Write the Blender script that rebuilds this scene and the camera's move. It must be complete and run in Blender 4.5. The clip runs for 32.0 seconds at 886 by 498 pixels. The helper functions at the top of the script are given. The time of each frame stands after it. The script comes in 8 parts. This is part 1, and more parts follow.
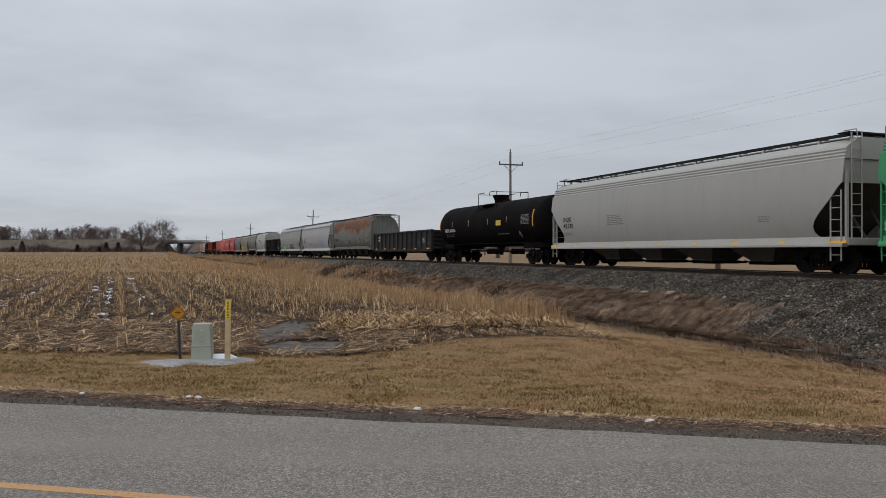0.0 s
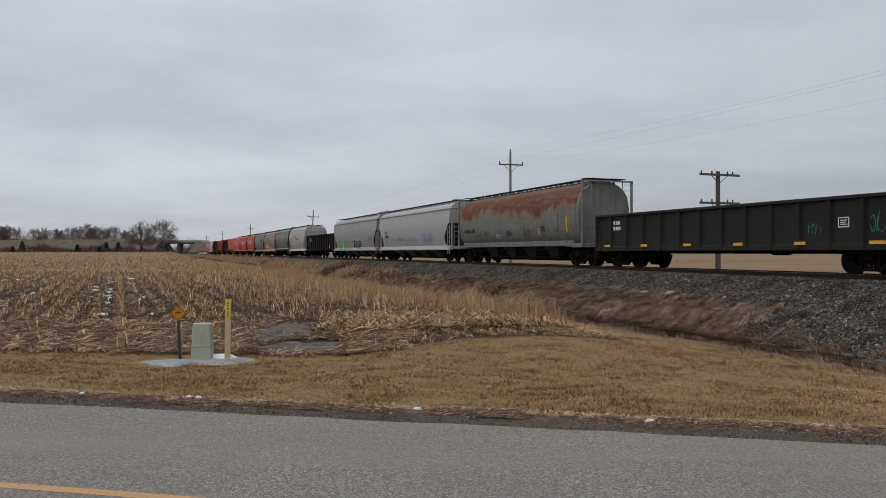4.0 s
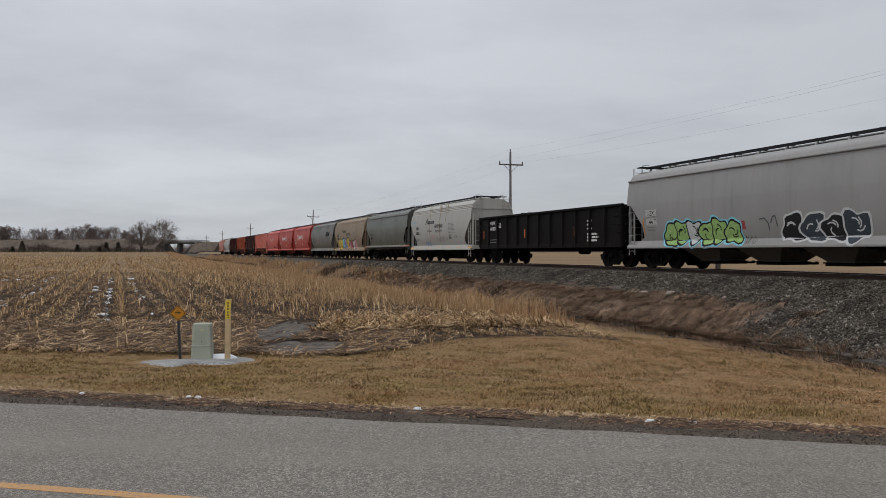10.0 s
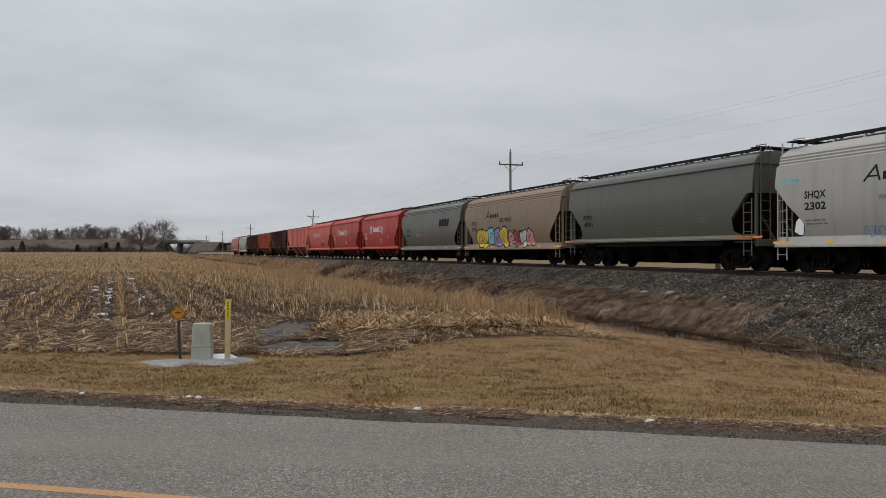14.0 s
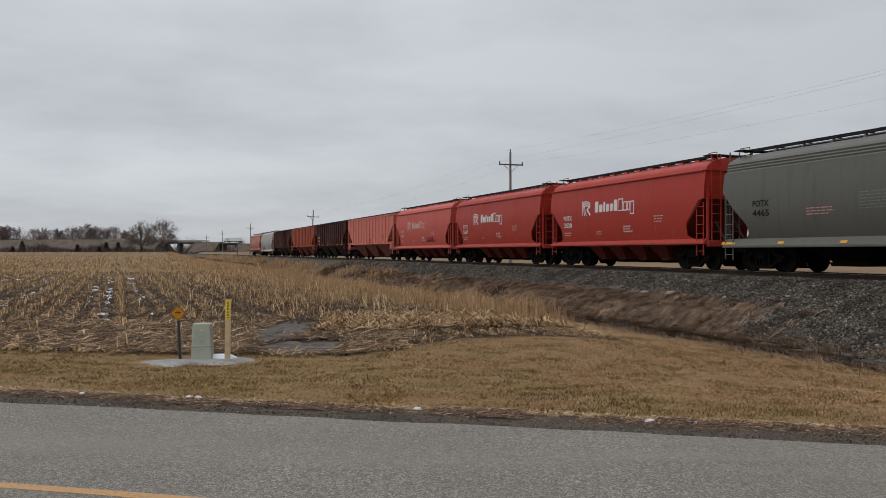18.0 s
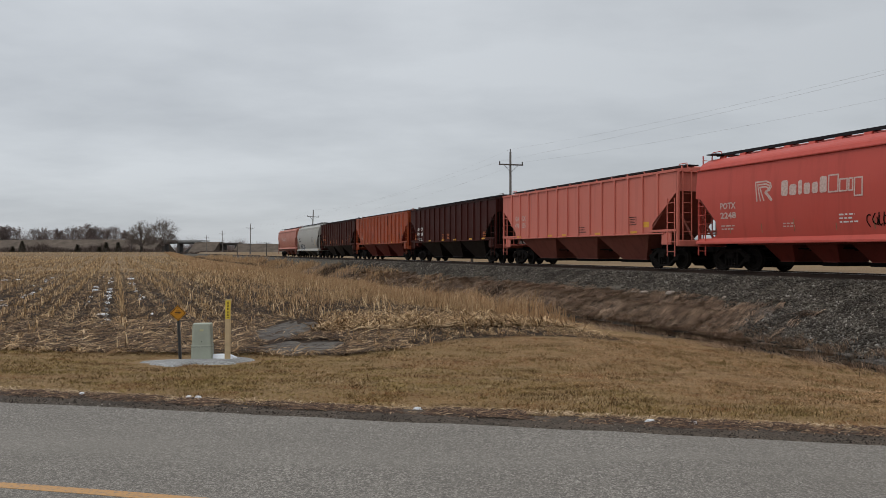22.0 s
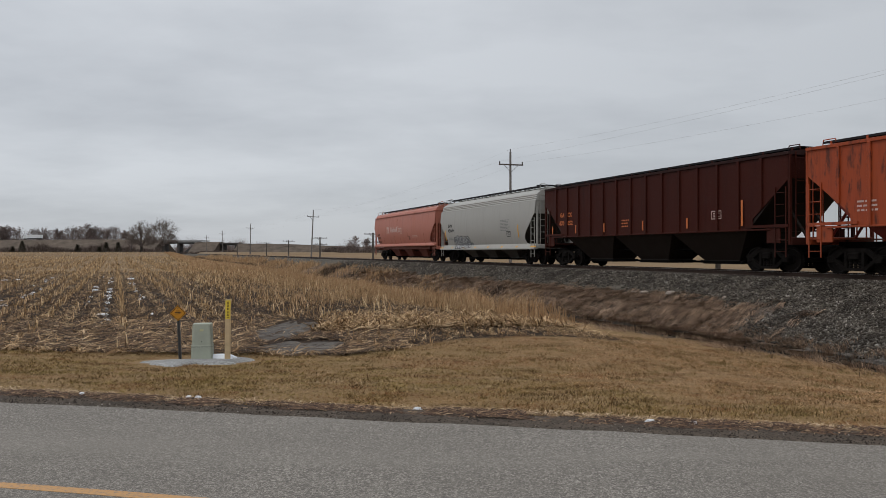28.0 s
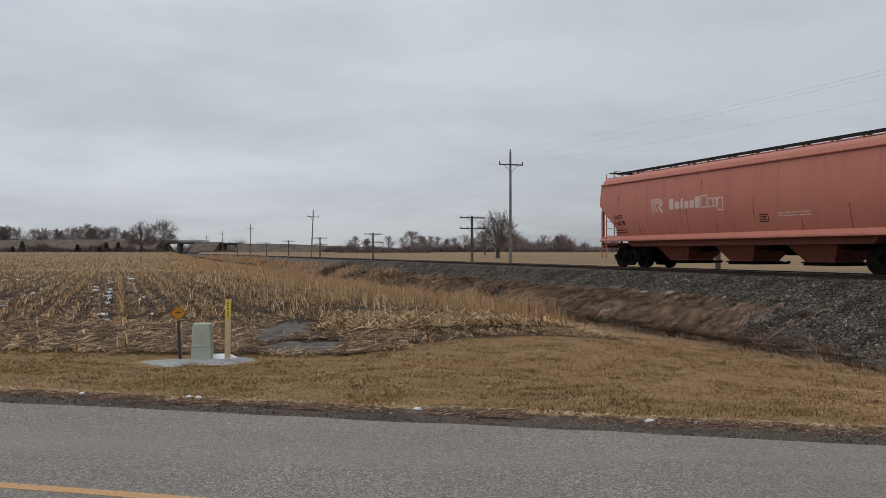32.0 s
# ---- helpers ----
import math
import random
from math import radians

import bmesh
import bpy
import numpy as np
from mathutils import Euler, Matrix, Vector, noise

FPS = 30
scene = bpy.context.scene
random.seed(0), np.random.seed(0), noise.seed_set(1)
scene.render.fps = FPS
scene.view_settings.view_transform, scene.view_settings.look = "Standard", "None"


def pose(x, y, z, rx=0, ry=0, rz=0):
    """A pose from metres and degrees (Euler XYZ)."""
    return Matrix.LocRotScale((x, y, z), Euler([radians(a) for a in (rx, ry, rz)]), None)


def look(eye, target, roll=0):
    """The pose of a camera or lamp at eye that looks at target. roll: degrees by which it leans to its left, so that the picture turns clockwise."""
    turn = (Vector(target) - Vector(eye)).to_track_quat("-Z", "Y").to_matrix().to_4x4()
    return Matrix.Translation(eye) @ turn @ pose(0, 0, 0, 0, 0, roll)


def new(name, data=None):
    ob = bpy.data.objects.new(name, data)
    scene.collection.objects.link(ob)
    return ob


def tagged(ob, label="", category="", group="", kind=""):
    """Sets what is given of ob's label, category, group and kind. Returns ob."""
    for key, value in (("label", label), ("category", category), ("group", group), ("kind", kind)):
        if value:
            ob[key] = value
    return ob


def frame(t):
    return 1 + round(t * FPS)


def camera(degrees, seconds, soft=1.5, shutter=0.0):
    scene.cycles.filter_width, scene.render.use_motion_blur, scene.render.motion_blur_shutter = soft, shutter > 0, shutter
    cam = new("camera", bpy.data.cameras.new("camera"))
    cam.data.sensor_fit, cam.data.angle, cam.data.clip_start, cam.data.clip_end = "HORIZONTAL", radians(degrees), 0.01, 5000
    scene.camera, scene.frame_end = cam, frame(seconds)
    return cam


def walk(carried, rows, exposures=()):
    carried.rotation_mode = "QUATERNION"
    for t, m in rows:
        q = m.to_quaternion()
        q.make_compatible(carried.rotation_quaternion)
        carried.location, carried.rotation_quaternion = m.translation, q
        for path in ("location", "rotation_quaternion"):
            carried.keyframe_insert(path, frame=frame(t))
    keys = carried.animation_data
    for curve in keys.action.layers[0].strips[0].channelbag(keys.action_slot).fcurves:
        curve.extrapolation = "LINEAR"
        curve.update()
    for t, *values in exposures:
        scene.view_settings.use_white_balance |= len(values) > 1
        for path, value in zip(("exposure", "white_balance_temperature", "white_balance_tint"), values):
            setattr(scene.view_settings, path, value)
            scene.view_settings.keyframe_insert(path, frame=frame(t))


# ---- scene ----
# camera: a still tripod on the near side of the road, eye 1.85 m above it
cam = camera(59.39, 32.0, 0.7)
EYE = pose(0, 0, 1.85, 90.2375, 0, 0)
walk(cam, [(0, EYE), (32, EYE)], [(0, 0.0, 6430, 9), (6, 0.0, 6470, 9), (10, 0.0, 6540, 9), (14, 0.0, 6620, 9), (18, 0.0, 6600, 8), (22, 0.0, 6580, 7), (27, 0.0, 6580, 8), (30, 0.0, 6530, 8), (32, 0.0, 6470, 8)])

# ---- plan ----
TH = radians(20.679)                 # the track runs this much to the left of the view
CT, ST = math.cos(TH), math.sin(TH)
TRACK_D = 22.45                      # distance of the track's centre line from the eye
RAIL_Z = 1.12                        # rail top
SPEED = 10.28                        # train, m/s
ROAD_A = radians(-12.4)              # heading of the road


def on_track(s, d):
    """World x, y of the place s metres along the track, d metres to the camera's side of its centre."""
    k = TRACK_D - d
    return (CT * k + ST * s, ST * k - CT * s)


def track_coords(x, y):
    """s, d of a world place."""
    return ST * x - CT * y, TRACK_D - (CT * x + ST * y)


def road_r(x, y):
    """Distance past the far edge of the pavement."""
    return 0.2147 * x + 0.9767 * y - 8.21


# ---- light: an even overcast sky ----
world = bpy.data.worlds.new("overcast_sky")
scene.world = world
world.use_nodes = True
wn, wl = world.node_tree.nodes, world.node_tree.links
wn.clear()


def wnode(kind, **kw):
    n = wn.new(kind)
    for k, v in kw.items():
        n.inputs[k.replace("_", " ")].default_value = v
    return n


sky = wn.new("ShaderNodeTexSky")
sky.sky_type = "NISHITA"
sky.sun_disc = False
sky.sun_elevation, sky.sun_rotation = radians(48), radians(215)
coord = wn.new("ShaderNodeTexCoord")
sep = wn.new("ShaderNodeSeparateXYZ")
wl.new(coord.outputs["Generated"], sep.inputs[0])


def wmath(op, a, b=None, clamp=False):
    n = wn.new("ShaderNodeMath")
    n.operation, n.use_clamp = op, clamp
    for i, v in enumerate((a, b)):
        if v is None:
            continue
        if isinstance(v, (int, float)):
            n.inputs[i].default_value = v
        else:
            wl.new(v, n.inputs[i])
    return n.outputs[0]


# cloud layer seen in perspective: direction divided by its height
hz = wmath("ADD", wmath("MAXIMUM", sep.outputs[2], 0.0), 0.16)
comb = wn.new("ShaderNodeCombineXYZ")
wl.new(wmath("DIVIDE", sep.outputs[0], hz), comb.inputs[0])
wl.new(wmath("DIVIDE", sep.outputs[1], hz), comb.inputs[1])


def cloud_noise(scale, detail, rough, off, stretch=(1, 1, 1)):
    m = wn.new("ShaderNodeMapping")
    m.inputs["Location"].default_value = off
    m.inputs["Scale"].default_value = stretch
    wl.new(comb.outputs[0], m.inputs[0])
    n = wnode("ShaderNodeTexNoise", Scale=scale, Detail=detail, Roughness=rough)
    wl.new(m.outputs[0], n.inputs["Vector"])
    return n.outputs["Fac"]


big = cloud_noise(0.55, 5, 0.55, (3.1, 0.4, 0), (0.75, 1, 1))
fine = cloud_noise(1.7, 6, 0.6, (0.3, 7.4, 0), (0.8, 1, 1))
mixn = wmath("ADD", wmath("MULTIPLY", big, 0.72), wmath("MULTIPLY", fine, 0.28))
ramp = wn.new("ShaderNodeValToRGB")
ramp.color_ramp.elements[0].position, ramp.color_ramp.elements[0].color = 0.33, (0.43, 0.452, 0.498, 1)
ramp.color_ramp.elements[1].position, ramp.color_ramp.elements[1].color = 0.58, (0.595, 0.62, 0.67, 1)
wl.new(mixn, ramp.inputs[0])
# overcast skies brighten towards the zenith
gain = wmath("ADD", wmath("SUBTRACT", 1.0, wmath("MULTIPLY", sep.outputs[0], 0.27)), wmath("ADD", wmath("MULTIPLY", wmath("MAXIMUM", wmath("SUBTRACT", sep.outputs[2], 0.3), 0.0), 1.2), wmath("MULTIPLY", wmath("SUBTRACT", wmath("MINIMUM", wmath("MAXIMUM", sep.outputs[2], 0.0), 0.32), 0.14), 0.5)))
gain = wmath("SUBTRACT", gain, wmath("MULTIPLY", wmath("MAXIMUM", wmath("SUBTRACT", 0.10, sep.outputs[2]), 0.0), 1.3))
cloud = wn.new("ShaderNodeVectorMath")
cloud.operation = "SCALE"
wl.new(ramp.outputs[0], cloud.inputs[0])
wl.new(gain, cloud.inputs["Scale"])
thin = wn.new("ShaderNodeVectorMath")
thin.operation = "SCALE"
thin.inputs["Scale"].default_value = 0.10
wl.new(sky.outputs[0], thin.inputs[0])
mixs = wn.new("ShaderNodeMix")
mixs.data_type = "RGBA"
mixs.inputs[0].default_value = 0.94
wl.new(thin.outputs[0], mixs.inputs[6])
wl.new(cloud.outputs[0], mixs.inputs[7])
bg = wnode("ShaderNodeBackground", Strength=1.0)
wl.new(mixs.outputs[2], bg.inputs["Color"])
wout = wn.new("ShaderNodeOutputWorld")
wl.new(bg.outputs[0], wout.inputs[0])

sun = new("sun", bpy.data.lights.new("sun", "SUN"))
sun.data.energy, sun.data.angle, sun.data.color = 0.9, radians(35), (1, 0.97, 0.92)
sun.matrix_world = look((0, 0, 60), (22, 32, 0))
scene.view_settings.exposure = 0.0


# ---- materials ----
class Nodes:
    """A small builder for one node material."""

    def __init__(self, name):
        self.mat = bpy.data.materials.new(name)
        self.mat.use_nodes = True
        self.t = self.mat.node_tree
        self.t.nodes.clear()
        self.out = self.t.nodes.new("ShaderNodeOutputMaterial")
        self.bsdf = self.t.nodes.new("ShaderNodeBsdfPrincipled")
        self.t.links.new(self.bsdf.outputs[0], self.out.inputs[0])
        self.co = None

    def link(self, a, b):
        self.t.links.new(a, b)

    def put(self, socket, v):
        if isinstance(v, (int, float)):
            socket.default_value = v
        elif isinstance(v, tuple):
            socket.default_value = (*v, 1) if len(v) == 3 and len(socket.default_value) == 4 else v
        else:
            self.link(v, socket)

    def coords(self, shift=False):
        if self.co is None:
            c = self.t.nodes.new("ShaderNodeTexCoord")
            self.co = c.outputs["Object"]
            if shift:
                i = self.t.nodes.new("ShaderNodeObjectInfo")
                m = self.math("MULTIPLY", i.outputs["Random"], 37.0)
                a = self.t.nodes.new("ShaderNodeVectorMath")
                a.operation = "ADD"
                self.link(self.co, a.inputs[0])
                self.link(m, a.inputs[1])
                self.co = a.outputs[0]
        return self.co

    def math(self, op, a, b=0.0, clamp=False):
        n = self.t.nodes.new("ShaderNodeMath")
        n.operation, n.use_clamp = op, clamp
        self.put(n.inputs[0], a)
        self.put(n.inputs[1], b)
        return n.outputs[0]

    def noise(self, scale, detail=4.0, rough=0.55, stretch=(1, 1, 1), vec=None, dist=0.0):
        m = self.t.nodes.new("ShaderNodeMapping")
        m.inputs["Scale"].default_value = stretch
        self.link(vec or self.coords(), m.inputs[0])
        n = self.t.nodes.new("ShaderNodeTexNoise")
        n.inputs["Scale"].default_value, n.inputs["Detail"].default_value = scale, detail
        n.inputs["Roughness"].default_value, n.inputs["Distortion"].default_value = rough, dist
        self.link(m.outputs[0], n.inputs["Vector"])
        return n.outputs["Fac"]

    def voronoi(self, scale, stretch=(1, 1, 1), feature="F1", out="Distance"):
        m = self.t.nodes.new("ShaderNodeMapping")
        m.inputs["Scale"].default_value = stretch
        self.link(self.coords(), m.inputs[0])
        n = self.t.nodes.new("ShaderNodeTexVoronoi")
        n.feature = feature
        n.inputs["Scale"].default_value = scale
        self.link(m.outputs[0], n.inputs["Vector"])
        return n.outputs[out]

    def ramp(self, fac, *stops):
        n = self.t.nodes.new("ShaderNodeValToRGB")
        e = n.color_ramp.elements
        while len(e) < len(stops):
            e.new(0.5)
        for i, (p, c) in enumerate(stops):
            e[i].position = p
            e[i].color = (c, c, c, 1) if isinstance(c, (int, float)) else (*c, 1)
        self.link(fac, n.inputs[0])
        return n.outputs[0]

    def mix(self, fac, a, b, mode="MIX"):
        n = self.t.nodes.new("ShaderNodeMix")
        n.data_type, n.blend_type = "RGBA", mode
        self.put(n.inputs[0], fac)
        self.put(n.inputs[6], a)
        self.put(n.inputs[7], b)
        return n.outputs[2]

    def random(self):
        return self.t.nodes.new("ShaderNodeObjectInfo").outputs["Random"]

    def island(self):
        return self.t.nodes.new("ShaderNodeNewGeometry").outputs["Random Per Island"]

    def done(self, color, rough=0.8, bump=None, strength=0.3, dist=0.02, metal=0.0, spec=0.5):
        self.put(self.bsdf.inputs["Base Color"], color)
        self.put(self.bsdf.inputs["Roughness"], rough)
        self.put(self.bsdf.inputs["Metallic"], metal)
        self.put(self.bsdf.inputs["Specular IOR Level"], spec)
        if bump is not None:
            b = self.t.nodes.new("ShaderNodeBump")
            b.inputs["Strength"].default_value, b.inputs["Distance"].default_value = strength, dist
            self.link(bump, b.inputs["Height"])
            self.link(b.outputs[0], self.bsdf.inputs["Normal"])
        return self.mat


def plain(name, color, rough=0.7, metal=0.0, vary=0.25, scale=6.0, spec=0.35):
    n = Nodes(name)
    a = n.noise(scale, 5, 0.6)
    dark = tuple(c * (1 - vary) for c in color)
    light = tuple(min(1, c * (1 + vary * 0.6)) for c in color)
    return n.done(n.ramp(a, (0.3, dark), (0.7, light)), rough, a, 0.15, 0.01, metal, spec)


def car_paint(name, color, grime=0.35, rust=0.0, rough=0.5, fade=(0.5, 0.48, 0.45), rustcol=(0.20, 0.065, 0.028), low=0.0, spec=0.3, run=1.0):
    """Old paint on a rail car: faded in broad clouds, streaked down the side, dusty, with rust where there is any."""
    n = Nodes(name)
    n.coords(shift=False)
    broad = n.noise(0.5, 5, 0.6)
    streak = n.noise(1.0, 5, 0.65, (3.5, 3.5, 0.22))
    speck = n.noise(14, 4, 0.7)
    col = n.mix(n.ramp(broad, (0.35, 0.0), (0.75, grime * 0.45)), color, fade)
    col = n.mix(n.ramp(streak, (0.5, 0.0), (0.78, grime * run)), col, tuple(c * 0.42 for c in color))
    col = n.mix(n.ramp(speck, (0.55, 0.0), (0.75, grime * 0.3)), col, (0.10, 0.085, 0.07))
    if low > 0:
        sepn = n.t.nodes.new("ShaderNodeSeparateXYZ")
        n.link(n.coords(), sepn.inputs[0])
        splash = n.math("ADD", n.math("MULTIPLY", sepn.outputs[2], -0.8), n.math("MULTIPLY", streak, 0.9))
        col = n.mix(n.math("MULTIPLY", n.math("ADD", splash, 0.95, True), low, True), col, tuple(0.5 * c + 0.5 * g for c, g in zip(color, (0.085, 0.07, 0.055))))
    if rust > 0:
        rn = n.noise(2.0, 8, 0.70, (1.7, 1.7, 0.35))
        col = n.mix(n.ramp(rn, (0.72 - 0.25 * rust, 0.0), (0.78 - 0.2 * rust, 1.0)), col, rustcol)
    return n.done(col, n.ramp(broad, (0.3, rough - 0.08), (0.7, rough + 0.15)), speck, 0.06, 0.01, spec=spec)


# ground: one material whose cover follows the distance from the road and from the track
def ground_material():
    n = Nodes("ground_cover")
    co = n.coords()

    def along(vx, vy, add):
        d = n.t.nodes.new("ShaderNodeVectorMath")
        d.operation = "DOT_PRODUCT"
        n.link(co, d.inputs[0])
        d.inputs[1].default_value = (vx, vy, 0)
        return n.math("ADD", d.outputs["Value"], add)

    wob = n.math("MULTIPLY", n.math("SUBTRACT", n.noise(0.35, 5, 0.6), 0.5), 5.0)
    wob2 = n.math("MULTIPLY", n.math("SUBTRACT", n.noise(1.6, 4, 0.6), 0.5), 1.8)
    d = along(-CT, -ST, TRACK_D)
    dw = n.math("ADD", d, wob2)
    fine_n = n.noise(22, 5, 0.7)
    mid = n.noise(2.2, 5, 0.65)
    tiny = n.noise(90, 3, 0.7)
    grass = n.mix(mid, (0.19, 0.115, 0.052), (0.31, 0.195, 0.10))
    grass = n.mix(n.ramp(n.noise(0.8, 4, 0.6), (0.42, 0.0), (0.68, 0.55)), grass, (0.16, 0.108, 0.045))
    grass = n.mix(n.ramp(fine_n, (0.4, 0.0), (0.65, 0.4)), grass, (0.125, 0.085, 0.038))
    soil = n.mix(n.ramp(fine_n, (0.35, 0.0), (0.65, 1.0)), (0.012, 0.0070, 0.0044), (0.044, 0.027, 0.016))
    soil = n.mix(n.ramp(mid, (0.5, 0.0), (0.7, 0.7)), soil, (0.070, 0.043, 0.025))
    straw = n.mix(n.noise(0.6, 6, 0.7), (0.15, 0.10, 0.056), (0.27, 0.185, 0.105))
    swath = n.noise(0.07, 4, 0.6, (0.25, 1.6, 1))
    straw = n.mix(n.ramp(swath, (0.40, 0.0), (0.62, 0.75)), straw, (0.135, 0.086, 0.048))
    straw = n.mix(n.ramp(n.noise(0.02, 3, 0.6, (0.5, 1.5, 1)), (0.45, 0.0), (0.6, 0.5)), straw, (0.22, 0.145, 0.072))
    bank = n.mix(n.ramp(n.math("ADD", n.math("MULTIPLY", fine_n, 0.5), n.math("MULTIPLY", n.noise(4.5, 6, 0.7), 0.5)), (0.42, 0.0), (0.58, 1.0)), (0.042, 0.028, 0.020), (0.16, 0.108, 0.075))
    stone = n.voronoi(16.0, out="Color")
    gravel = n.ramp(n.math("ADD", n.math("MULTIPLY", stone, 0.55), n.math("MULTIPLY", n.noise(7, 6, 0.75), 0.5)), (0.32, (0.020, 0.017, 0.014)), (0.54, (0.078, 0.069, 0.060)), (0.80, (0.22, 0.20, 0.18)))
    mud = n.mix(fine_n, (0.018, 0.014, 0.011), (0.042, 0.032, 0.024))
    # the stubble field begins along a line that bends away from the road
    fb = n.math("MINIMUM", n.math("MINIMUM", along(0.09, 1.0, -15.75), n.math("MAXIMUM", along(-0.32, 1.0, -19.2), along(-1.2, 1.0, -18.4))), along(-CT, -ST, TRACK_D - 9.4))
    fbw = n.math("ADD", fb, n.math("MULTIPLY", wob2, 0.45))
    infield = n.math("MULTIPLY", n.math("SUBTRACT", fbw, 0.25), 2.0, True)
    far = n.math("MULTIPLY", along(-0.2, 1.0, -45.0), 0.02, True)
    col = n.mix(infield, grass, soil)
    col = n.mix(n.math("MULTIPLY", infield, far), col, straw)
    # towards the ditch: tall grass bed, mud, bank, ballast toe
    col = n.mix(n.math("MULTIPLY", n.math("SUBTRACT", 8.4, dw), 1.2, True), col, grass)
    col = n.mix(n.math("MULTIPLY", n.math("SUBTRACT", 7.3, dw), 2.0, True), col, mud)
    col = n.mix(n.math("MULTIPLY", n.math("SUBTRACT", 6.0, dw), 1.5, True), col, bank)
    spill = n.math("MULTIPLY", n.math("MULTIPLY", along(ST, -CT, 21.5), 0.20, True), 2.9)
    col = n.mix(n.math("MULTIPLY", n.math("SUBTRACT", n.math("ADD", 3.25, spill), n.math("ADD", d, n.math("MULTIPLY", wob, 0.45))), 1.4, True), col, gravel)
    farside = n.math("MULTIPLY", n.math("SUBTRACT", -3.6, dw), 1.5, True)
    col = n.mix(farside, col, straw)
    # very far land: brown fields and winter woods
    dist = n.t.nodes.new("ShaderNodeVectorMath")
    dist.operation = "LENGTH"
    n.link(co, dist.inputs[0])
    fard = n.math("MULTIPLY", n.math("SUBTRACT", dist.outputs["Value"], 330.0), 0.01, True)
    land = n.mix(n.ramp(n.noise(0.012, 3, 0.5), (0.42, 0.0), (0.58, 1.0)), (0.20, 0.145, 0.092), (0.13, 0.098, 0.068))
    col = n.mix(fard, col, land)
    h = n.math("ADD", fine_n, n.math("MULTIPLY", tiny, 0.5))
    return n.done(col, 0.95, h, 0.6, 0.05, spec=0.15)


M_GROUND = ground_material()


def asphalt_material():
    n = Nodes("worn_asphalt")
    agg = n.math("ADD", n.math("MULTIPLY", n.voronoi(58, out="Color"), 0.5), n.math("MULTIPLY", n.voronoi(120, out="Color"), 0.5))
    broad = n.noise(0.5, 5, 0.6)
    lane = n.noise(0.9, 4, 0.6, (0.12, 1.0, 1))
    col = n.ramp(agg, (0.22, (0.077, 0.067, 0.058)), (0.52, (0.152, 0.135, 0.117)), (0.80, (0.35, 0.32, 0.28)))
    col = n.mix(n.ramp(broad, (0.35, 0.0), (0.7, 0.45)), col, (0.128, 0.113, 0.096))
    col = n.mix(n.ramp(lane, (0.45, 0.0), (0.65, 0.4)), col, (0.205, 0.185, 0.160))
    return n.done(col, 0.85, agg, 0.5, 0.006, spec=0.3)


M_ASPHALT = asphalt_material()


def gravel_material(name, dark, light, scale=40.0):
    n = Nodes(name)
    v = n.math("ADD", n.math("MULTIPLY", n.voronoi(scale, out="Color"), 0.6), n.math("MULTIPLY", n.noise(scale * 0.35, 5, 0.7), 0.45))
    b = n.noise(1.5, 5, 0.6)
    mid_c = tuple((a + c) / 2 for a, c in zip(dark, light))
    col = n.ramp(v, (0.1, dark), (0.5, mid_c), (0.95, light))
    col = n.mix(n.ramp(b, (0.4, 0.0), (0.7, 0.6)), col, dark)
    return n.done(col, 0.95, v, 0.8, 0.02, spec=0.2)


M_SHOULDER = gravel_material("dark_road_edge_gravel", (0.021, 0.015, 0.011), (0.14, 0.108, 0.082), 45)
M_BALLAST = gravel_material("ballast", (0.014, 0.011, 0.008), (0.16, 0.138, 0.112), 15)
M_PAD = gravel_material("limestone_gravel", (0.085, 0.083, 0.080), (0.46, 0.455, 0.445), 34)


def stone_material():
    n = Nodes("ballast_stone")
    i = n.island()
    col = n.ramp(i, (0.0, (0.020, 0.0155, 0.012)), (0.5, (0.066, 0.055, 0.045)), (0.88, (0.145, 0.127, 0.108)), (1.0, (0.33, 0.305, 0.27)))
    col = n.mix(n.ramp(n.noise(0.8, 6, 0.68, (1, 1, 2.0)), (0.46, 0.0), (0.62, 0.82)), col, (0.016, 0.013, 0.011))
    col = n.mix(n.ramp(n.noise(2.6, 5, 0.7), (0.45, 0.0), (0.75, 0.5)), col, (0.085, 0.068, 0.054))
    return n.done(col, 0.95, spec=0.15)


M_STONE = stone_material()
M_RAIL = plain("rusty_rail_steel", (0.040, 0.025, 0.019), 0.75, 0.0, 0.3, 6.0, 0.2)
M_RAILTOP = plain("polished_rail_head", (0.42, 0.41, 0.40), 0.3, 0.9, 0.1)
M_TIE = plain("creosoted_tie_wood", (0.035, 0.028, 0.023), 0.9)


def blade_material(name, stops, rough=0.8, patch=None):
    n = Nodes(name)
    col = n.ramp(n.island(), *stops)
    if patch is not None:
        if len(patch) > 2:
            col = n.mix(n.ramp(n.noise(1.5, 6, 0.75, (0.6, 1, 1)), (0.50, 0.0), (0.62, 0.8)), col, patch[2])
        col = n.mix(n.ramp(n.noise(0.9, 6, 0.7, (0.45, 1, 1)), (0.40, 0.0), (0.62, 0.8)), col, patch[0])
        col = n.mix(n.ramp(n.noise(2.2, 6, 0.75, (0.5, 1.2, 1)), (0.47, 0.0), (0.64, 0.8)), col, patch[1])
    return n.done(col, rough, spec=0.2)


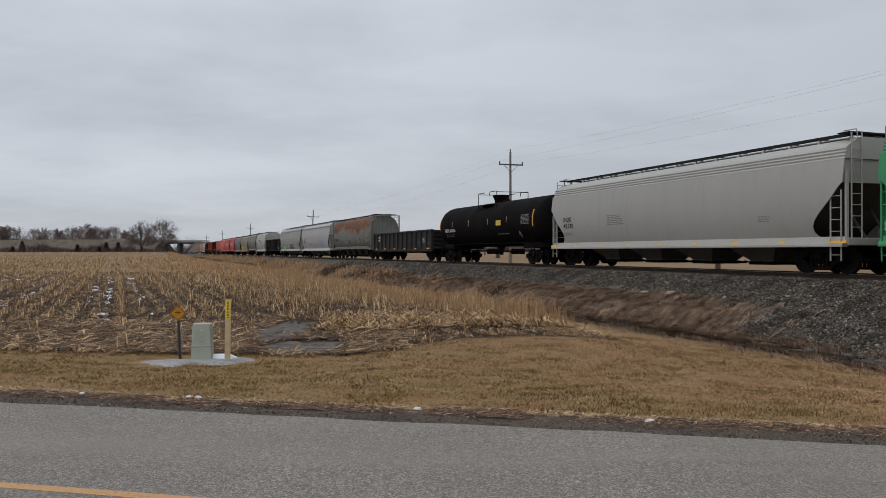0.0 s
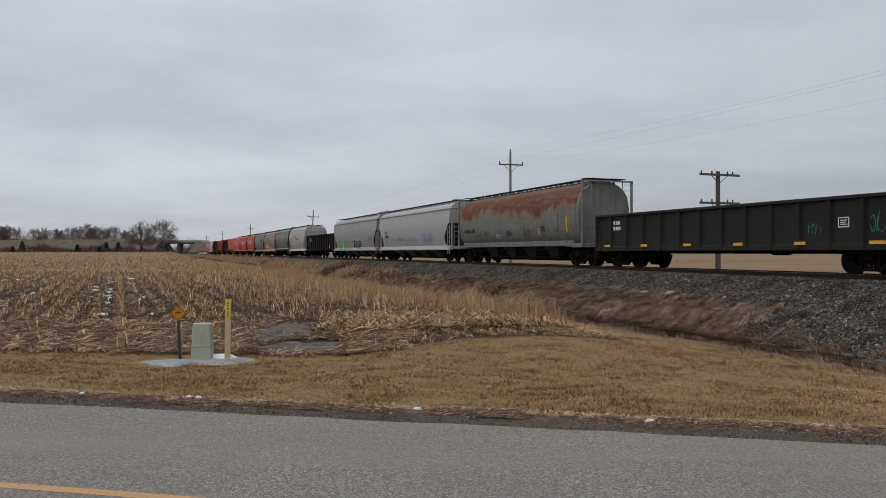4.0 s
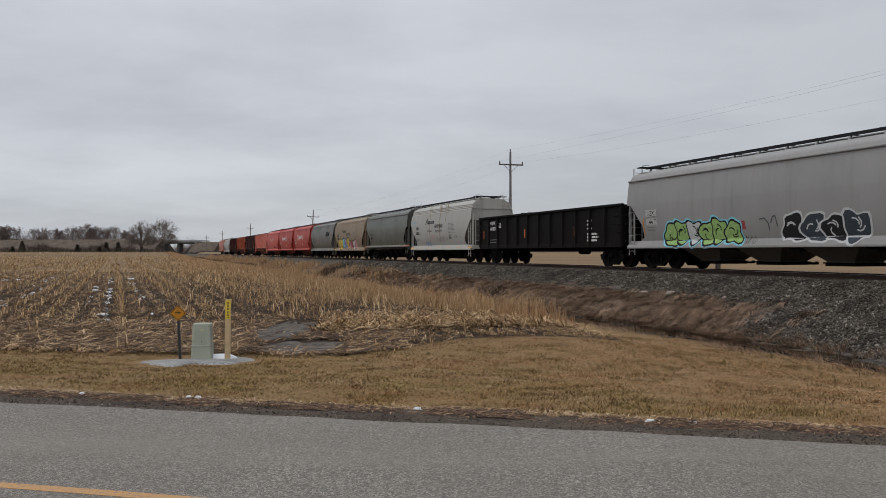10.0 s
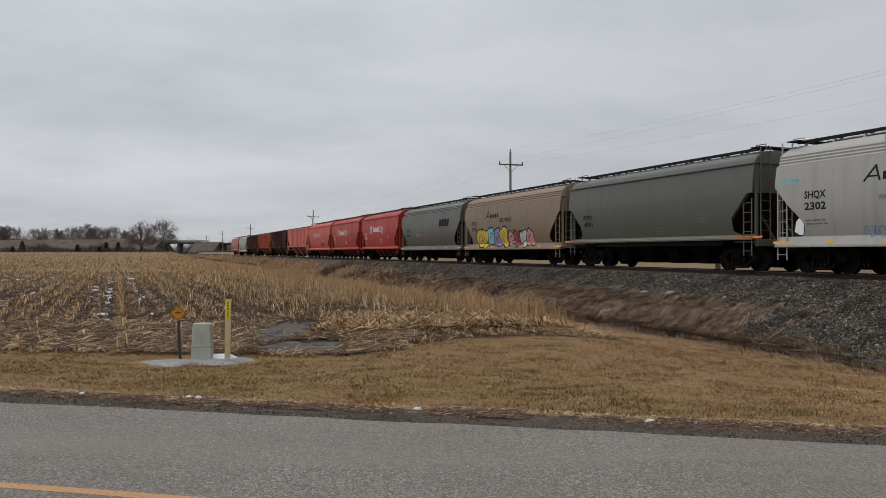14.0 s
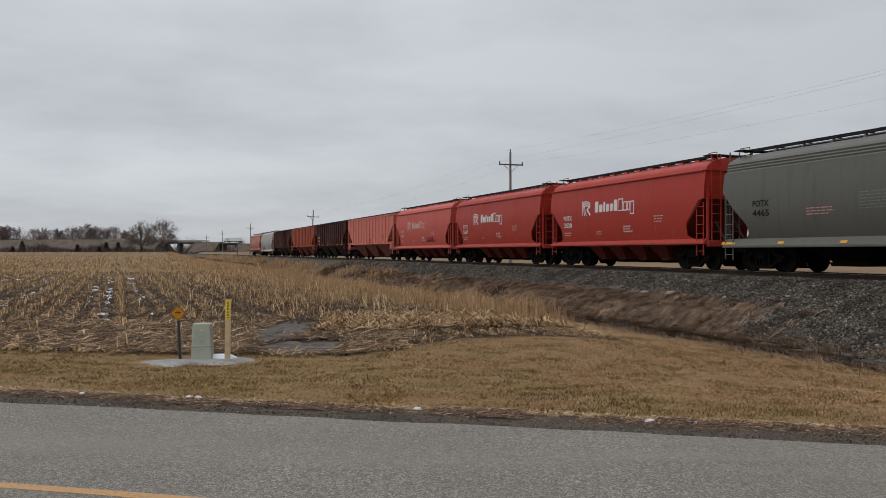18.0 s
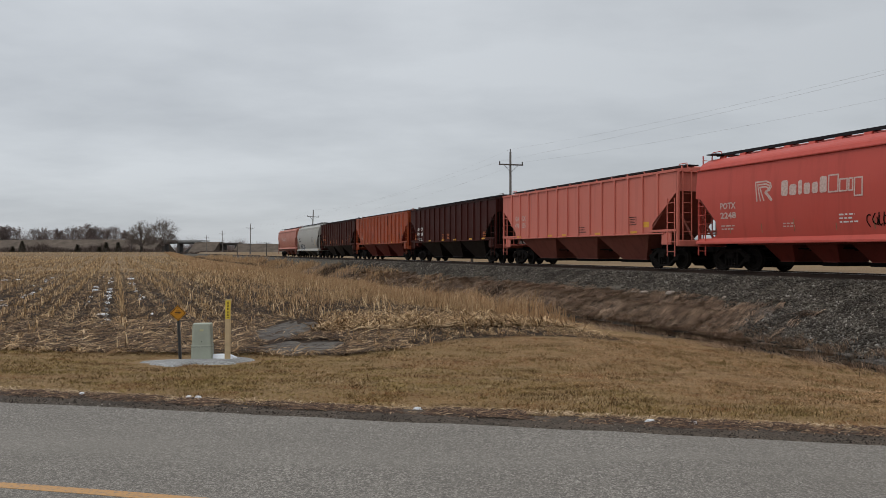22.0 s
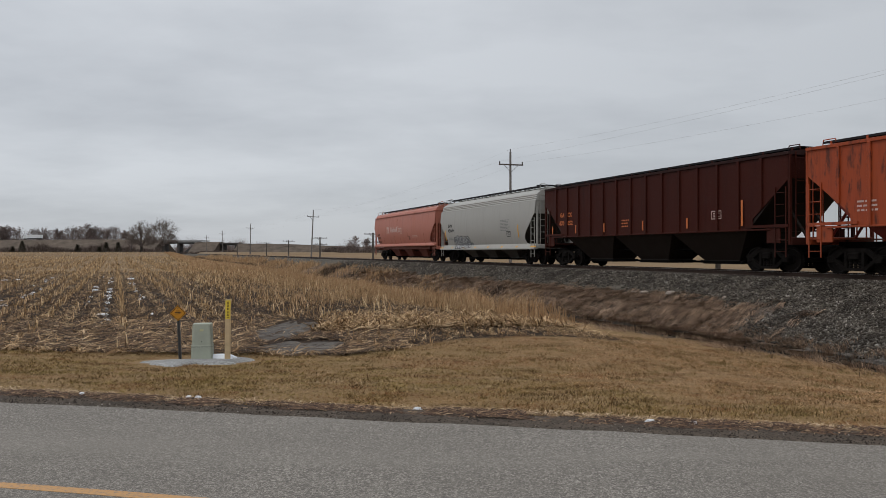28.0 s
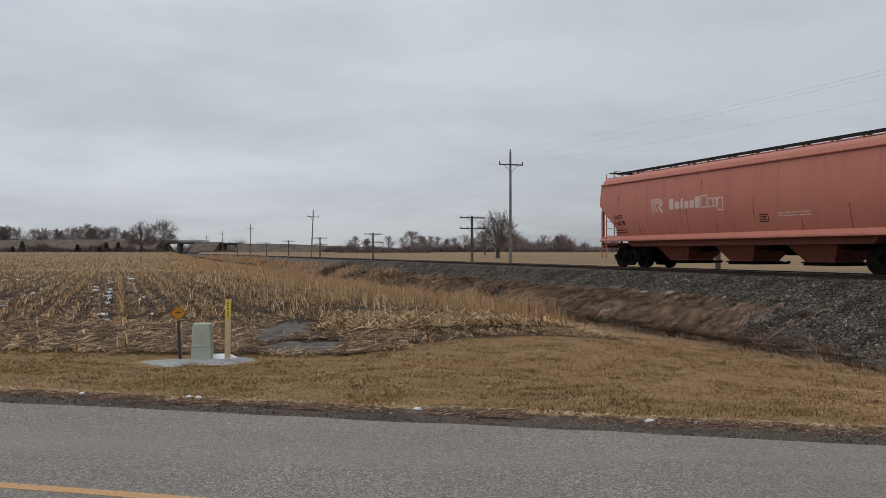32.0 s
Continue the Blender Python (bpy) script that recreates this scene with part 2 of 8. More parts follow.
# ---- mesh helpers ----
class Geo:
    """Collects vertices and faces for one mesh."""

    def __init__(self):
        self.v, self.f = [], []

    def add(self, verts, faces):
        k = len(self.v)
        self.v += [tuple(p) for p in verts]
        self.f += [tuple(i + k for i in q) for q in faces]
        return self

    def box(self, x0, x1, y0, y1, z0, z1, bev=0.0):
        if bev <= 0:
            return self.add([(x, y, z) for z in (z0, z1) for y in (y0, y1) for x in (x0, x1)],
                            [(0, 2, 3, 1), (4, 5, 7, 6), (0, 1, 5, 4), (2, 6, 7, 3), (0, 4, 6, 2), (1, 3, 7, 5)])
        b = min(bev, (x1 - x0) / 2.1, (y1 - y0) / 2.1, (z1 - z0) / 2.1)
        rings = []
        for z, e in ((z0, b), (z0 + b, 0), (z1 - b, 0), (z1, b)):
            c = b * 0.999
            rings.append([(x0 + e + (c if e == 0 else 0), y0 + e, z), (x1 - e - (c if e == 0 else 0), y0 + e, z),
                          (x1 - e, y0 + e + (c if e == 0 else 0), z), (x1 - e, y1 - e - (c if e == 0 else 0), z),
                          (x1 - e - (c if e == 0 else 0), y1 - e, z), (x0 + e + (c if e == 0 else 0), y1 - e, z),
                          (x0 + e, y1 - e - (c if e == 0 else 0), z), (x0 + e, y0 + e + (c if e == 0 else 0), z)])
        return self.loft(rings)

    def loft(self, rings, caps=True):
        n = len(rings[0])
        verts = [p for r in rings for p in r]
        faces = [(k * n + i, k * n + (i + 1) % n, (k + 1) * n + (i + 1) % n, (k + 1) * n + i)
                 for k in range(len(rings) - 1) for i in range(n)]
        if caps:
            faces += [tuple(reversed(range(n))), tuple(range((len(rings) - 1) * n, len(rings) * n))]
        return self.add(verts, faces)

    def tube(self, p0, p1, r0, r1=None, n=6, caps=True):
        a, b = Vector(p0), Vector(p1)
        r1 = r0 if r1 is None else r1
        w = (b - a).normalized()
        u = w.orthogonal().normalized()
        v = w.cross(u)
        rings = []
        for p, r in ((a, r0), (b, r1)):
            rings.append([p + (u * math.cos(t) + v * math.sin(t)) * r for t in (2 * math.pi * i / n for i in range(n))])
        return self.loft(rings, caps)

    def path(self, pts, r, n=5):
        for a, b in zip(pts, pts[1:]):
            self.tube(a, b, r, r, n)
        return self

    def prism(self, outline, y0, y1):
        """A plate: outline of (x, z) pairs, from y0 to y1."""
        n = len(outline)
        verts = [(x, y0, z) for x, z in outline] + [(x, y1, z) for x, z in outline]
        faces = [tuple(range(n)), tuple(reversed(range(n, 2 * n)))] + [(i, i + n, (i + 1) % n + n, (i + 1) % n) for i in range(n)]
        return self.add(verts, faces)

    def lathe(self, prof, axis="y", n=16, at=(0, 0, 0)):
        """Profile of (distance along the axis, radius) turned round it."""
        rings = []
        for h, r in prof:
            ring = []
            for i in range(n):
                t = 2 * math.pi * i / n
                c, s = math.cos(t) * r, math.sin(t) * r
                p = (c, h, s) if axis == "y" else ((c, s, h) if axis == "z" else (h, c, s))
                ring.append((p[0] + at[0], p[1] + at[1], p[2] + at[2]))
            rings.append(ring)
        return self.loft(rings)

    def mesh(self, name, mat, smooth=False):
        me = bpy.data.meshes.new(name)
        me.from_pydata(self.v, [], self.f)
        if mat is not None:
            me.materials.append(mat)
        if smooth:
            me.polygons.foreach_set("use_smooth", [True] * len(me.polygons))
            me.set_sharp_from_angle(angle=radians(38))
        bm = bmesh.new()
        bm.from_mesh(me)
        bmesh.ops.recalc_face_normals(bm, faces=bm.faces)
        bm.to_mesh(me)
        bm.free()
        return me


def part(name, geo, mat, parent=None, label="", smooth=False):
    """Links one mesh as a part under a thing or a part."""
    me = geo.mesh(name, mat, smooth) if isinstance(geo, Geo) else geo
    ob = new(name, me)
    ob.parent = parent
    if label:
        tagged(ob, label)
    return ob


def bulk(name, verts, faces, mat, label, category, kind="stuff"):
    """One object of very many loose pieces, from arrays."""
    me = bpy.data.meshes.new(name)
    nv, nf, k = len(verts), len(faces), faces.shape[1]
    me.vertices.add(nv)
    me.vertices.foreach_set("co", np.ascontiguousarray(verts, dtype=np.float32).ravel())
    me.loops.add(nf * k)
    me.loops.foreach_set("vertex_index", np.ascontiguousarray(faces, dtype=np.int32).ravel())
    me.polygons.add(nf)
    me.polygons.foreach_set("loop_start", np.arange(nf, dtype=np.int32) * k)
    me.update(calc_edges=True)
    me.materials.append(mat)
    return tagged(new(name, me), label, category, kind=kind)


# ---- ground ----
def smooth01(a, b, x):
    t = np.clip((x - a) / (b - a), 0, 1)
    return t * t * (3 - 2 * t)


def value_noise(x, y, scale, seed):
    """Cheap smooth noise over arrays, about -1 to 1."""
    rng = np.random.RandomState(seed)
    tab = rng.rand(64, 64) * 2 - 1
    x, y = np.asarray(x) / scale, np.asarray(y) / scale
    ix, iy = np.floor(x).astype(int), np.floor(y).astype(int)
    fx, fy = x - ix, y - iy
    fx, fy = fx * fx * (3 - 2 * fx), fy * fy * (3 - 2 * fy)
    g = lambda i, j: tab[i % 64, j % 64]
    return (g(ix, iy) * (1 - fx) + g(ix + 1, iy) * fx) * (1 - fy) + (g(ix, iy + 1) * (1 - fx) + g(ix + 1, iy + 1) * fx) * fy


def ground_z(x, y):
    """Height of the ground: verge falling from the road, field, ditch, railway bank, far land."""
    x, y = np.asarray(x, float), np.asarray(y, float)
    s, d = track_coords(x, y)
    r = road_r(x, y)
    base = -0.10 - 0.26 * smooth01(0.2, 8.0, r)
    base = np.where(r < 0, -0.12, base)
    base = base + 0.03 * value_noise(x, y, 1.3, 3) * smooth01(0.5, 2, r) + 0.05 * value_noise(x, y, 5.0, 4) * smooth01(1, 5, r)
    dist = np.hypot(x, y)
    base = base + 2.25 * smooth01(90, 430, dist)
    wob = 0.35 * value_noise(s, d * 0, 6.0, 5) + 0.15 * value_noise(s, d, 1.7, 6)
    dd = d + wob * smooth01(3.0, 4.5, d)
    bank = np.interp(dd, [0, 2.0, 3.7, 4.6, 5.6, 6.9, 8.6, 11.0, 14.0], [0.72, 0.74, 0.05, -0.22, -0.82, -0.87, -0.78, -0.58, -0.40])
    bank = bank + (0.07 * value_noise(s + d, d, 0.9, 7) + 0.07 * value_noise(s - d, d * 0.5, 1.6, 8)) * smooth01(3.4, 4.2, d) * smooth01(6.6, 5.4, d)
    bank = np.maximum(bank, -0.88)
    w = smooth01(9.5, 14.5, d)
    near = np.where(d > 0, bank * (1 - w) + base * w, 0)
    bank_far = np.interp(-d, [0, 2.0, 4.2, 6.0], [0.72, 0.74, 0.12, 0.18])
    wf = smooth01(4.5, 9.0, -d)
    farz = 0.10 + 1.75 * smooth01(60, 420, dist)
    far = bank_far * (1 - wf) + farz * wf
    z = np.where(d > 0, near, far)
    return z


def ground_sheet():
    ys = np.concatenate([np.arange(-12, 8, 1.0), np.arange(8, 46, 0.30), np.geomspace(46, 4200, 120)])
    us = np.concatenate([np.linspace(-2.6, -0.72, 26)[:-1], np.linspace(-0.72, 0.74, 190), np.linspace(0.74, 2.8, 30)[1:]])
    span = np.maximum(np.abs(ys), 9.0) + 3
    X = us[None, :] * span[:, None]
    Y = np.repeat(ys[:, None], len(us), 1)
    Z = ground_z(X, Y)
    v = np.stack([X, Y, Z], -1).reshape(-1, 3)
    a, b = len(ys), len(us)
    i = np.arange(a * b).reshape(a, b)
    f = np.stack([i[:-1, :-1], i[:-1, 1:], i[1:, 1:], i[1:, :-1]], -1).reshape(-1, 4)
    ob = bulk("ground", v, f, M_GROUND, "rough ground with dead grass, stubble soil and a ditch", "ground", "structure")
    ob.data.polygons.foreach_set("use_smooth", [True] * len(ob.data.polygons))
    return ob


ground_sheet()

# ---- road ----
RC, RS = math.cos(ROAD_A), math.sin(ROAD_A)


def road_xy(l, r):
    """World place l metres along the road, r metres past the far pavement edge."""
    return (0.2147 * (8.21 + r) + RC * l, 0.9767 * (8.21 + r) + RS * l)


def ribbon(r0, r1, z0, z1, thick, jag0, jag1, seed, l0=-160, l1=160, step=0.25):
    g = Geo()
    ls = np.concatenate([np.arange(l0, -16, 8.0), np.arange(-16, 16, step), np.arange(16, l1 + 1, 8.0)])
    e0 = r0 + jag0 * (value_noise(ls, ls * 0, 0.55, seed) * 0.6 + value_noise(ls, ls * 0, 2.3, seed + 1) * 0.6)
    e1 = r1 + jag1 * (value_noise(ls, ls * 0, 0.55, seed + 2) * 0.6 + value_noise(ls, ls * 0, 2.3, seed + 3) * 0.6)
    rings = []
    for l, a, b in zip(ls, e0, e1):
        pa, pb = road_xy(l, a), road_xy(l, b)
        rings.append([(*pa, z0), (*pb, z1), (*pb, z1 - thick), (*pa, z0 - thick)])
    return g.loft(rings)


tagged(part("road", ribbon(-6.3, 0.0, 0.0, 0.0, 0.25, 0.0, 0.05, 11), M_ASPHALT), "worn grey asphalt country road with exposed aggregate", "road", kind="structure")
tagged(part("road_shoulder", ribbon(-0.1, 0.95, -0.012, -0.085, 0.2, 0.0, 0.12, 21), M_SHOULDER), "dark broken gravel along the road edge", "shoulder", kind="structure")


def line_paint():
    n = Nodes("worn_yellow_road_paint")
    a = n.noise(28, 5, 0.7)
    col = n.mix(n.ramp(a, (0.48, 0.0), (0.68, 0.85)), (0.43, 0.235, 0.090), (0.16, 0.14, 0.12))
    return n.done(col, 0.8, a, 0.2, 0.004)


M_LINE = line_paint()
tagged(part("road_marking", ribbon(-2.995, -2.875, 0.004, 0.004, 0.003, 0.006, 0.006, 31), M_LINE), "worn yellow centre line painted on asphalt", "road marking", kind="structure")

# ---- railway track ----
YAW = -(90 - math.degrees(TH))       # heading of the train


def track_pose(s, d=0.0, z=RAIL_Z):
    x, y = on_track(s, d)
    return pose(x, y, z, 0, 0, YAW)


def build_track():
    x, y = on_track(0, 0)
    base = tagged(new("railway_track"), "single railway track of rusty rails on dark wooden ties", "railway track", kind="structure")
    base.matrix_world = pose(x, y, RAIL_Z, 0, 0, YAW)
    head = [(-0.036, 0), (0.036, 0), (0.037, -0.035), (0.010, -0.05), (0.009, -0.135), (0.07, -0.155), (0.07, -0.172),
            (-0.07, -0.172), (-0.07, -0.155), (-0.009, -0.135), (-0.010, -0.05), (-0.037, -0.035)]
    for side in (-1, 1):
        g = Geo()
        g.loft([[(s, side * 0.753 + a, b) for a, b in head] for s in (-900, -300, -100, 0, 100, 300)])
        part("rail", g, M_RAIL, base, smooth=False)
        t = Geo().box(-900, 300, side * 0.753 - 0.026, side * 0.753 + 0.026, -0.001, 0.0025)
        part("rail_head", t, M_RAILTOP, base, "worn bright running surface")
    # ballast bed with sloping shoulders
    g = Geo()
    ss = np.concatenate([np.arange(-900, -90, 15.0), np.arange(-90, 12, 0.6), np.arange(12, 301, 12.0)])
    prof = [(-4.3, -1.95), (-3.3, -0.84), (-1.95, -0.215), (-1.4, -0.185), (0, -0.20), (1.4, -0.185), (1.95, -0.215), (3.4, -0.93), (3.6, -1.25)]
    rings = []
    for s in ss:
        rings.append([(s, a, b) for a, b in prof])
    g.loft(rings)
    part("ballast_bed", g, M_BALLAST, base, "grey crushed stone ballast")
    tie = Geo().box(-0.115, 0.115, -1.30, 1.30, -0.36, -0.172, 0.012).mesh("tie", M_TIE)
    rng = random.Random(5)
    s = -75.0
    k = 0
    while k < 190:
        o = new("tie", tie)
        o.parent = base
        o.location = (s + rng.uniform(-0.03, 0.03), rng.uniform(-0.05, 0.05), rng.uniform(-0.006, 0.004))
        o.rotation_euler = (0, 0, rng.uniform(-0.02, 0.02))
        s += 0.50
        k += 1
    g = Geo()
    s = -75.5
    while s > -330:
        g.box(s - 0.115, s + 0.115, -1.30, 1.30, -0.36, -0.172)
        s -= 0.50
    tagged(part("far_ties", g, M_TIE, base), kind="stuff")
    return base


build_track()

# loose ballast stones on the near shoulder
def ballast_stones():
    rng = np.random.RandomState(8)
    N = 110000
    s = -4 - 80 * rng.rand(N) ** 1.25
    d = 1.30 + 4.7 * rng.rand(N) ** 1.2
    keep = (d < 3.8 + 0.5 * value_noise(s, d, 2.0, 9)) | (rng.rand(N) < 0.02 + 0.95 * smooth01(-22.5, -18.5, s + 1.5 * value_noise(s, d, 1.5, 10)))
    s, d = s[keep], d[keep]
    s = np.concatenate([s, -25 + 21 * rng.rand(34000)])
    d = np.concatenate([d, 3.0 + 3.4 * rng.rand(34000)])
    low = (d < 3.55 + 0.45 * value_noise(s, d, 0.8, 12) - 0.5 * rng.rand(len(s)) ** 2) | ((s > -20.3 + 2.6 * value_noise(s, d, 1.3, 10) + 1.4 * rng.rand(len(s))) & (d < 5.35 + 0.3 * value_noise(s, d, 0.7, 13)))
    s, d = s[low], d[low]
    x, y = on_track(s, d)
    zb = np.interp(d, [0, 1.4, 1.95, 3.3, 4.3], [0, -0.185, -0.215, -0.84, -1.95]) + RAIL_Z
    z = np.maximum(zb, ground_z(x, y)) + 0.012
    r = (0.022 + 0.034 * rng.rand(len(x)) ** 2) * (1 + 0.5 * smooth01(-35, -75, s))
    octa = np.array([(1, 0, 0), (0, 1, 0), (-1, 0, 0), (0, -1, 0), (0, 0, 0.8), (0, 0, -0.8)])
    fac = np.array([(0, 1, 4), (1, 2, 4), (2, 3, 4), (3, 0, 4), (1, 0, 5), (2, 1, 5), (3, 2, 5), (0, 3, 5)])
    n = len(x)
    j = octa[None] * (0.65 + 0.7 * rng.rand(n, 6, 1)) * r[:, None, None]
    a = rng.rand(n) * 6.28
    c, q = np.cos(a)[:, None], np.sin(a)[:, None]
    jx, jy = j[..., 0] * c - j[..., 1] * q, j[..., 0] * q + j[..., 1] * c
    v = np.stack([jx + x[:, None], jy + y[:, None], j[..., 2] + z[:, None]], -1).reshape(-1, 3)
    f = (fac[None] + 6 * np.arange(n)[:, None, None]).reshape(-1, 3)
    bulk("ballast_stones", v, f, M_STONE, "loose grey crushed stones on the ballast shoulder", "ballast")


ballast_stones()

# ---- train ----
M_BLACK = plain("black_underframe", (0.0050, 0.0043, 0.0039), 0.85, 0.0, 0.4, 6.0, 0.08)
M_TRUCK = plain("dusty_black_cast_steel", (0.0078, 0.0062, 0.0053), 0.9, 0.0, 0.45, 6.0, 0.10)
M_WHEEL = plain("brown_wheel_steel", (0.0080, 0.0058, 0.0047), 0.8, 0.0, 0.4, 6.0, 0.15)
M_DARKROOF = plain("dark_running_board", (0.016, 0.015, 0.017), 0.8, 0.0, 0.25, 6.0, 0.15)
M_LETTER_W = plain("white_stencil_paint", (0.62, 0.60, 0.58), 0.7, 0, 0.25, 20)
M_LETTER_K = plain("black_stencil_paint", (0.017, 0.017, 0.018), 0.8, 0, 0.25, 20, 0.15)
M_LETTER_G = plain("grey_stencil_paint", (0.16, 0.16, 0.16), 0.8, 0, 0.3, 20)
M_LETTER_F = plain("faded_white_paint", (0.50, 0.36, 0.32), 0.8, 0, 0.3, 12)
M_AMBER = plain("amber_reflector_tape", (0.60, 0.30, 0.03), 0.5, 0, 0.2, 20)
M_ORANGE = plain("orange_reflector_tape", (0.50, 0.13, 0.03), 0.5, 0, 0.2, 20)
M_DULLAMB = plain("dull_amber_tape", (0.46, 0.19, 0.035), 0.6, 0, 0.3, 15)
M_TEALPAINT = plain("teal_spray_paint", (0.04, 0.16, 0.13), 0.7, 0, 0.3, 15)
M_CREAM = plain("cream_ledge_light", (0.26, 0.22, 0.16), 0.8, 0, 0.35, 6)
M_REDPAINT = plain("red_spray_paint", (0.30, 0.055, 0.055), 0.7, 0, 0.3, 15)
M_GREENPAINT = plain("green_spray_paint", (0.16, 0.36, 0.14), 0.7, 0, 0.3, 15)
M_BLUEPAINT = plain("blue_spray_paint", (0.08, 0.20, 0.42), 0.7, 0, 0.3, 15)
M_LIME = plain("yellow_green_spray_paint", (0.26, 0.40, 0.13), 0.7, 0, 0.3, 8)
M_NAVY = plain("blue_black_spray_paint", (0.030, 0.040, 0.05), 0.7, 0, 0.3, 8)
M_CYANPAINT = plain("light_blue_spray_paint", (0.20, 0.48, 0.58), 0.7, 0, 0.3, 15)
M_YELPAINT = plain("yellow_spray_paint", (0.58, 0.42, 0.06), 0.7, 0, 0.3, 15)
M_VIOPAINT = plain("violet_spray_paint", (0.28, 0.22, 0.42), 0.7, 0, 0.3, 15)
M_GREYPAINT = plain("dark_grey_spray_paint", (0.07, 0.075, 0.08), 0.7, 0, 0.3, 15)
M_WHITEPAINT = plain("white_spray_paint", (0.47, 0.47, 0.47), 0.7, 0, 0.2, 15)
M_FADERED = plain("faded_red_grey_spray", (0.33, 0.235, 0.225), 0.8, 0, 0.3, 15)
M_PINKPAINT = plain("pink_spray_paint", (0.55, 0.25, 0.26), 0.7, 0, 0.2, 15)

WHEELBASE, WHEEL_R = 1.76, 0.457
WHEELS = []                          # every wheelset, for its turning


def wheelset_mesh():
    g = Geo()
    for q in (-1, 1):
        y = q * 0.74
        prof = [(-0.07, 0.10), (-0.07, 0.15), (-0.02, 0.18), (-0.02, 0.37), (-0.065, 0.40), (-0.065, WHEEL_R), (0.055, WHEEL_R - 0.012), (0.075, WHEEL_R + 0.024), (0.085, 0.40), (0.03, 0.36), (0.03, 0.17), (0.08, 0.14), (0.08, 0.1)]
        g.lathe([(y - q * h if q > 0 else y + h, r) for h, r in prof], "y", 24)
    g.lathe([(-1.08, 0.06), (-1.08, 0.085), (-0.66, 0.085), (-0.60, 0.075), (0.60, 0.075), (0.66, 0.085), (1.08, 0.085), (1.08, 0.06)], "y", 10)
    for q in (-1, 1):
        for i in range(3):
            a = 2 * math.pi * i / 3
            g.tube((0.05 * math.cos(a), q * 1.07, 0.05 * math.sin(a)), (0.05 * math.cos(a), q * 1.10, 0.05 * math.sin(a)), 0.016, n=6)
    return g.mesh("wheelset", M_WHEEL, True)


def side_frame_geo(q):
    """A cast three-piece truck's side frame with its two windows and spring group."""
    y0, y1 = (q * 0.93, q * 1.09) if q > 0 else (q * 1.09, q * 0.93)
    h = WHEELBASE / 2
    g = Geo()
    g.prism([(-h - 0.20, 0.52), (-h - 0.16, 0.62), (-h + 0.12, 0.66), (-0.42, 0.86), (0.42, 0.86), (h - 0.12, 0.66), (h + 0.16, 0.62), (h + 0.20, 0.52),
             (h - 0.16, 0.50), (0.40, 0.72), (-0.40, 0.72), (-h + 0.16, 0.50)], y0, y1)
    g.prism([(-h + 0.14, 0.52), (-0.36, 0.22), (0.36, 0.22), (h - 0.14, 0.52), (h + 0.02, 0.50), (0.42, 0.12), (-0.42, 0.12), (-h - 0.02, 0.50)], y0, y1)
    for e in (-1, 1):
        g.box(e * 0.33 - 0.05, e * 0.33 + 0.05, y0, y1, 0.2, 0.74)
        g.box(e * h - 0.14, e * h + 0.14, y0 - 0.01, y1 + 0.01, 0.36, 0.60, 0.03)
    for k in (-0.17, 0.0, 0.17):
        g.lathe([(0.22 + 0.045 * i, 0.075 if i % 2 else 0.055) for i in range(8)], "z", 10, (k, (y0 + y1) / 2, 0))
    return g


MESH_WHEELSET = wheelset_mesh()
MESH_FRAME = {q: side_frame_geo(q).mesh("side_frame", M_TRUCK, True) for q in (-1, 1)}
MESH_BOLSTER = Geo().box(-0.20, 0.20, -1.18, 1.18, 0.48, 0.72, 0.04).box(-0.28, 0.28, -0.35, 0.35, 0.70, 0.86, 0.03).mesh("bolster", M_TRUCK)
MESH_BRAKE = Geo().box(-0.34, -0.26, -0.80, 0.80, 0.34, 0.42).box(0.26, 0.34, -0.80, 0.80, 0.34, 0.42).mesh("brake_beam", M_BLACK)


def add_truck(car, x):
    t = part("truck", Geo().box(-0.12, 0.12, -0.12, 0.12, 0.72, 0.95, 0.02), M_TRUCK, car, "dusty black freight truck with two axles")
    t.location = (x, 0, 0)
    for q in (-1, 1):
        part("side_frame", MESH_FRAME[q], None, t)
        w = part("wheelset", MESH_WHEELSET, None, t)
        w.location = (q * WHEELBASE / 2, 0, WHEEL_R)
        WHEELS.append(w)
    part("bolster", MESH_BOLSTER, None, t)
    part("brake_beam", MESH_BRAKE, None, t)
    return t


def coupler_geo(x, q):
    g = Geo()
    g.box(min(x, x + q * 0.45), max(x, x + q * 0.45), -0.09, 0.09, 0.72, 0.95, 0.03)
    g.box(min(x + q * 0.38, x + q * 0.66), max(x + q * 0.38, x + q * 0.66), -0.17, 0.15, 0.68, 1.0, 0.06)
    g.path([(x + q * 0.10, 0.35, 0.85), (x + q * 0.30, 0.33, 0.55), (x + q * 0.55, 0.30, 0.50), (x + q * 0.68, 0.28, 0.62)], 0.03, 6)
    return g


def ladder(car, x, y, z0, z1, w, rungs, mat, along="x"):
    """A ladder of two stiles and round rungs, standing in the plane of the side or of the end."""
    g = Geo()
    dx, dy = (w / 2, 0) if along == "x" else (0, w / 2)
    for q in (-1, 1):
        g.box(x + q * dx - 0.018, x + q * dx + 0.018, y + q * dy - 0.018, y + q * dy + 0.018, z0, z1)
    for i in range(rungs):
        z = z0 + (z1 - z0) * (i + 0.5) / rungs
        g.tube((x - dx, y - dy, z), (x + dx, y + dy, z), 0.014, n=5)
    return part("ladder", g, mat, car)


FONT_CACHE = {}


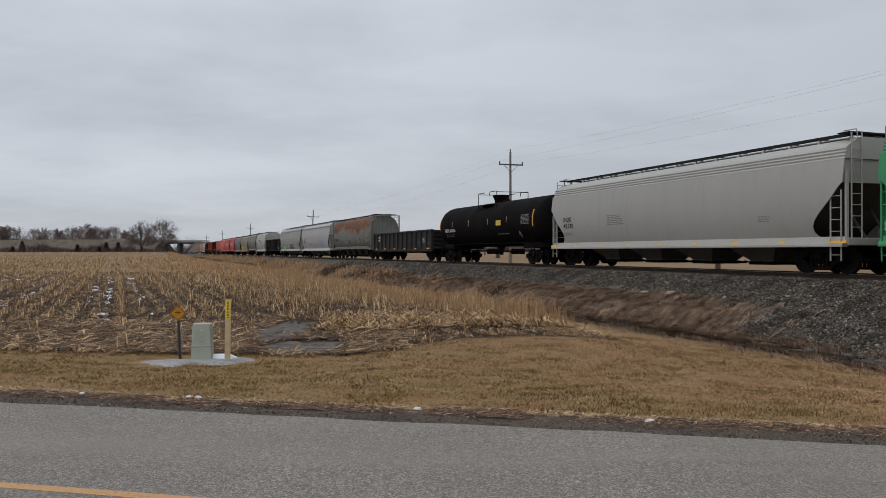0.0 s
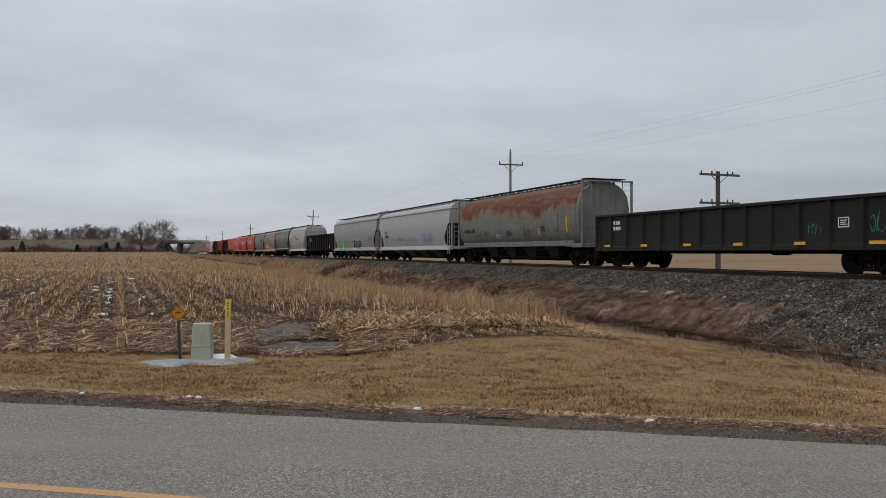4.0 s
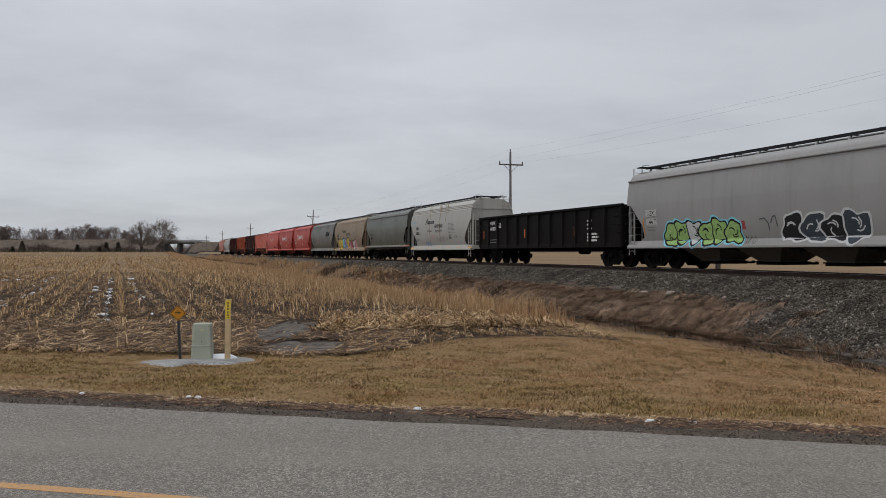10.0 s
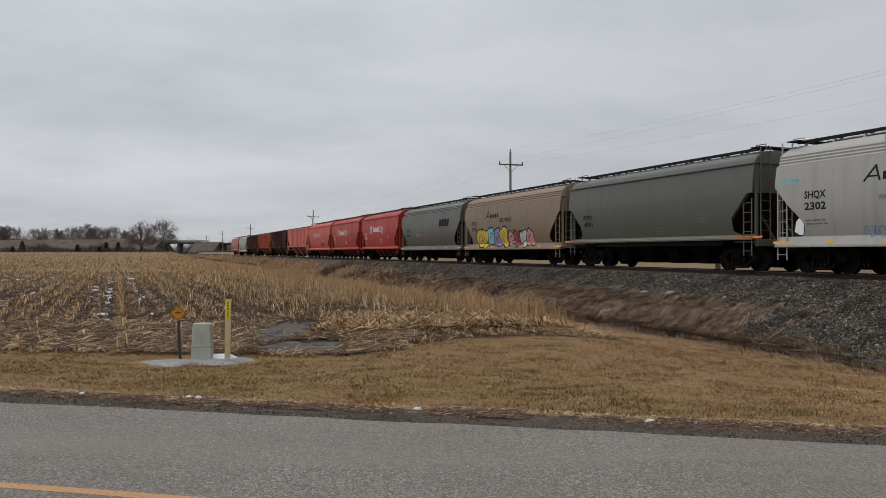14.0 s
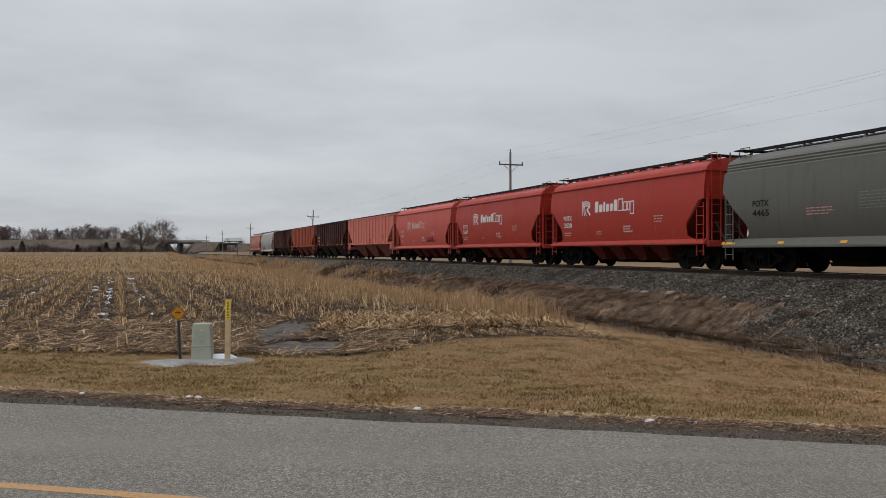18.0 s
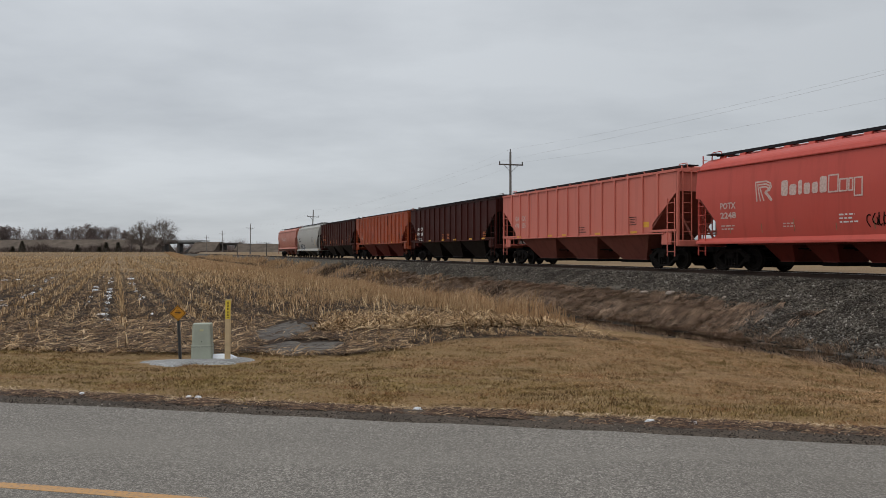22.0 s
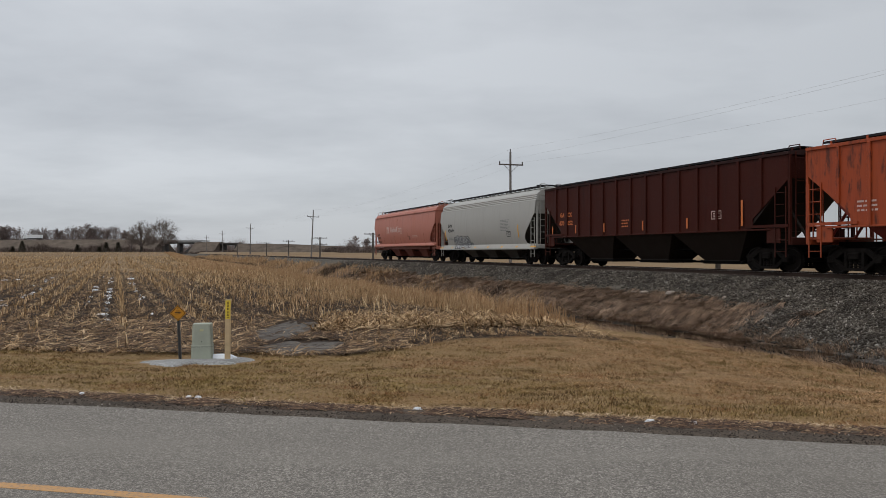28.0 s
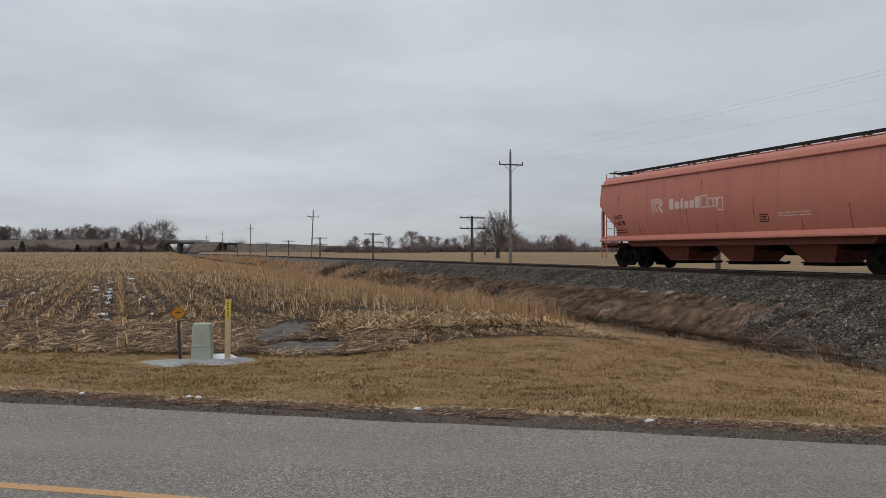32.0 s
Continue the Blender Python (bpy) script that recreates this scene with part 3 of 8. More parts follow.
def text_geo(body, size, width=None):
    """The built-in font as flat triangles in the x-z plane, from the left at x = 0, on the line z = 0."""
    key = body
    if key not in FONT_CACHE:
        cu = bpy.data.curves.new("letters", "FONT")
        cu.body, cu.size, cu.resolution_u, cu.offset = body, 1.0, 2, 0.028
        ob = new("letters", cu)
        bpy.context.view_layer.update()
        me = bpy.data.meshes.new_from_object(ob.evaluated_get(bpy.context.evaluated_depsgraph_get()))
        FONT_CACHE[key] = ([tuple(v.co) for v in me.vertices], [tuple(p.vertices) for p in me.polygons])
        bpy.data.objects.remove(ob)
        bpy.data.curves.remove(cu)
        bpy.data.meshes.remove(me)
    v, f = FONT_CACHE[key]
    xm = max(p[0] for p in v)
    k = size / 0.7
    kx = k if width is None else width / xm
    return [(p[0] * kx, p[1] * k) for p in v], f


class Side:
    """The camera's side of a car: puts flat marks on its curved sheet. x runs with the travel; seen from outside, right is +x."""

    def __init__(self, car, prof, lift=0.006):
        self.car, self.prof, self.lift = car, prof, lift

    def at(self, x, z, up=0.0):
        return (x, -(self.prof(z) + self.lift + up), z)

    def sheet(self, g, pts, up=0.0, band=0.06):
        """A flat outline laid on the curved side, cut into level bands."""
        def clip(poly, lim, sign):
            out = []
            for (x0, z0), (x1, z1) in zip(poly, poly[1:] + poly[:1]):
                a, b = sign * (z0 - lim), sign * (z1 - lim)
                if a >= 0:
                    out.append((x0, z0))
                if a * b < 0:
                    t = a / (a - b)
                    out.append((x0 + (x1 - x0) * t, lim))
            return out

        zs = [z for _, z in pts]
        k = math.floor(min(zs) / band)
        while k * band < max(zs):
            poly = clip(clip(pts, k * band, 1), (k + 1) * band, -1)
            if len(poly) > 2:
                g.add([self.at(a, b, up) for a, b in poly], [tuple(range(len(poly)))])
            k += 1

    def text(self, name, body, x, z, size, mat, width=None, label=""):
        v, f = text_geo(body, size, width)
        g = Geo().add([self.at(x + a, z + b) for a, b in v], f)
        return part(name, g, mat, self.car, label)

    def quad(self, g, x0, x1, z0, z1, up=0.0, slant=0.0):
        n = max(1, int((z1 - z0) / 0.09))
        for i in range(n):
            a, b = z0 + (z1 - z0) * i / n, z0 + (z1 - z0) * (i + 1) / n
            sa, sb = slant * (a - z0), slant * (b - z0)
            g.add([self.at(x0 + sa, a, up), self.at(x1 + sa, a, up), self.at(x1 + sb, b, up), self.at(x0 + sb, b, up)], [(0, 1, 2, 3)])

    def bars(self, name, x, z, w, rows, mat, size=0.05, gap=0.09, seed=1, label=""):
        """Lines of small writing that cannot be read."""
        rng = random.Random(seed)
        g = Geo()
        for i in range(rows):
            zz, xx = z - i * gap, x
            end = x + w * rng.uniform(0.7, 1.0)
            while xx < end:
                l = rng.uniform(0.12, 0.34) * min(1.0, w)
                self.quad(g, xx, min(end, xx + l), zz, zz + size)
                xx += l + 0.05
        return tagged(part(name, g, mat, self.car, label), label, kind="stuff")

    def rect(self, name, x0, x1, z0, z1, mat, label="", up=0.0, slant=0.0):
        g = Geo()
        self.quad(g, x0, x1, z0, z1, up, slant)
        return part(name, g, mat, self.car, label)

    def frame_mark(self, name, x0, x1, z0, z1, mat):
        """A stencilled frame with a few short lines in it."""
        g = Geo()
        w = 0.035
        self.stroke(g, [(x0, z0), (x1, z0), (x1, z1), (x0, z1), (x0, z0)], w)
        for i in range(3):
            z = z0 + (z1 - z0) * (0.28 + 0.22 * i)
            self.stroke(g, [(x0 + 0.18 * (x1 - x0), z), (x0 + (0.82 - 0.14 * (i % 2)) * (x1 - x0), z)], 0.03)
        return part(name, g, mat, self.car)

    def blob(self, g, cx, cz, rx, rz, seed, up=0.0, lobes=3, n=26, amp=0.16):
        rng = random.Random(seed)
        ph = [rng.uniform(0, 6.28) for _ in range(4)]
        pts = []
        for i in range(n):
            t = 2 * math.pi * i / n
            k = 1 + amp * math.sin(lobes * t + ph[0]) + amp * 0.6 * math.sin((lobes + 2) * t + ph[1])
            sq = 1 / max(abs(math.cos(t)), abs(math.sin(t))) ** 0.55
            pts.append((cx + rx * k * sq * math.cos(t), cz + rz * k * sq * math.sin(t)))
        self.sheet(g, pts, up)

    def stroke(self, g, pts, w, up=0.0):
        for (a, b), (c, d) in zip(pts, pts[1:]):
            l = math.hypot(c - a, d - b) or 1
            ox, oz = -(d - b) / l * w / 2, (c - a) / l * w / 2
            ex, ez = (c - a) / l * w * 0.3, (d - b) / l * w * 0.3
            self.sheet(g, [(a + ox - ex, b + oz - ez), (a - ox - ex, b - oz - ez), (c - ox + ex, d - oz + ez), (c + ox + ex, d + oz + ez)], up)

    def bubble_tag(self, x0, x1, z0, z1, fills, edge, seed, halo=None, label="bubble lettered spray paint"):
        """Round spray-painted bubble forms with an outline; no letter is meant."""
        rng = random.Random(seed)
        n = max(3, int((x1 - x0) / (0.72 * (z1 - z0))))
        ge, gl = Geo(), Geo()
        halos = []
        fills_of = []
        for i in range(n):
            cx = x0 + (x1 - x0) * (i + 0.5) / n
            rx, rz = (x1 - x0) / n * 0.60, (z1 - z0) * rng.uniform(0.40, 0.5)
            cz = (z0 + z1) / 2 + rng.uniform(-0.06, 0.06)
            sd = rng.randint(0, 9999)
            if halo:
                halos.append(Geo())
                self.blob(halos[-1], cx, cz, rx + 0.11, rz + 0.11, sd, 0.0015 + 0.0001 * i)
            self.blob(ge, cx, cz, rx + 0.038, rz + 0.038, sd, 0.003 + 0.0008 * i)
            m = fills[i % len(fills)]
            one = Geo()
            self.blob(one, cx, cz, rx * 0.93, rz * 0.93, sd, 0.0034 + 0.0008 * i)
            fills_of.append((one, m))
            for _ in range(3):
                a = rng.uniform(0, 6.28)
                p = [(cx + rx * 0.6 * math.cos(a + k * 0.5) * (0.4 + 0.2 * k), cz + rz * 0.6 * math.sin(a + k * 0.5) * (0.4 + 0.2 * k)) for k in range(4)]
                self.stroke(gl, p, 0.05, 0.0044 + 0.0008 * i)
        tag = part("graffiti", ge, edge, self.car, label)
        for one in halos:
            part("graffiti_halo", one, halo, tag)
        for gg, m in fills_of:
            part("graffiti_fill", gg, m, tag)
        part("graffiti_line", gl, edge, tag)

    def streaks(self, name, x0, x1, z0, z1, count, mat, seed, label=""):
        """Thin runs of stain of uneven length, from the top down."""
        rng = random.Random(seed)
        g = Geo()
        for _ in range(count):
            x, w = (x0 + x1) / 2 + (x1 - x0) * 0.5 * rng.uniform(-1, 1) * rng.random() ** 0.4, rng.uniform(0.006, 0.035)
            zt = z1 - rng.uniform(0, 0.1)
            zb = max(z0, zt - (z1 - z0) * rng.random() ** 1.5 - 0.1)
            m = max(2, int((zt - zb) / 0.09))
            for i in range(m):
                a, b = zb + (zt - zb) * i / m, zb + (zt - zb) * (i + 1) / m
                wa, wb = w * (0.25 + 0.75 * i / m), w * (0.25 + 0.75 * (i + 1) / m)
                g.add([self.at(x - wa, a), self.at(x + wa, a), self.at(x + wb, b), self.at(x - wb, b)], [(0, 1, 2, 3)])
        return part(name, g, mat, self.car, label)

    def scrawl(self, x0, x1, z0, z1, mat, seed, w=0.045, label="spray-painted scrawl"):
        rng = random.Random(seed)
        g = Geo()
        x = x0
        while x < x1 - 0.1:
            step = rng.uniform(0.16, 0.30) * (z1 - z0) / 0.5
            pts = []
            a, rr = rng.uniform(0, 6.28), rng.uniform(0.25, 0.5)
            for k in range(rng.randint(4, 8)):
                pts.append((x + step * (0.5 + rr * math.cos(a + k * 0.8)), (z0 + z1) / 2 + (z1 - z0) * 0.5 * math.sin(a + k * 0.8) * rng.uniform(0.5, 1.0)))
            self.stroke(g, pts, w, 0.002)
            if rng.random() < 0.5:
                self.stroke(g, [(x, z0 + rng.uniform(0, 0.1)), (x + step * 0.3, z1)], w, 0.0025)
            x += step
        return part("graffiti", g, mat, self.car, label)


TRAIN = []                           # (car, its middle at the start)


def new_car(name, front, rear, label, category):
    car = tagged(new(name), label, category, "cars of the freight train")
    TRAIN.append((car, (front + rear) / 2))
    return car, abs(front - rear) / 2


def underframe(car, h, x_truck, mat, sill_end=None, stub=0.0):
    e = h if sill_end is None else sill_end
    for a, b in ([(-e + 0.1, e - 0.1)] if not stub else [(-e + 0.1, -e + stub), (e - stub, e - 0.1)]):
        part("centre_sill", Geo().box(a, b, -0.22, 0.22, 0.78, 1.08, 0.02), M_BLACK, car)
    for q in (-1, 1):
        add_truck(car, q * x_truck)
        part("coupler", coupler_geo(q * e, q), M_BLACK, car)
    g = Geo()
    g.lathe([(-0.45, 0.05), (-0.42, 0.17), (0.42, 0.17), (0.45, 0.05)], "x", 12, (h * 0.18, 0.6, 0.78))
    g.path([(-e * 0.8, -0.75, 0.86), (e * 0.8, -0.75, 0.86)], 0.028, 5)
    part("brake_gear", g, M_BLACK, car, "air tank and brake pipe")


def chute(car, x, half, top, mat, gate=True, width=1.0):
    """A hopper bay: four sloping sheets down to a flanged outlet gate with its rack bars, capstans and a loose air hose."""
    g = Geo()
    rings = []
    for z, hx, hy in ((top, half, 1.20 * width), (top - 0.10, half * 0.97, 1.16 * width), (0.42, half * 0.48, 0.66), (0.34, half * 0.48, 0.66)):
        rings.append([(x - hx, -hy, z), (x + hx, -hy, z), (x + hx, hy, z), (x - hx, hy, z)])
    g.loft(rings)
    c = part("hopper_bay", g, mat, car)
    if gate:
        k = Geo().box(x - half * 0.56, x + half * 0.56, -0.74, 0.74, 0.335, 0.385, 0.012)
        k.box(x - half * 0.50, x + half * 0.50, -0.70, 0.70, 0.255, 0.335, 0.01)
        for y in (-0.5, 0.5):
            k.box(x - half * 0.30, x + half * 0.90, y - 0.03, y + 0.03, 0.27, 0.32)
        k.tube((x + half * 0.66, -0.86, 0.33), (x + half * 0.66, 0.86, 0.33), 0.03, n=6)
        for q in (-1, 1):
            k.tube((x + half * 0.66, q * 0.92, 0.33), (x + half * 0.66, q * 0.82, 0.33), 0.06, n=8)
        part("outlet_gate", k, M_BLACK, c)
    return c


def roof_walk(car, h, top, eave_z, eave_y, mat_board, mat_post, n, bw=0.035):
    """Grated running boards along the roof on their upright brackets."""
    b = Geo()
    for q in (-1, 1):
        b.box(-h + 0.15, h - 0.15, q * 0.52 - 0.20, q * 0.52 + 0.20, top - 0.05, top - 0.015)
        b.box(-h + 0.15, h - 0.15, q * 0.72 - 0.012, q * 0.72 + 0.012, top - 0.11, top)
    for q in (-1, 1):
        b.box(q * (h - 0.35) - 0.25, q * (h - 0.35) + 0.25, -1.2, 1.2, top - 0.07, top - 0.03)
    part("running_board", b, mat_board, car, "dark grated running board")
    for i in range(n):
        x = -h + 0.5 + (2 * h - 1.0) * i / (n - 1)
        for q in (-1, 1):
            g = Geo().prism([(q * 0.83, top - 0.36), (q * 0.705, top - 0.06), (q * 0.32, top - 0.058), (q * 0.32, top - 0.09), (q * 0.62, top - 0.09), (q * 0.74, top - 0.36)], -bw, bw)
            b2 = part("bracket", g, mat_post, car)
            b2.matrix_local = pose(x, 0, 0, 0, 0, 90)
    hb = Geo()
    hb.box(-h + 0.9, h - 0.9, -0.30, 0.30, top - 0.30, top - 0.06, 0.05)
    part("hatch_trough", hb, mat_post, car)


def end_rail(car, x, q, top, mat):
    for y in (-0.9, 0.9):
        g = Geo().path([(x - q * 0.65, y, top - 0.05), (x - q * 0.60, y, top + 0.06), (x - q * 0.12, y, top + 0.06), (x - q * 0.05, y, top - 0.32)], 0.018, 5)
        part("roof_handrail", g, mat, car)


def cutout_levels(style, h, z_sill, z_cut, depth):
    """Half length of the side sheet at each height, from the sill up to where it is full length."""
    out = []
    if style == "hex":
        pts = [(0, depth * 0.62), (0.12, depth), (0.42, depth), (0.97, 0.30), (1.0, 0.0)]
    elif style == "tri":
        pts = [(0, depth), (0.22, depth), (0.97, 0.04), (1.0, 0.0)]
    else:
        pts = [(0, depth * 0.72), (0.05, depth * 0.90), (0.12, depth), (0.22, depth * 1.02), (0.34, depth * 0.93), (0.48, depth * 0.74), (0.62, depth * 0.52), (0.78, depth * 0.30), (0.93, depth * 0.12), (1.0, 0.0)]
    for t, c in pts:
        out.append((z_sill + (z_cut - z_sill) * t, h - c))
    return out


def hopper_car(name, front, rear, mats, label, style="round", z_side=1.19, z_sill=0.93, eave=3.76, band=4.10, crown=4.50, top=4.70, depth=1.25, z_cut=3.0,
               bays=3, brackets=13, halfw=1.58, bulge=0.09, tuck=0.12, truck_in=1.47, chute_mat=None, corr=True, bracket_w=0.035, slope=None):
    """A curved-side covered hopper."""
    body, trim, roofm = mats
    car, h = new_car(name, front, rear, label, "hopper car")
    zs = [z_side, (z_side + eave) / 2, eave, eave + 0.01, band, band + 0.10, crown - 0.05, crown]
    ys = [halfw - tuck, halfw + bulge, halfw - 0.02, halfw - 0.06, halfw - 0.14, halfw - 0.22, 0.92, 0.60]
    mid = (z_side + eave) / 2

    def prof(z):
        if z <= eave:
            t = (z - mid) / (eave - mid)
            return halfw + bulge - (bulge + (0.02 if t > 0 else tuck)) * t * t
        return float(np.interp(z, zs, ys))

    # sloping end sheets, painted darker for grime and shade, and upright end walls above
    def level(z, y, e):
        return [(-e, -y, z), (e, -y, z), (e, y, z), (-e, y, z)]

    rings = [level(z, 1.30, h - 0.12 - (z_cut - z)) for z in (1.0, 1.16)]
    rings += [level(z, prof(z) - 0.03, h - 0.12 - (z_cut - z)) for z in (z_side + 0.05, 2.2, z_cut - 0.01)]
    part("slope_sheet", Geo().loft(rings), slope or (P_SLOPE if chute_mat is P_CHUTE else chute_mat or P_GRIMESHADE), car, "sloping end sheets, grime and shade in their paint")
    part("end_wall", Geo().loft([level(z_cut, prof(z_cut) - 0.03, h - 0.12), level(eave, prof(eave) - 0.03, h - 0.08)]), body, car)
    # roof
    zz = [eave + 0.012 + (band - eave - 0.012) * i / 6 for i in range(7)]
    prof_pts = []
    for i, z in enumerate(zz):
        prof_pts.append((float(np.interp(z, zs, ys)) - (0.028 if corr and i % 2 else 0.0), z))
    for z in np.linspace(band + 0.06, crown, 6):
        prof_pts.append((float(np.interp(z, zs, ys)), float(z)))
    ring = [(-y, z) for y, z in prof_pts] + [(y, z) for y, z in reversed(prof_pts)]
    g = Geo().loft([[(x, y, z) for y, z in ring] for x in (-h + 0.04, h - 0.04)])
    part("roof", g, roofm, car, smooth=False)
    # side sheets with their end cut-outs
    lv = cutout_levels(style, h, z_side, z_cut, depth)
    full = [(z_cut + (eave - z_cut) * t, h) for t in (0.15, 0.5, 1.0)]
    for q in (-1, 1):
        g = Geo()
        outer, inner = [], []
        for z, e in lv + full:
            outer.append([(x * e, q * prof(z), z) for x in (-1, -0.6, -0.2, 0.2, 0.6, 1)])
            inner.append([(x * e, q * (prof(z) - 0.025), z) for x in (-1, -0.6, -0.2, 0.2, 0.6, 1)])
        n = 6
        m = len(outer)
        v = [p for r in outer for p in r] + [p for r in inner for p in r]
        f = []
        for k in range(m - 1):
            for i in range(n - 1):
                a = k * n + i
                f.append((a, a + 1, a + n + 1, a + n))
                f.append((m * n + a, m * n + a + n, m * n + a + n + 1, m * n + a + 1))
            for i in (0, n - 1):
                a, b = k * n + i, (k + 1) * n + i
                f.append((a, b, m * n + b, m * n + a))
        for k in (0, m - 1):
            for i in range(n - 1):
                a = k * n + i
                f.append((a, a + 1, m * n + a + 1, m * n + a))
        g.add(v, f)
        part("side_sheet", g, body, car, smooth=True)
        s = Geo()
        s.loft([[(x, q * (halfw - 0.10), z_sill), (x, q * (halfw + 0.085), z_sill), (x, q * (halfw + 0.085), z_sill + 0.05), (x, q * (halfw + 0.014 - tuck), z_side + 0.05), (x, q * (halfw - 0.06 - tuck), z_side + 0.05)] for x in (-h, h)])
        y0, y1 = sorted((q * (halfw - 0.2), q * (halfw + 0.10)))
        s.box(-h, h, y0, y1, z_sill - 0.03, z_sill + 0.03, 0.01)
        part("side_sill", s, trim, car)
        if not corr:
            y0, y1 = sorted((q * (halfw - 0.06), q * (halfw + 0.055)))
            part("eave_lip", Geo().box(-h + 0.02, h - 0.02, y0, y1, eave - 0.02, eave + 0.045, 0.012), trim, car)
        # end ladders and grab irons
        for e in (-1, 1):
            ladder(car, e * (h - 0.30), q * (halfw + 0.02), 0.45 if style != "hex" else 0.6, 2.75, 0.42, 6, trim)
            ladder(car, e * (h + 0.02), q * 1.05, 1.0, top - 0.08, 0.45, 10, trim, "y")
            c = Geo().box(e * h - 0.04, e * h + 0.04, q * (halfw - 0.12) - 0.05, q * (halfw - 0.12) + 0.05, 1.0, z_cut + 0.4)
            part("corner_post", c, trim, car)
    for e in (-1, 1):
        p = Geo().box(e * h - 0.08, e * h + 0.08, -halfw + 0.1, halfw - 0.1, 0.95, 1.20, 0.02)
        p.box(min(e * h, e * (h - 1.2)), max(e * h, e * (h - 1.2)), -halfw + 0.15, halfw - 0.15, 1.10, 1.14)
        part("end_sill", p, trim, car)
        for y in (-0.5, 0.5):
            part("end_brace", Geo().tube((e * h * 0.99, y, 1.15), (e * (h - 0.9), y, 2.3), 0.05, n=6), P_SLOPE, car)
        end_rail(car, e * h, e, top, trim)
    roof_walk(car, h, top, eave, halfw, M_DARKROOF, trim, brackets, bracket_w)
    underframe(car, h, h - truck_in, body)
    space = 2 * (h - 2.9) / bays
    for i in range(bays):
        # bays with no paint given go black, for road grime and underside shade
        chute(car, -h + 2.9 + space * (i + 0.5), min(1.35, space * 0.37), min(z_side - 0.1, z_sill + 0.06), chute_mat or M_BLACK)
    ledge = max(0.05, z_side - z_sill)

    def outer_face(z):
        """The sill, its sloping ledge, and the side sheet above."""
        k = min(1.0, max(0.0, (z - z_sill - 0.05) / ledge))
        return max(halfw + 0.088 - (0.074 + tuck) * k, prof(z) if z > z_side else 0.0) + (0.004 if z < z_side + 0.05 else 0.0)

    return car, h, Side(car, outer_face)


def rib_car(name, front, rear, mats, label, chutes, ribs=14, brackets=13, bays=3):
    """A ribbed-side covered hopper with sloping end frames."""
    body, trim, roofm = mats
    car, h = new_car(name, front, rear, label, "hopper car")
    z0, z1, top, w = 1.56, 4.27, 4.50, 1.52
    z_cut, depth = 3.35, 1.75
    y = w - 0.04
    tiers = []
    for z in (1.54, 1.6, 2.4, z_cut - 0.01, z_cut, z1):
        e = h - 0.10 - max(0.0, (z_cut - z)) * 1.05
        tiers.append([(-e, -y, z), (e, -y, z), (e, y, z), (-e, y, z)])
    # slope sheets share the bay paint, with shade mixed into its grime
    part("slope_sheet", Geo().loft(tiers[:4]), chutes, car, "sloping end sheets, grime and shade in their paint")
    part("end_wall", Geo().loft(tiers[4:]), body, car)
    g = Geo()
    ring = [(-w - 0.06, z1 - 0.10), (-w - 0.06, z1), (-w + 0.1, z1 + 0.03), (-0.9, z1 + 0.09), (0.9, z1 + 0.09), (w - 0.1, z1 + 0.03), (w + 0.06, z1), (w + 0.06, z1 - 0.10)]
    g.loft([[(x, y, z) for y, z in ring] for x in (-h, h)])
    part("roof", g, roofm, car)
    lv = cutout_levels("tri", h, z0, z_cut, depth)
    for q in (-1, 1):
        outl = [(-e, z) for z, e in lv] + [(-h, z1 - 0.08), (h, z1 - 0.08)] + [(e, z) for z, e in reversed(lv)]
        y0, y1 = sorted((q * (w - 0.03), q * w))
        part("side_sheet", Geo().prism(outl, y0, y1), body, car)
        y0, y1 = sorted((q * w, q * (w + 0.075)))
        for i in range(ribs):
            x = -h + 1.30 + (2 * h - 2.6) * i / (ribs - 1)
            zb = z0 if abs(x) < h - depth else z0 + (z_cut - z0) * (0.22 + 0.78 * (abs(x) - (h - depth)) / depth)
            g = Geo().box(x - 0.065, x + 0.065, y0, y1, zb, z1 - 0.10, 0.015)
            part("side_rib", g, body, car)
        s = Geo().box(-h + depth - 0.9, h - depth + 0.9, *sorted((q * (w - 0.05), q * (w + 0.06))), z0 - 0.04, z0 + 0.02, 0.01)
        for e in (-1, 1):
            s.box(*sorted((e * h, e * (h - depth - 0.3))), *sorted((q * (w - 0.02), q * (w + 0.05))), 1.62, 1.72)
        part("side_sill", s, trim, car)
        for e in (-1, 1):
            ladder(car, e * (h - 0.36), q * (w + 0.03), 0.55, 3.05, 0.5, 6, trim)
            ladder(car, e * (h + 0.02), q * 1.0, 1.0, z1, 0.45, 8, trim, "y")
            a, b = sorted((e * (h - 0.4), e * (h - 1.05)))
            k = Geo().box(a, b, *sorted((q * (w - 0.06), q * (w + 0.02))), 1.05, 1.60, 0.02)
            part("jacking_pad", k, trim, car)
            y0, y1 = sorted((q * (w - 0.1), q * w))
            part("corner_post", Geo().box(e * h - 0.05, e * h + 0.05, y0, y1, 1.0, z1 - 0.1), trim, car)
    for e in (-1, 1):
        p = Geo().box(e * h - 0.08, e * h + 0.08, -w + 0.05, w - 0.05, 0.98, 1.25, 0.02)
        p.box(min(e * h, e * (h - 1.1)), max(e * h, e * (h - 1.1)), -w + 0.15, w - 0.15, 1.15, 1.19)
        part("end_sill", p, trim, car)
        for y in (-0.55, 0.55):
            part("end_brace", Geo().tube((e * h * 0.99, y, 1.2), (e * (h - 1.0), y, 2.4), 0.05, n=6), chutes, car)
        end_rail(car, e * h, e, top, trim)
    b = Geo()
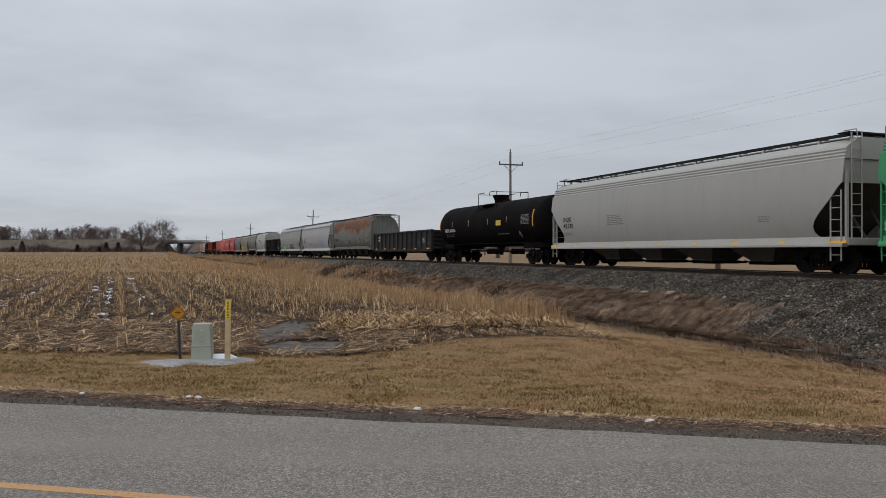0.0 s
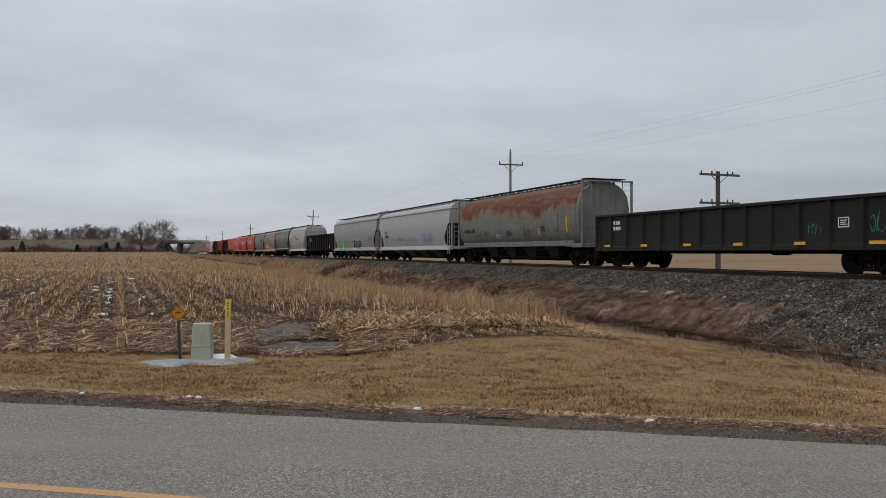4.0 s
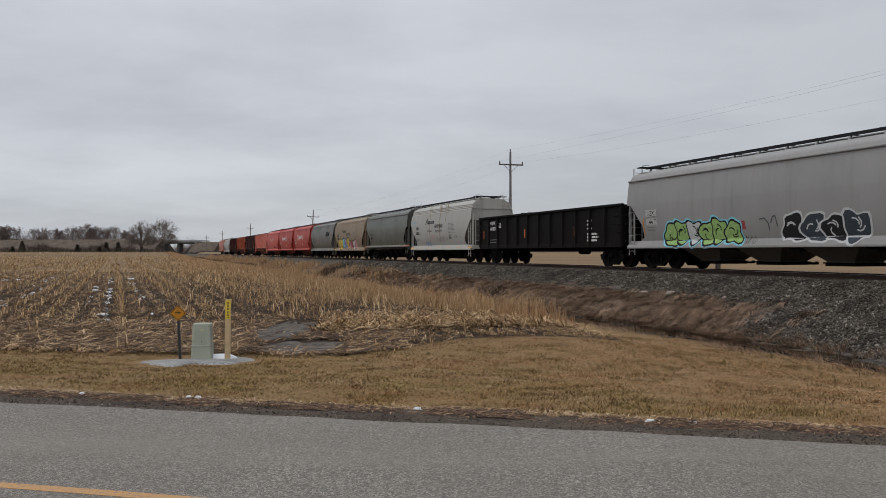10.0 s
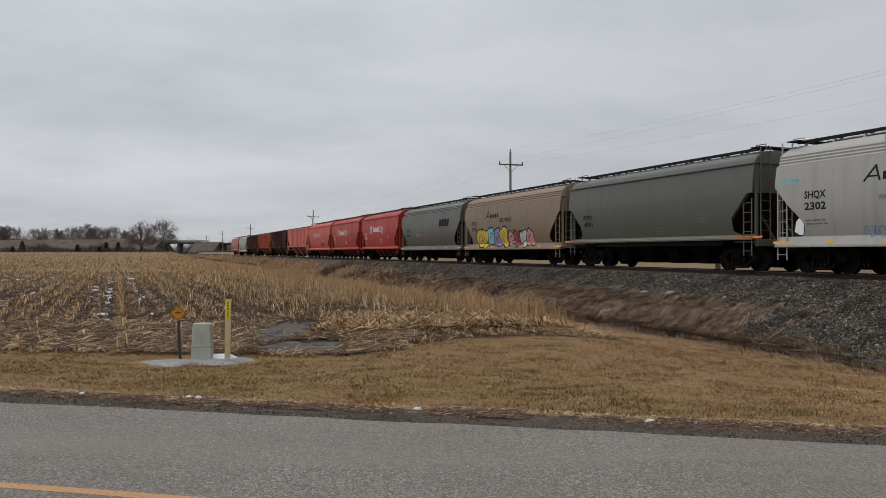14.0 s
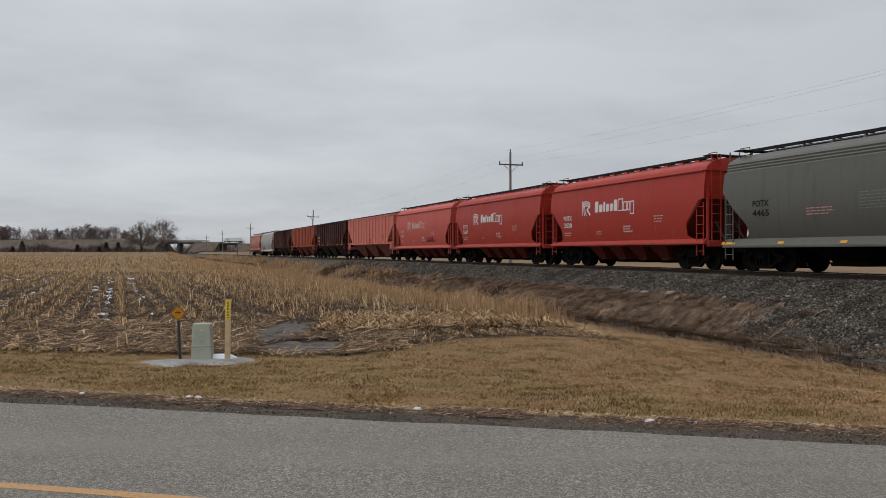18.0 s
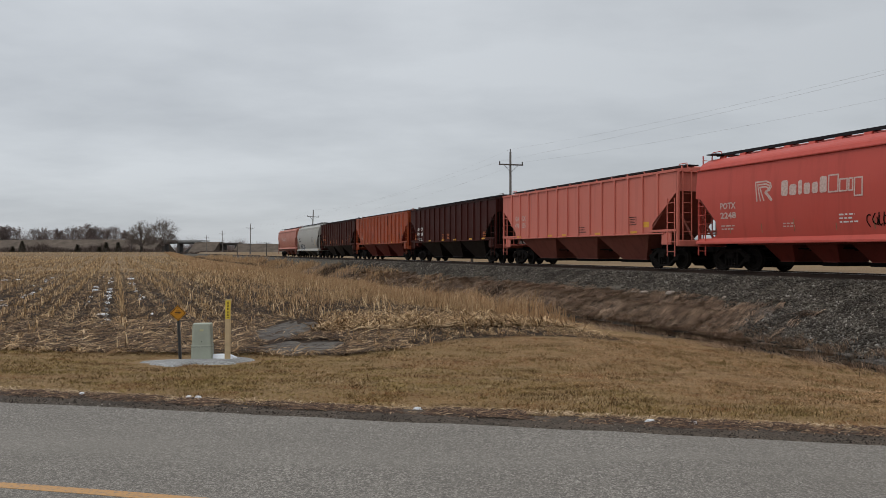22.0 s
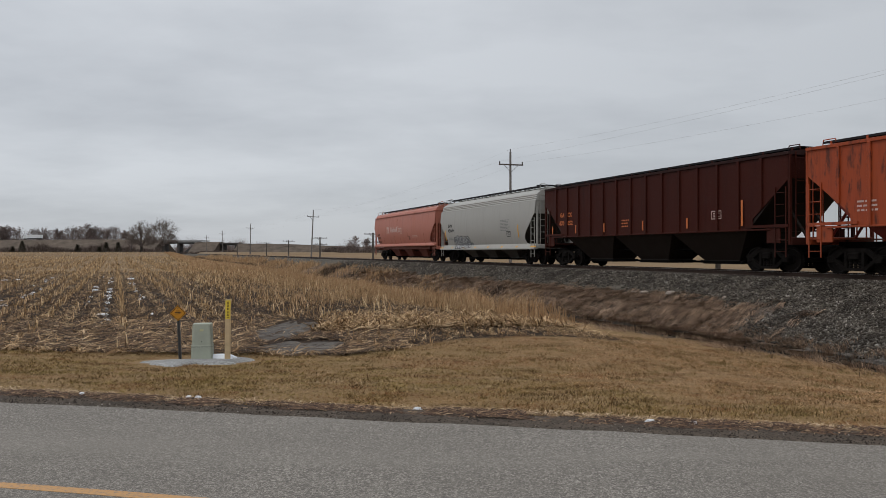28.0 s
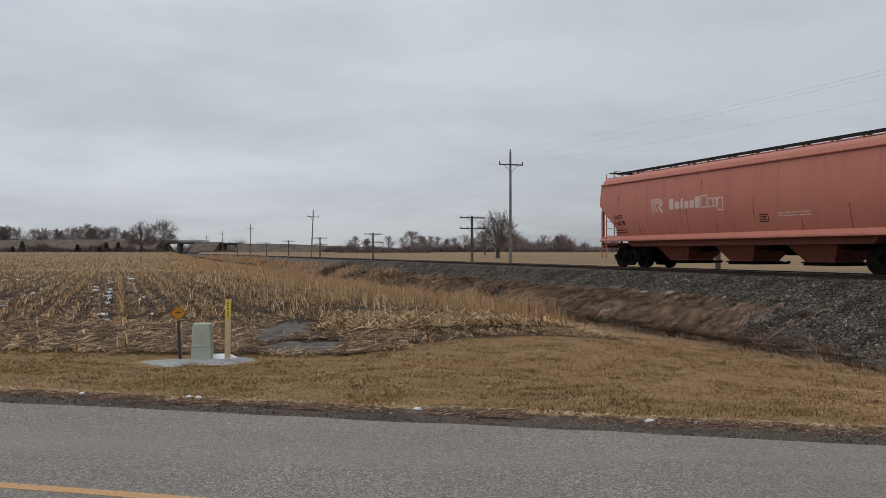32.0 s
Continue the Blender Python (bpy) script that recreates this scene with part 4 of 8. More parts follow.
    for q in (-1, 1):
        b.box(-h + 0.1, h - 0.1, q * 0.60 - 0.30, q * 0.60 + 0.30, top - 0.04, top)
        b.box(-h + 0.1, h - 0.1, q * 0.90 - 0.012, q * 0.90 + 0.012, top - 0.075, top + 0.005)
    part("running_board", b, M_DARKROOF, car, "dark grated running board")
    for i in range(brackets):
        x = -h + 0.45 + (2 * h - 0.9) * i / (brackets - 1)
        for q in (-1, 1):
            g = Geo().prism([(q * 0.92, z1 + 0.06), (q * 0.92, top - 0.02), (q * 0.30, top - 0.045), (q * 0.30, top - 0.075), (q * 0.86, top - 0.075), (q * 0.86, z1 + 0.06)], -0.04, 0.04)
            b2 = part("bracket", g, trim, car)
            b2.matrix_local = pose(x, 0, 0, 0, 0, 90)
    part("hatch_trough", Geo().box(-h + 0.5, h - 0.5, -0.28, 0.28, z1 + 0.06, top - 0.01, 0.05), roofm, car)
    underframe(car, h, h - 1.5, body)
    space = 2 * (h - 2.2) / bays
    for i in range(bays):
        chute(car, -h + 2.2 + space * (i + 0.5), space * 0.49, z0 - 0.03, chutes, True, 1.12)
    return car, h, Side(car, lambda z: w + 0.001)


def gondola(name, front, rear, body, label, z0, z1, posts, w=1.5, truck_in=1.55):
    """An open-topped car with outside posts."""
    car, h = new_car(name, front, rear, label, "gondola car")
    for q in (-1, 1):
        part("side_wall", Geo().box(-h, h, *sorted((q * (w - 0.05), q * w)), z0, z1 - 0.1), body, car)
        part("top_chord", Geo().box(-h - 0.02, h + 0.02, *sorted((q * (w - 0.09), q * (w + 0.13))), z1 - 0.13, z1, 0.025), body, car)
        part("bottom_sill", Geo().box(-h, h, *sorted((q * (w - 0.05), q * (w + 0.06))), z0 - 0.16, z0 + 0.06, 0.02), body, car)
        for i in range(posts):
            x = -h + 0.08 + (2 * h - 0.16) * i / (posts - 1)
            y0, y1 = sorted((q * w, q * (w + 0.12)))
            g = Geo().loft([[(x - 0.09, q * w, z), (x - 0.05, q * (w + 0.11), z), (x + 0.05, q * (w + 0.11), z), (x + 0.09, q * w, z)] for z in (z0 - 0.08, z1 - 0.12)])
            part("side_post", g, body, car)
        for e in (-1, 1):
            for i in range(5):
                z = z0 + 0.15 + i * (z1 - z0 - 0.35) / 4
                g = Geo().path([(e * (h - 0.1), q * (w + 0.02), z), (e * (h - 0.1), q * (w + 0.17), z), (e * (h - 0.55), q * (w + 0.17), z), (e * (h - 0.55), q * (w + 0.02), z)], 0.014, 5)
                part("grab_iron", g, body, car)
            s = Geo().path([(e * (h - 0.1), q * (w + 0.05), z0), (e * (h - 0.1), q * (w + 0.05), 0.45), (e * (h - 0.5), q * (w + 0.05), 0.45), (e * (h - 0.5), q * (w + 0.05), z0)], 0.02, 5)
            part("stirrup_step", s, M_BLACK, car)
    for e in (-1, 1):
        g = Geo().box(*sorted((e * (h - 0.06), e * h)), -w + 0.02, w - 0.02, z0, z1 - 0.05)
        part("end_wall", g, body, car)
        for i in range(5):
            z = z0 + 0.12 + (z1 - z0 - 0.3) * i / 4
            part("end_corrugation", Geo().box(*sorted((e * h, e * (h + 0.09))), -w + 0.1, w - 0.1, z - 0.06, z + 0.06, 0.03), body, car)
    part("floor", Geo().box(-h, h, -w + 0.04, w - 0.04, z0 - 0.1, z0 + 0.02), M_BLACK, car)
    underframe(car, h, h - truck_in, body)
    for i in range(6):
        x = -h + 2.6 + (2 * h - 5.2) * i / 5
        part("cross_bearer", Geo().box(x - 0.08, x + 0.08, -w + 0.05, w - 0.05, z0 - 0.28, z0 - 0.1), M_BLACK, car)
    return car, h, Side(car, lambda z: w + 0.003)


def tank_car(name, front, rear, body, label):
    car, h = new_car(name, front, rear, label, "tank car")
    r, zc = 1.52, 2.62
    prof = []
    hd = 0.62
    for i in range(13):
        t = i / 12 * math.pi / 2
        prof.append((-h + hd - hd * math.cos(t) ** 0.75, r * math.sin(t) ** 0.80))
    full = prof + [(-x, y) for x, y in reversed(prof)]
    full[0] = (full[0][0], 0.05)
    full[-1] = (full[-1][0], 0.05)
    part("tank_shell", Geo().lathe(full, "x", 48, (0, 0, zc)), body, car, "black riveted tank barrel", smooth=True)
    # dome, its platform and rails
    g = Geo().lathe([(zc + r - 0.08, 0.42), (zc + r + 0.10, 0.43), (zc + r + 0.40, 0.56), (zc + r + 0.47, 0.57), (zc + r + 0.49, 0.50)], "z", 20, (-0.1, 0, 0))
    part("manway_housing", g, body, car)
    part("valve", Geo().lathe([(zc + r + 0.05, 0.12), (zc + r + 0.20, 0.14), (zc + r + 0.22, 0.05)], "z", 10, (0.95, 0, 0)).box(0.5, 1.1, -0.2, 0.2, zc + r - 0.02, zc + r + 0.09, 0.03), M_BLACK, car)
    g = Geo()
    for y in (-1, 1):
        g.box(-1.30, 0.70, *sorted((y * 0.75, y * 1.16)), zc + r - 0.235, zc + r - 0.20)
    part("platform", g, M_BLACK, car, "grated walkway round the manway")
    g = Geo()
    zt = zc + r + 0.62
    for y in (-1.15, 1.15):
        g.path([(-1.3, y, zc + r - 0.45), (-1.3, y, zt - 0.05), (-1.2, y, zt), (-0.25, y, zt)], 0.024, 6)
        g.path([(1.7, y, zc + r - 0.45), (1.7, y, zt - 0.05), (1.6, y, zt), (0.6, y, zt), (0.5, y, zt - 0.25)], 0.024, 6)
    for x in (-1.3, 1.7):
        g.path([(x, -1.15, zt - 0.05), (x, 1.15, zt - 0.05)], 0.02, 6)
    part("safety_railing", g, M_BLACK, car)
    for q in (-1, 1):
        for e in (-1, 1):
            part("saddle", Geo().box(*sorted((e * (h - 0.4), e * (h - 2.6))), *sorted((q * 0.55, q * 1.25)), 0.98, 1.25, 0.03), M_BLACK, car)
    for q in (-1, 1):
        g = Geo().path([(-h - 0.35, q * 1.45, 1.30), (h + 0.35, q * 1.45, 1.30)], 0.022, 6)
        part("handrail", g, M_BLACK, car)
        for e in (-1, 1):
            ladder(car, e * (h - 0.9), q * 1.48, 0.5, 1.8, 0.4, 4, M_BLACK)
    for e in (-1, 1):
        g = Geo().box(*sorted((e * (h - 0.9), e * (h + 0.42))), -1.45, 1.45, 1.02, 1.10, 0.01)
        part("end_platform", g, M_BLACK, car)
    part("bottom_outlet", Geo().lathe([(0.55, 0.12), (0.85, 0.16), (1.12, 0.3)], "z", 12).box(-1.5, 1.5, -0.06, 0.06, 0.72, 0.80), M_BLACK, car)
    underframe(car, h, h - 1.55, body, h + 0.45, stub=2.9)
    for x in (-2.5, 1.5):
        part("brake_cylinder", Geo().box(x - 0.5, x + 0.5, 0.2, 0.8, 0.60, 0.95, 0.05), M_BLACK, car)
    return car, h, Side(car, lambda z: math.sqrt(max(0.0001, (r + 0.002) ** 2 - (z - zc) ** 2)))


def barrel_car(name, front, rear, body, label):
    """An old smooth round-sided hopper with no side sill, rusted along its upper half."""
    car, h = new_car(name, front, rear, label, "hopper car")
    zs = [1.15, 1.35, 1.75, 2.2, 2.7, 3.2, 3.7, 4.08, 4.34, 4.50]
    ys = [1.05, 1.28, 1.50, 1.58, 1.60, 1.58, 1.48, 1.25, 0.90, 0.45]
    ring = [(-y, z) for y, z in zip(ys, zs)] + [(y, z) for y, z in reversed(list(zip(ys, zs)))]
    part("shell", Geo().loft([[(x, y, z) for y, z in ring] for x in (-h + 0.55, -h * 0.5, 0, h * 0.5, h - 0.55)]), body, car, "round rust-stained shell", smooth=True)
    for e in (-1, 1):
        rg = [[(e * (h - 0.56), y * 0.985, 1.2 + (z - 1.2) * 0.985) for y, z in ring], [(e * (h - 0.30), y * 0.97, 1.2 + (z - 1.2) * 0.975) for y, z in ring]]
        part("end_sheet", Geo().loft(rg), P_RUSTGREY, car)
        for q in (-1, 1):
            ladder(car, e * (h + 0.0), q * 1.2, 1.0, 4.45, 0.5, 11, P_RUSTGREY, "y")
            part("corner_post", Geo().box(e * h - 0.05, e * h + 0.05, q * 1.50 - 0.05, q * 1.50 + 0.05, 1.0, 4.5), P_RUSTGREY, car)
        part("top_beam", Geo().box(e * h - 0.05, e * h + 0.05, -1.55, 1.55, 4.42, 4.50), P_RUSTGREY, car)
        part("end_sill", Geo().box(*sorted((e * (h - 1.1), e * h)), -1.5, 1.5, 0.98, 1.2, 0.02), body, car)
        g = Geo().box(*sorted((e * (h - 0.2), e * (h - 1.9))), -1.45, 1.45, 1.02, 1.10)
        part("end_platform", g, body, car)
    for q in (-1, 1):
        part("side_sill", Geo().box(-h + 0.9, h - 0.9, *sorted((q * 1.42, q * 1.50)), 1.06, 1.36, 0.02), body, car)
        part("unloading_pipe", Geo().path([(-h + 2.4, q * 0.95, 0.42), (h - 3.2, q * 0.95, 0.42), (h - 2.9, q * 0.95, 0.7)], 0.055, 8).path([(-h + 2, q * 1.3, 0.86), (h - 3, q * 1.3, 0.86)], 0.035, 6), M_TRUCK, car)
    roof_walk(car, h, 4.64, 4.2, 1.5, M_DARKROOF, P_RUSTGREY, 14)
    underframe(car, h, h - 1.05, body)
    n = 4
    space = 2 * (h - 3.0) / n
    for i in range(n):
        chute(car, -h + 3.0 + space * (i + 0.5), space * 0.32, 1.12, P_SLOPE, True, 0.80)
    return car, h, Side(car, lambda z: float(np.interp(z, zs, ys)) + 0.012)


def marks(side, x, z, lines, mat, size=0.27):
    """Reporting mark and number in stencil letters."""
    for i, t in enumerate(lines):
        side.text("reporting_mark", t, x, z - i * (size * 1.75), size * 1.1, mat, 0.225 * size / 0.22 * len(t))


def amber_strips(side, h, z, n, w=0.45, mat=None, hgt=0.09, ends=True):
    for i in range(n):
        x = -h + 0.25 + (2 * h - 0.5) * i / (n - 1)
        side.rect("reflector_strip", x - w / 2 * (1.6 if ends and i in (0, n - 1) else 0.6), x + w / 2 * (1.6 if ends and i in (0, n - 1) else 0.6), z, z + hgt, mat or M_AMBER, up=0.0)


P_WHITE = car_paint("pale_grey_car_paint", (0.30, 0.29, 0.268), 0.30, low=0.28, run=0.5)
P_WHITE2 = car_paint("dusty_white_car_paint", (0.305, 0.300, 0.290), 0.34, low=0.4, run=0.6)
P_WHITE3 = car_paint("dull_white_car_paint", (0.235, 0.228, 0.222), 0.34, low=0.4, run=0.6)
P_CREAM = car_paint("soiled_white_car_paint", (0.325, 0.315, 0.288), 0.38, 0.0, low=0.3, run=0.7)
P_TAN = car_paint("dirty_tan_car_paint", (0.205, 0.150, 0.100), 0.45, fade=(0.26, 0.195, 0.135), low=0.35)
P_DGREY = car_paint("dark_grey_car_paint", (0.082, 0.086, 0.071), 0.35, fade=(0.125, 0.125, 0.104), low=0.3, rough=0.40, spec=0.45)
P_GREY = car_paint("mid_grey_car_paint", (0.088, 0.086, 0.074), 0.35, fade=(0.118, 0.112, 0.097), low=0.3, rough=0.42, spec=0.38)
P_RED = car_paint("bright_red_car_paint", (0.33, 0.026, 0.015), 0.28, fade=(0.35, 0.07, 0.042), low=0.3, rough=0.46, spec=0.28)
P_RED2 = car_paint("chalky_red_car_paint", (0.43, 0.062, 0.045), 0.30, fade=(0.47, 0.16, 0.125), low=0.3)
P_PINK = car_paint("faded_red_car_paint", (0.36, 0.122, 0.085), 0.42, fade=(0.47, 0.24, 0.18), low=0.35, run=0.8)
P_SALMON = car_paint("salmon_red_car_paint", (0.50, 0.135, 0.100), 0.34, fade=(0.55, 0.25, 0.20), low=0.25)
P_BROWN = car_paint("dark_brown_car_paint", (0.039, 0.0088, 0.0070), 0.55, fade=(0.062, 0.017, 0.013), low=0.15, spec=0.08)
P_BROWN2 = car_paint("oxide_brown_car_paint", (0.038, 0.0082, 0.0056), 0.6, fade=(0.068, 0.016, 0.010), low=0.2, spec=0.08)
P_ORANGE = car_paint("weathered_orange_car_paint", (0.275, 0.042, 0.010), 0.62, 0.70, fade=(0.31, 0.078, 0.020), rustcol=(0.085, 0.019, 0.009), low=0.4)
# these three hold grime plus the shade of bays and car ends
P_GRIMESHADE = car_paint("grime_and_shade_brown", (0.016, 0.011, 0.009), 0.4, fade=(0.03, 0.02, 0.016), spec=0.12)
P_REDGRIMESHADE = car_paint("grimed_shaded_red_paint", (0.14, 0.024, 0.017), 0.6, fade=(0.08, 0.025, 0.02), spec=0.15)
P_SALGRIMESHADE = car_paint("grimed_shaded_salmon_paint", (0.20, 0.062, 0.045), 0.6, fade=(0.10, 0.05, 0.04), spec=0.15)
P_CHUTE = car_paint("dirty_grey_hopper_bay", (0.085, 0.076, 0.064), 0.6, fade=(0.04, 0.034, 0.028), spec=0.12)
P_PALESLOPE = car_paint("dusty_pale_slope_sheet", (0.19, 0.182, 0.165), 0.5, fade=(0.12, 0.11, 0.095), spec=0.15)
# grime and the shade behind the end frames, in one colour
P_SLOPE = car_paint("grimed_shaded_grey_brown", (0.034, 0.030, 0.026), 0.5, fade=(0.05, 0.043, 0.036), spec=0.12)
P_GREEN = car_paint("green_car_paint", (0.035, 0.22, 0.085), 0.3, fade=(0.10, 0.30, 0.15))
P_TANK = car_paint("black_tank_paint", (0.0058, 0.0050, 0.0050), 0.4, rough=0.7, fade=(0.009, 0.0078, 0.0075), low=0.0, spec=0.03)
P_GOND = car_paint("grey_black_gondola_paint", (0.017, 0.0165, 0.0155), 0.5, fade=(0.034, 0.033, 0.031), low=0.15, spec=0.12)
P_GOND2 = car_paint("black_gondola_paint", (0.008, 0.0068, 0.0065), 0.4, fade=(0.015, 0.013, 0.012), low=0.05, spec=0.04)


def rust_shell_paint():
    n = Nodes("grey_paint_with_rusted_upper_half")
    co = n.coords()
    sp = n.t.nodes.new("ShaderNodeSeparateXYZ")
    n.link(co, sp.inputs[0])
    streak = n.noise(1.0, 6, 0.65, (1.6, 1.6, 0.35))
    blot = n.noise(1.6, 8, 0.7, (0.7, 1, 1.2))
    speck = n.noise(9, 5, 0.7)
    big = n.noise(0.35, 4, 0.6, (1, 1, 0.3))
    grey = n.mix(streak, (0.105, 0.11, 0.098), (0.21, 0.213, 0.192))
    grey = n.mix(n.ramp(n.noise(3.0, 6, 0.7), (0.5, 0.0), (0.7, 0.5)), grey, (0.08, 0.07, 0.055))
    ochre = n.mix(n.ramp(streak, (0.35, 0.0), (0.65, 1.0)), (0.20, 0.095, 0.042), (0.17, 0.125, 0.085))
    rust = n.mix(n.ramp(speck, (0.35, 0.0), (0.7, 1.0)), (0.088, 0.031, 0.017), (0.165, 0.062, 0.032))
    hgt = n.math("MULTIPLY", n.math("SUBTRACT", sp.outputs[2], 2.92), 1.15)
    drip = n.math("ADD", n.math("ADD", n.math("MULTIPLY", streak, 0.75), n.math("MULTIPLY", blot, 0.55)), n.math("MULTIPLY", big, 0.7))
    edge = n.math("ADD", hgt, n.math("MULTIPLY", n.math("SUBTRACT", drip, 1.0), 3.4))
    col = n.mix(n.ramp(edge, (0.02, 0.0), (0.30, 0.85)), grey, ochre)
    col = n.mix(n.ramp(edge, (0.30, 0.0), (0.55, 1.0)), col, rust)
    col = n.mix(n.ramp(n.noise(1.1, 7, 0.7, (0.5, 1, 2.0)), (0.52, 0.0), (0.66, 0.75)), col, (0.17, 0.125, 0.085))
    col = n.mix(n.ramp(n.noise(0.8, 7, 0.72, (0.35, 1, 2.6)), (0.55, 0.0), (0.64, 0.6)), col, (0.125, 0.118, 0.100))
    col = n.mix(n.ramp(n.noise(1.3, 6, 0.7, (2.2, 2.2, 0.25)), (0.52, 0.0), (0.70, 0.6)), col, (0.075, 0.042, 0.028))
    # the crown is dull grey again
    col = n.mix(n.math("MULTIPLY", n.math("SUBTRACT", sp.outputs[2], 4.12), 4.0, True), col, (0.12, 0.095, 0.075))
    return n.done(col, 0.85, speck, 0.15, 0.01, spec=0.2)


P_RUST = rust_shell_paint()
P_RUSTGREY = car_paint("dull_grey_green_paint", (0.12, 0.122, 0.108), 0.5, 0.25, spec=0.2)


def build_train():
    # green hopper ahead of the view
    car, h, sd = hopper_car("covered_hopper", -1.0, -17.5, (P_GREEN, P_GREEN, P_GREEN), "green covered hopper car with dark running boards on its roof")
    # pale grey four-bay hopper
    car, h, sd = hopper_car("covered_hopper", -18.8, -38.1, (P_WHITE, P_WHITE, P_WHITE), "pale grey covered hopper car with black stencil letters", bays=4, brackets=15, chute_mat=P_CHUTE)
    marks(sd, -h + 1.35, 2.35, ["SHQX", "42130"], M_LETTER_K, 0.20)
    sd.bars("data_panel", -h + 5.6, 2.48, 1.5, 6, M_LETTER_G, 0.035, 0.085, 3)
    sd.bars("data_panel", h - 3.7, 2.0, 0.7, 3, M_LETTER_G, 0.035, 0.085, 4)
    sd.bars("small_stencil", -h + 1.35, 1.72, 0.9, 2, M_LETTER_G, 0.04, 0.09, 5)
    amber_strips(sd, h, 1.02, 9)
    # tank car
    car, h, sd = tank_car("tank_car", -39.75, -56.55, P_TANK, "black tank car with white letters and yellow placards")
    sd.text("reporting_mark", "RKBX 205151", -h + 1.5, 2.22, 0.22, M_LETTER_W, 2.05)
    sd.bars("small_stencil", -h + 1.55, 2.0, 1.8, 2, M_LETTER_G, 0.04, 0.13, 6)
    for x in (-h + 3.0, -h + 6.1, -h + 9.4, -h + 12.3):
        sd.rect("reflector_strip", x, x + 0.065, 2.55, 2.97, M_DULLAMB)
    sd.rect("reflector_strip", -h + 0.45, -h + 0.56, 2.35, 3.25, M_ORANGE)
    sd.rect("reflector_strip", h - 0.95, h - 0.84, 2.25, 3.25, M_AMBER)
    sd.rect("placard", -h + 10.75, -h + 11.5, 2.45, 2.78, M_YELPAINT, "yellow placard")
    sd.bars("data_panel", h - 2.45, 2.95, 1.35, 8, M_LETTER_G, 0.045, 0.075, 7)
    g = Geo()
    g.add([sd.at(h - 2.85, 1.62), sd.at(h - 2.69, 1.82), sd.at(h - 2.85, 2.02), sd.at(h - 3.01, 1.82)], [(0, 1, 2, 3)])
    dia = part("hazard_diamond", g, M_WHITEPAINT, car)
    part("diamond_centre", Geo().add([sd.at(h - 2.97, 1.76, 0.004), sd.at(h - 2.73, 1.76, 0.004), sd.at(h - 2.73, 1.88, 0.004), sd.at(h - 2.97, 1.88, 0.004)], [(0, 1, 2, 3)]), M_REDPAINT, dia)
    sd.bars("small_stencil", h - 6.0, 1.88, 2.2, 1, M_LETTER_G, 0.05, 0.1, 8)
    # low gondola
    car, h, sd = gondola("gondola", -57.85, -74.8, P_GOND, "dark grey low-sided gondola car with outside posts", 0.95, 2.56, 14)
    sd.bars("reporting_mark", -h + 1.5, 2.05, 0.7, 1, M_LETTER_W, 0.17, 0.2, 9)
    sd.bars("reporting_mark", -h + 1.5, 1.78, 0.7, 1, M_LETTER_W, 0.17, 0.2, 10)
    sd.frame_mark("stencil_box", h - 2.35, h - 1.95, 1.55, 1.85, M_LETTER_W)
    sd.scrawl(h - 1.2, h - 0.5, 1.3, 2.0, M_TEALPAINT, 3, 0.025)
    sd.scrawl(h - 3.6, h - 3.0, 1.3, 1.7, M_TEALPAINT, 4, 0.02)
    for i in range(6):
        x = -h + 0.9 + (2 * h - 2.0) * i / 5
        sd.rect("reflector_strip", x, x + (0.75 if i == 5 else 0.5), 0.98, 1.09, M_AMBER, up=0.125)
    # rusted round hopper
    car, h, sd = barrel_car("covered_hopper", -76.2, -93.3, P_RUST, "round-sided grey hopper car rusted orange along its top half")
    sd.text("reporting_mark", "NAHX 551890", -h + 1.2, 2.05, 0.25, M_LETTER_K, 1.9)
    sd.scrawl(-h + 4.6, -h + 5.4, 1.75, 2.15, M_GREYPAINT, 11, 0.03)
    sd.scrawl(-h + 6.4, -h + 7.2, 1.60, 1.95, M_WHITEPAINT, 12, 0.03)
    sd.scrawl(-h + 8.0, -h + 8.9, 1.70, 2.1, M_LETTER_K, 13, 0.03)
    sd.scrawl(-h + 10.2, -h + 11.4, 1.65, 2.15, M_GREYPAINT, 14, 0.03)
    sd.frame_mark("stencil_box", h - 4.4, h - 3.95, 1.95, 2.2, M_LETTER_K)
    sd.rect("reflector_strip", h - 1.55, h - 1.42, 1.8, 2.65, M_AMBER)
    sd.rect("reflector_strip", h - 4.8, h - 4.66, 1.75, 2.1, M_AMBER)
    # two white hoppers
    car, h, sd = hopper_car("covered_hopper", -94.9, -113.7, (P_WHITE2, P_WHITE2, P_WHITE2), "white covered hopper car with faded red scrawls", bays=4, brackets=14, corr=False, z_cut=2.9, style="hex", depth=1.15, eave=3.98, band=4.16, crown=4.5, chute_mat=P_CHUTE)
    marks(sd, -h + 1.95, 2.42, ["NRLX", "58030"], M_LETTER_K, 0.22)
    sd.bars("small_stencil", -h + 2.1, 1.85, 0.8, 2, M_LETTER_G, 0.05, 0.14, 15)
    sd.scrawl(-h + 3.6, -h + 5.7, 1.55, 2.15, M_PINKPAINT, 16, 0.022)
    sd.scrawl(-h + 3.7, -h + 5.6, 1.60, 2.0, M_FADERED, 116, 0.02)
    sd.scrawl(-h + 7.3, -h + 11.0, 1.62, 2.12, M_FADERED, 17, 0.018)
    sd.scrawl(-h + 7.4, -h + 10.9, 1.25, 1.95, M_FADERED, 117, 0.012)
    for x in (6.1, 8.9, 10.6):
        sd.rect("paint_stripe", -h + x, -h + x + 0.08, 1.62, 2.0, M_REDPAINT)
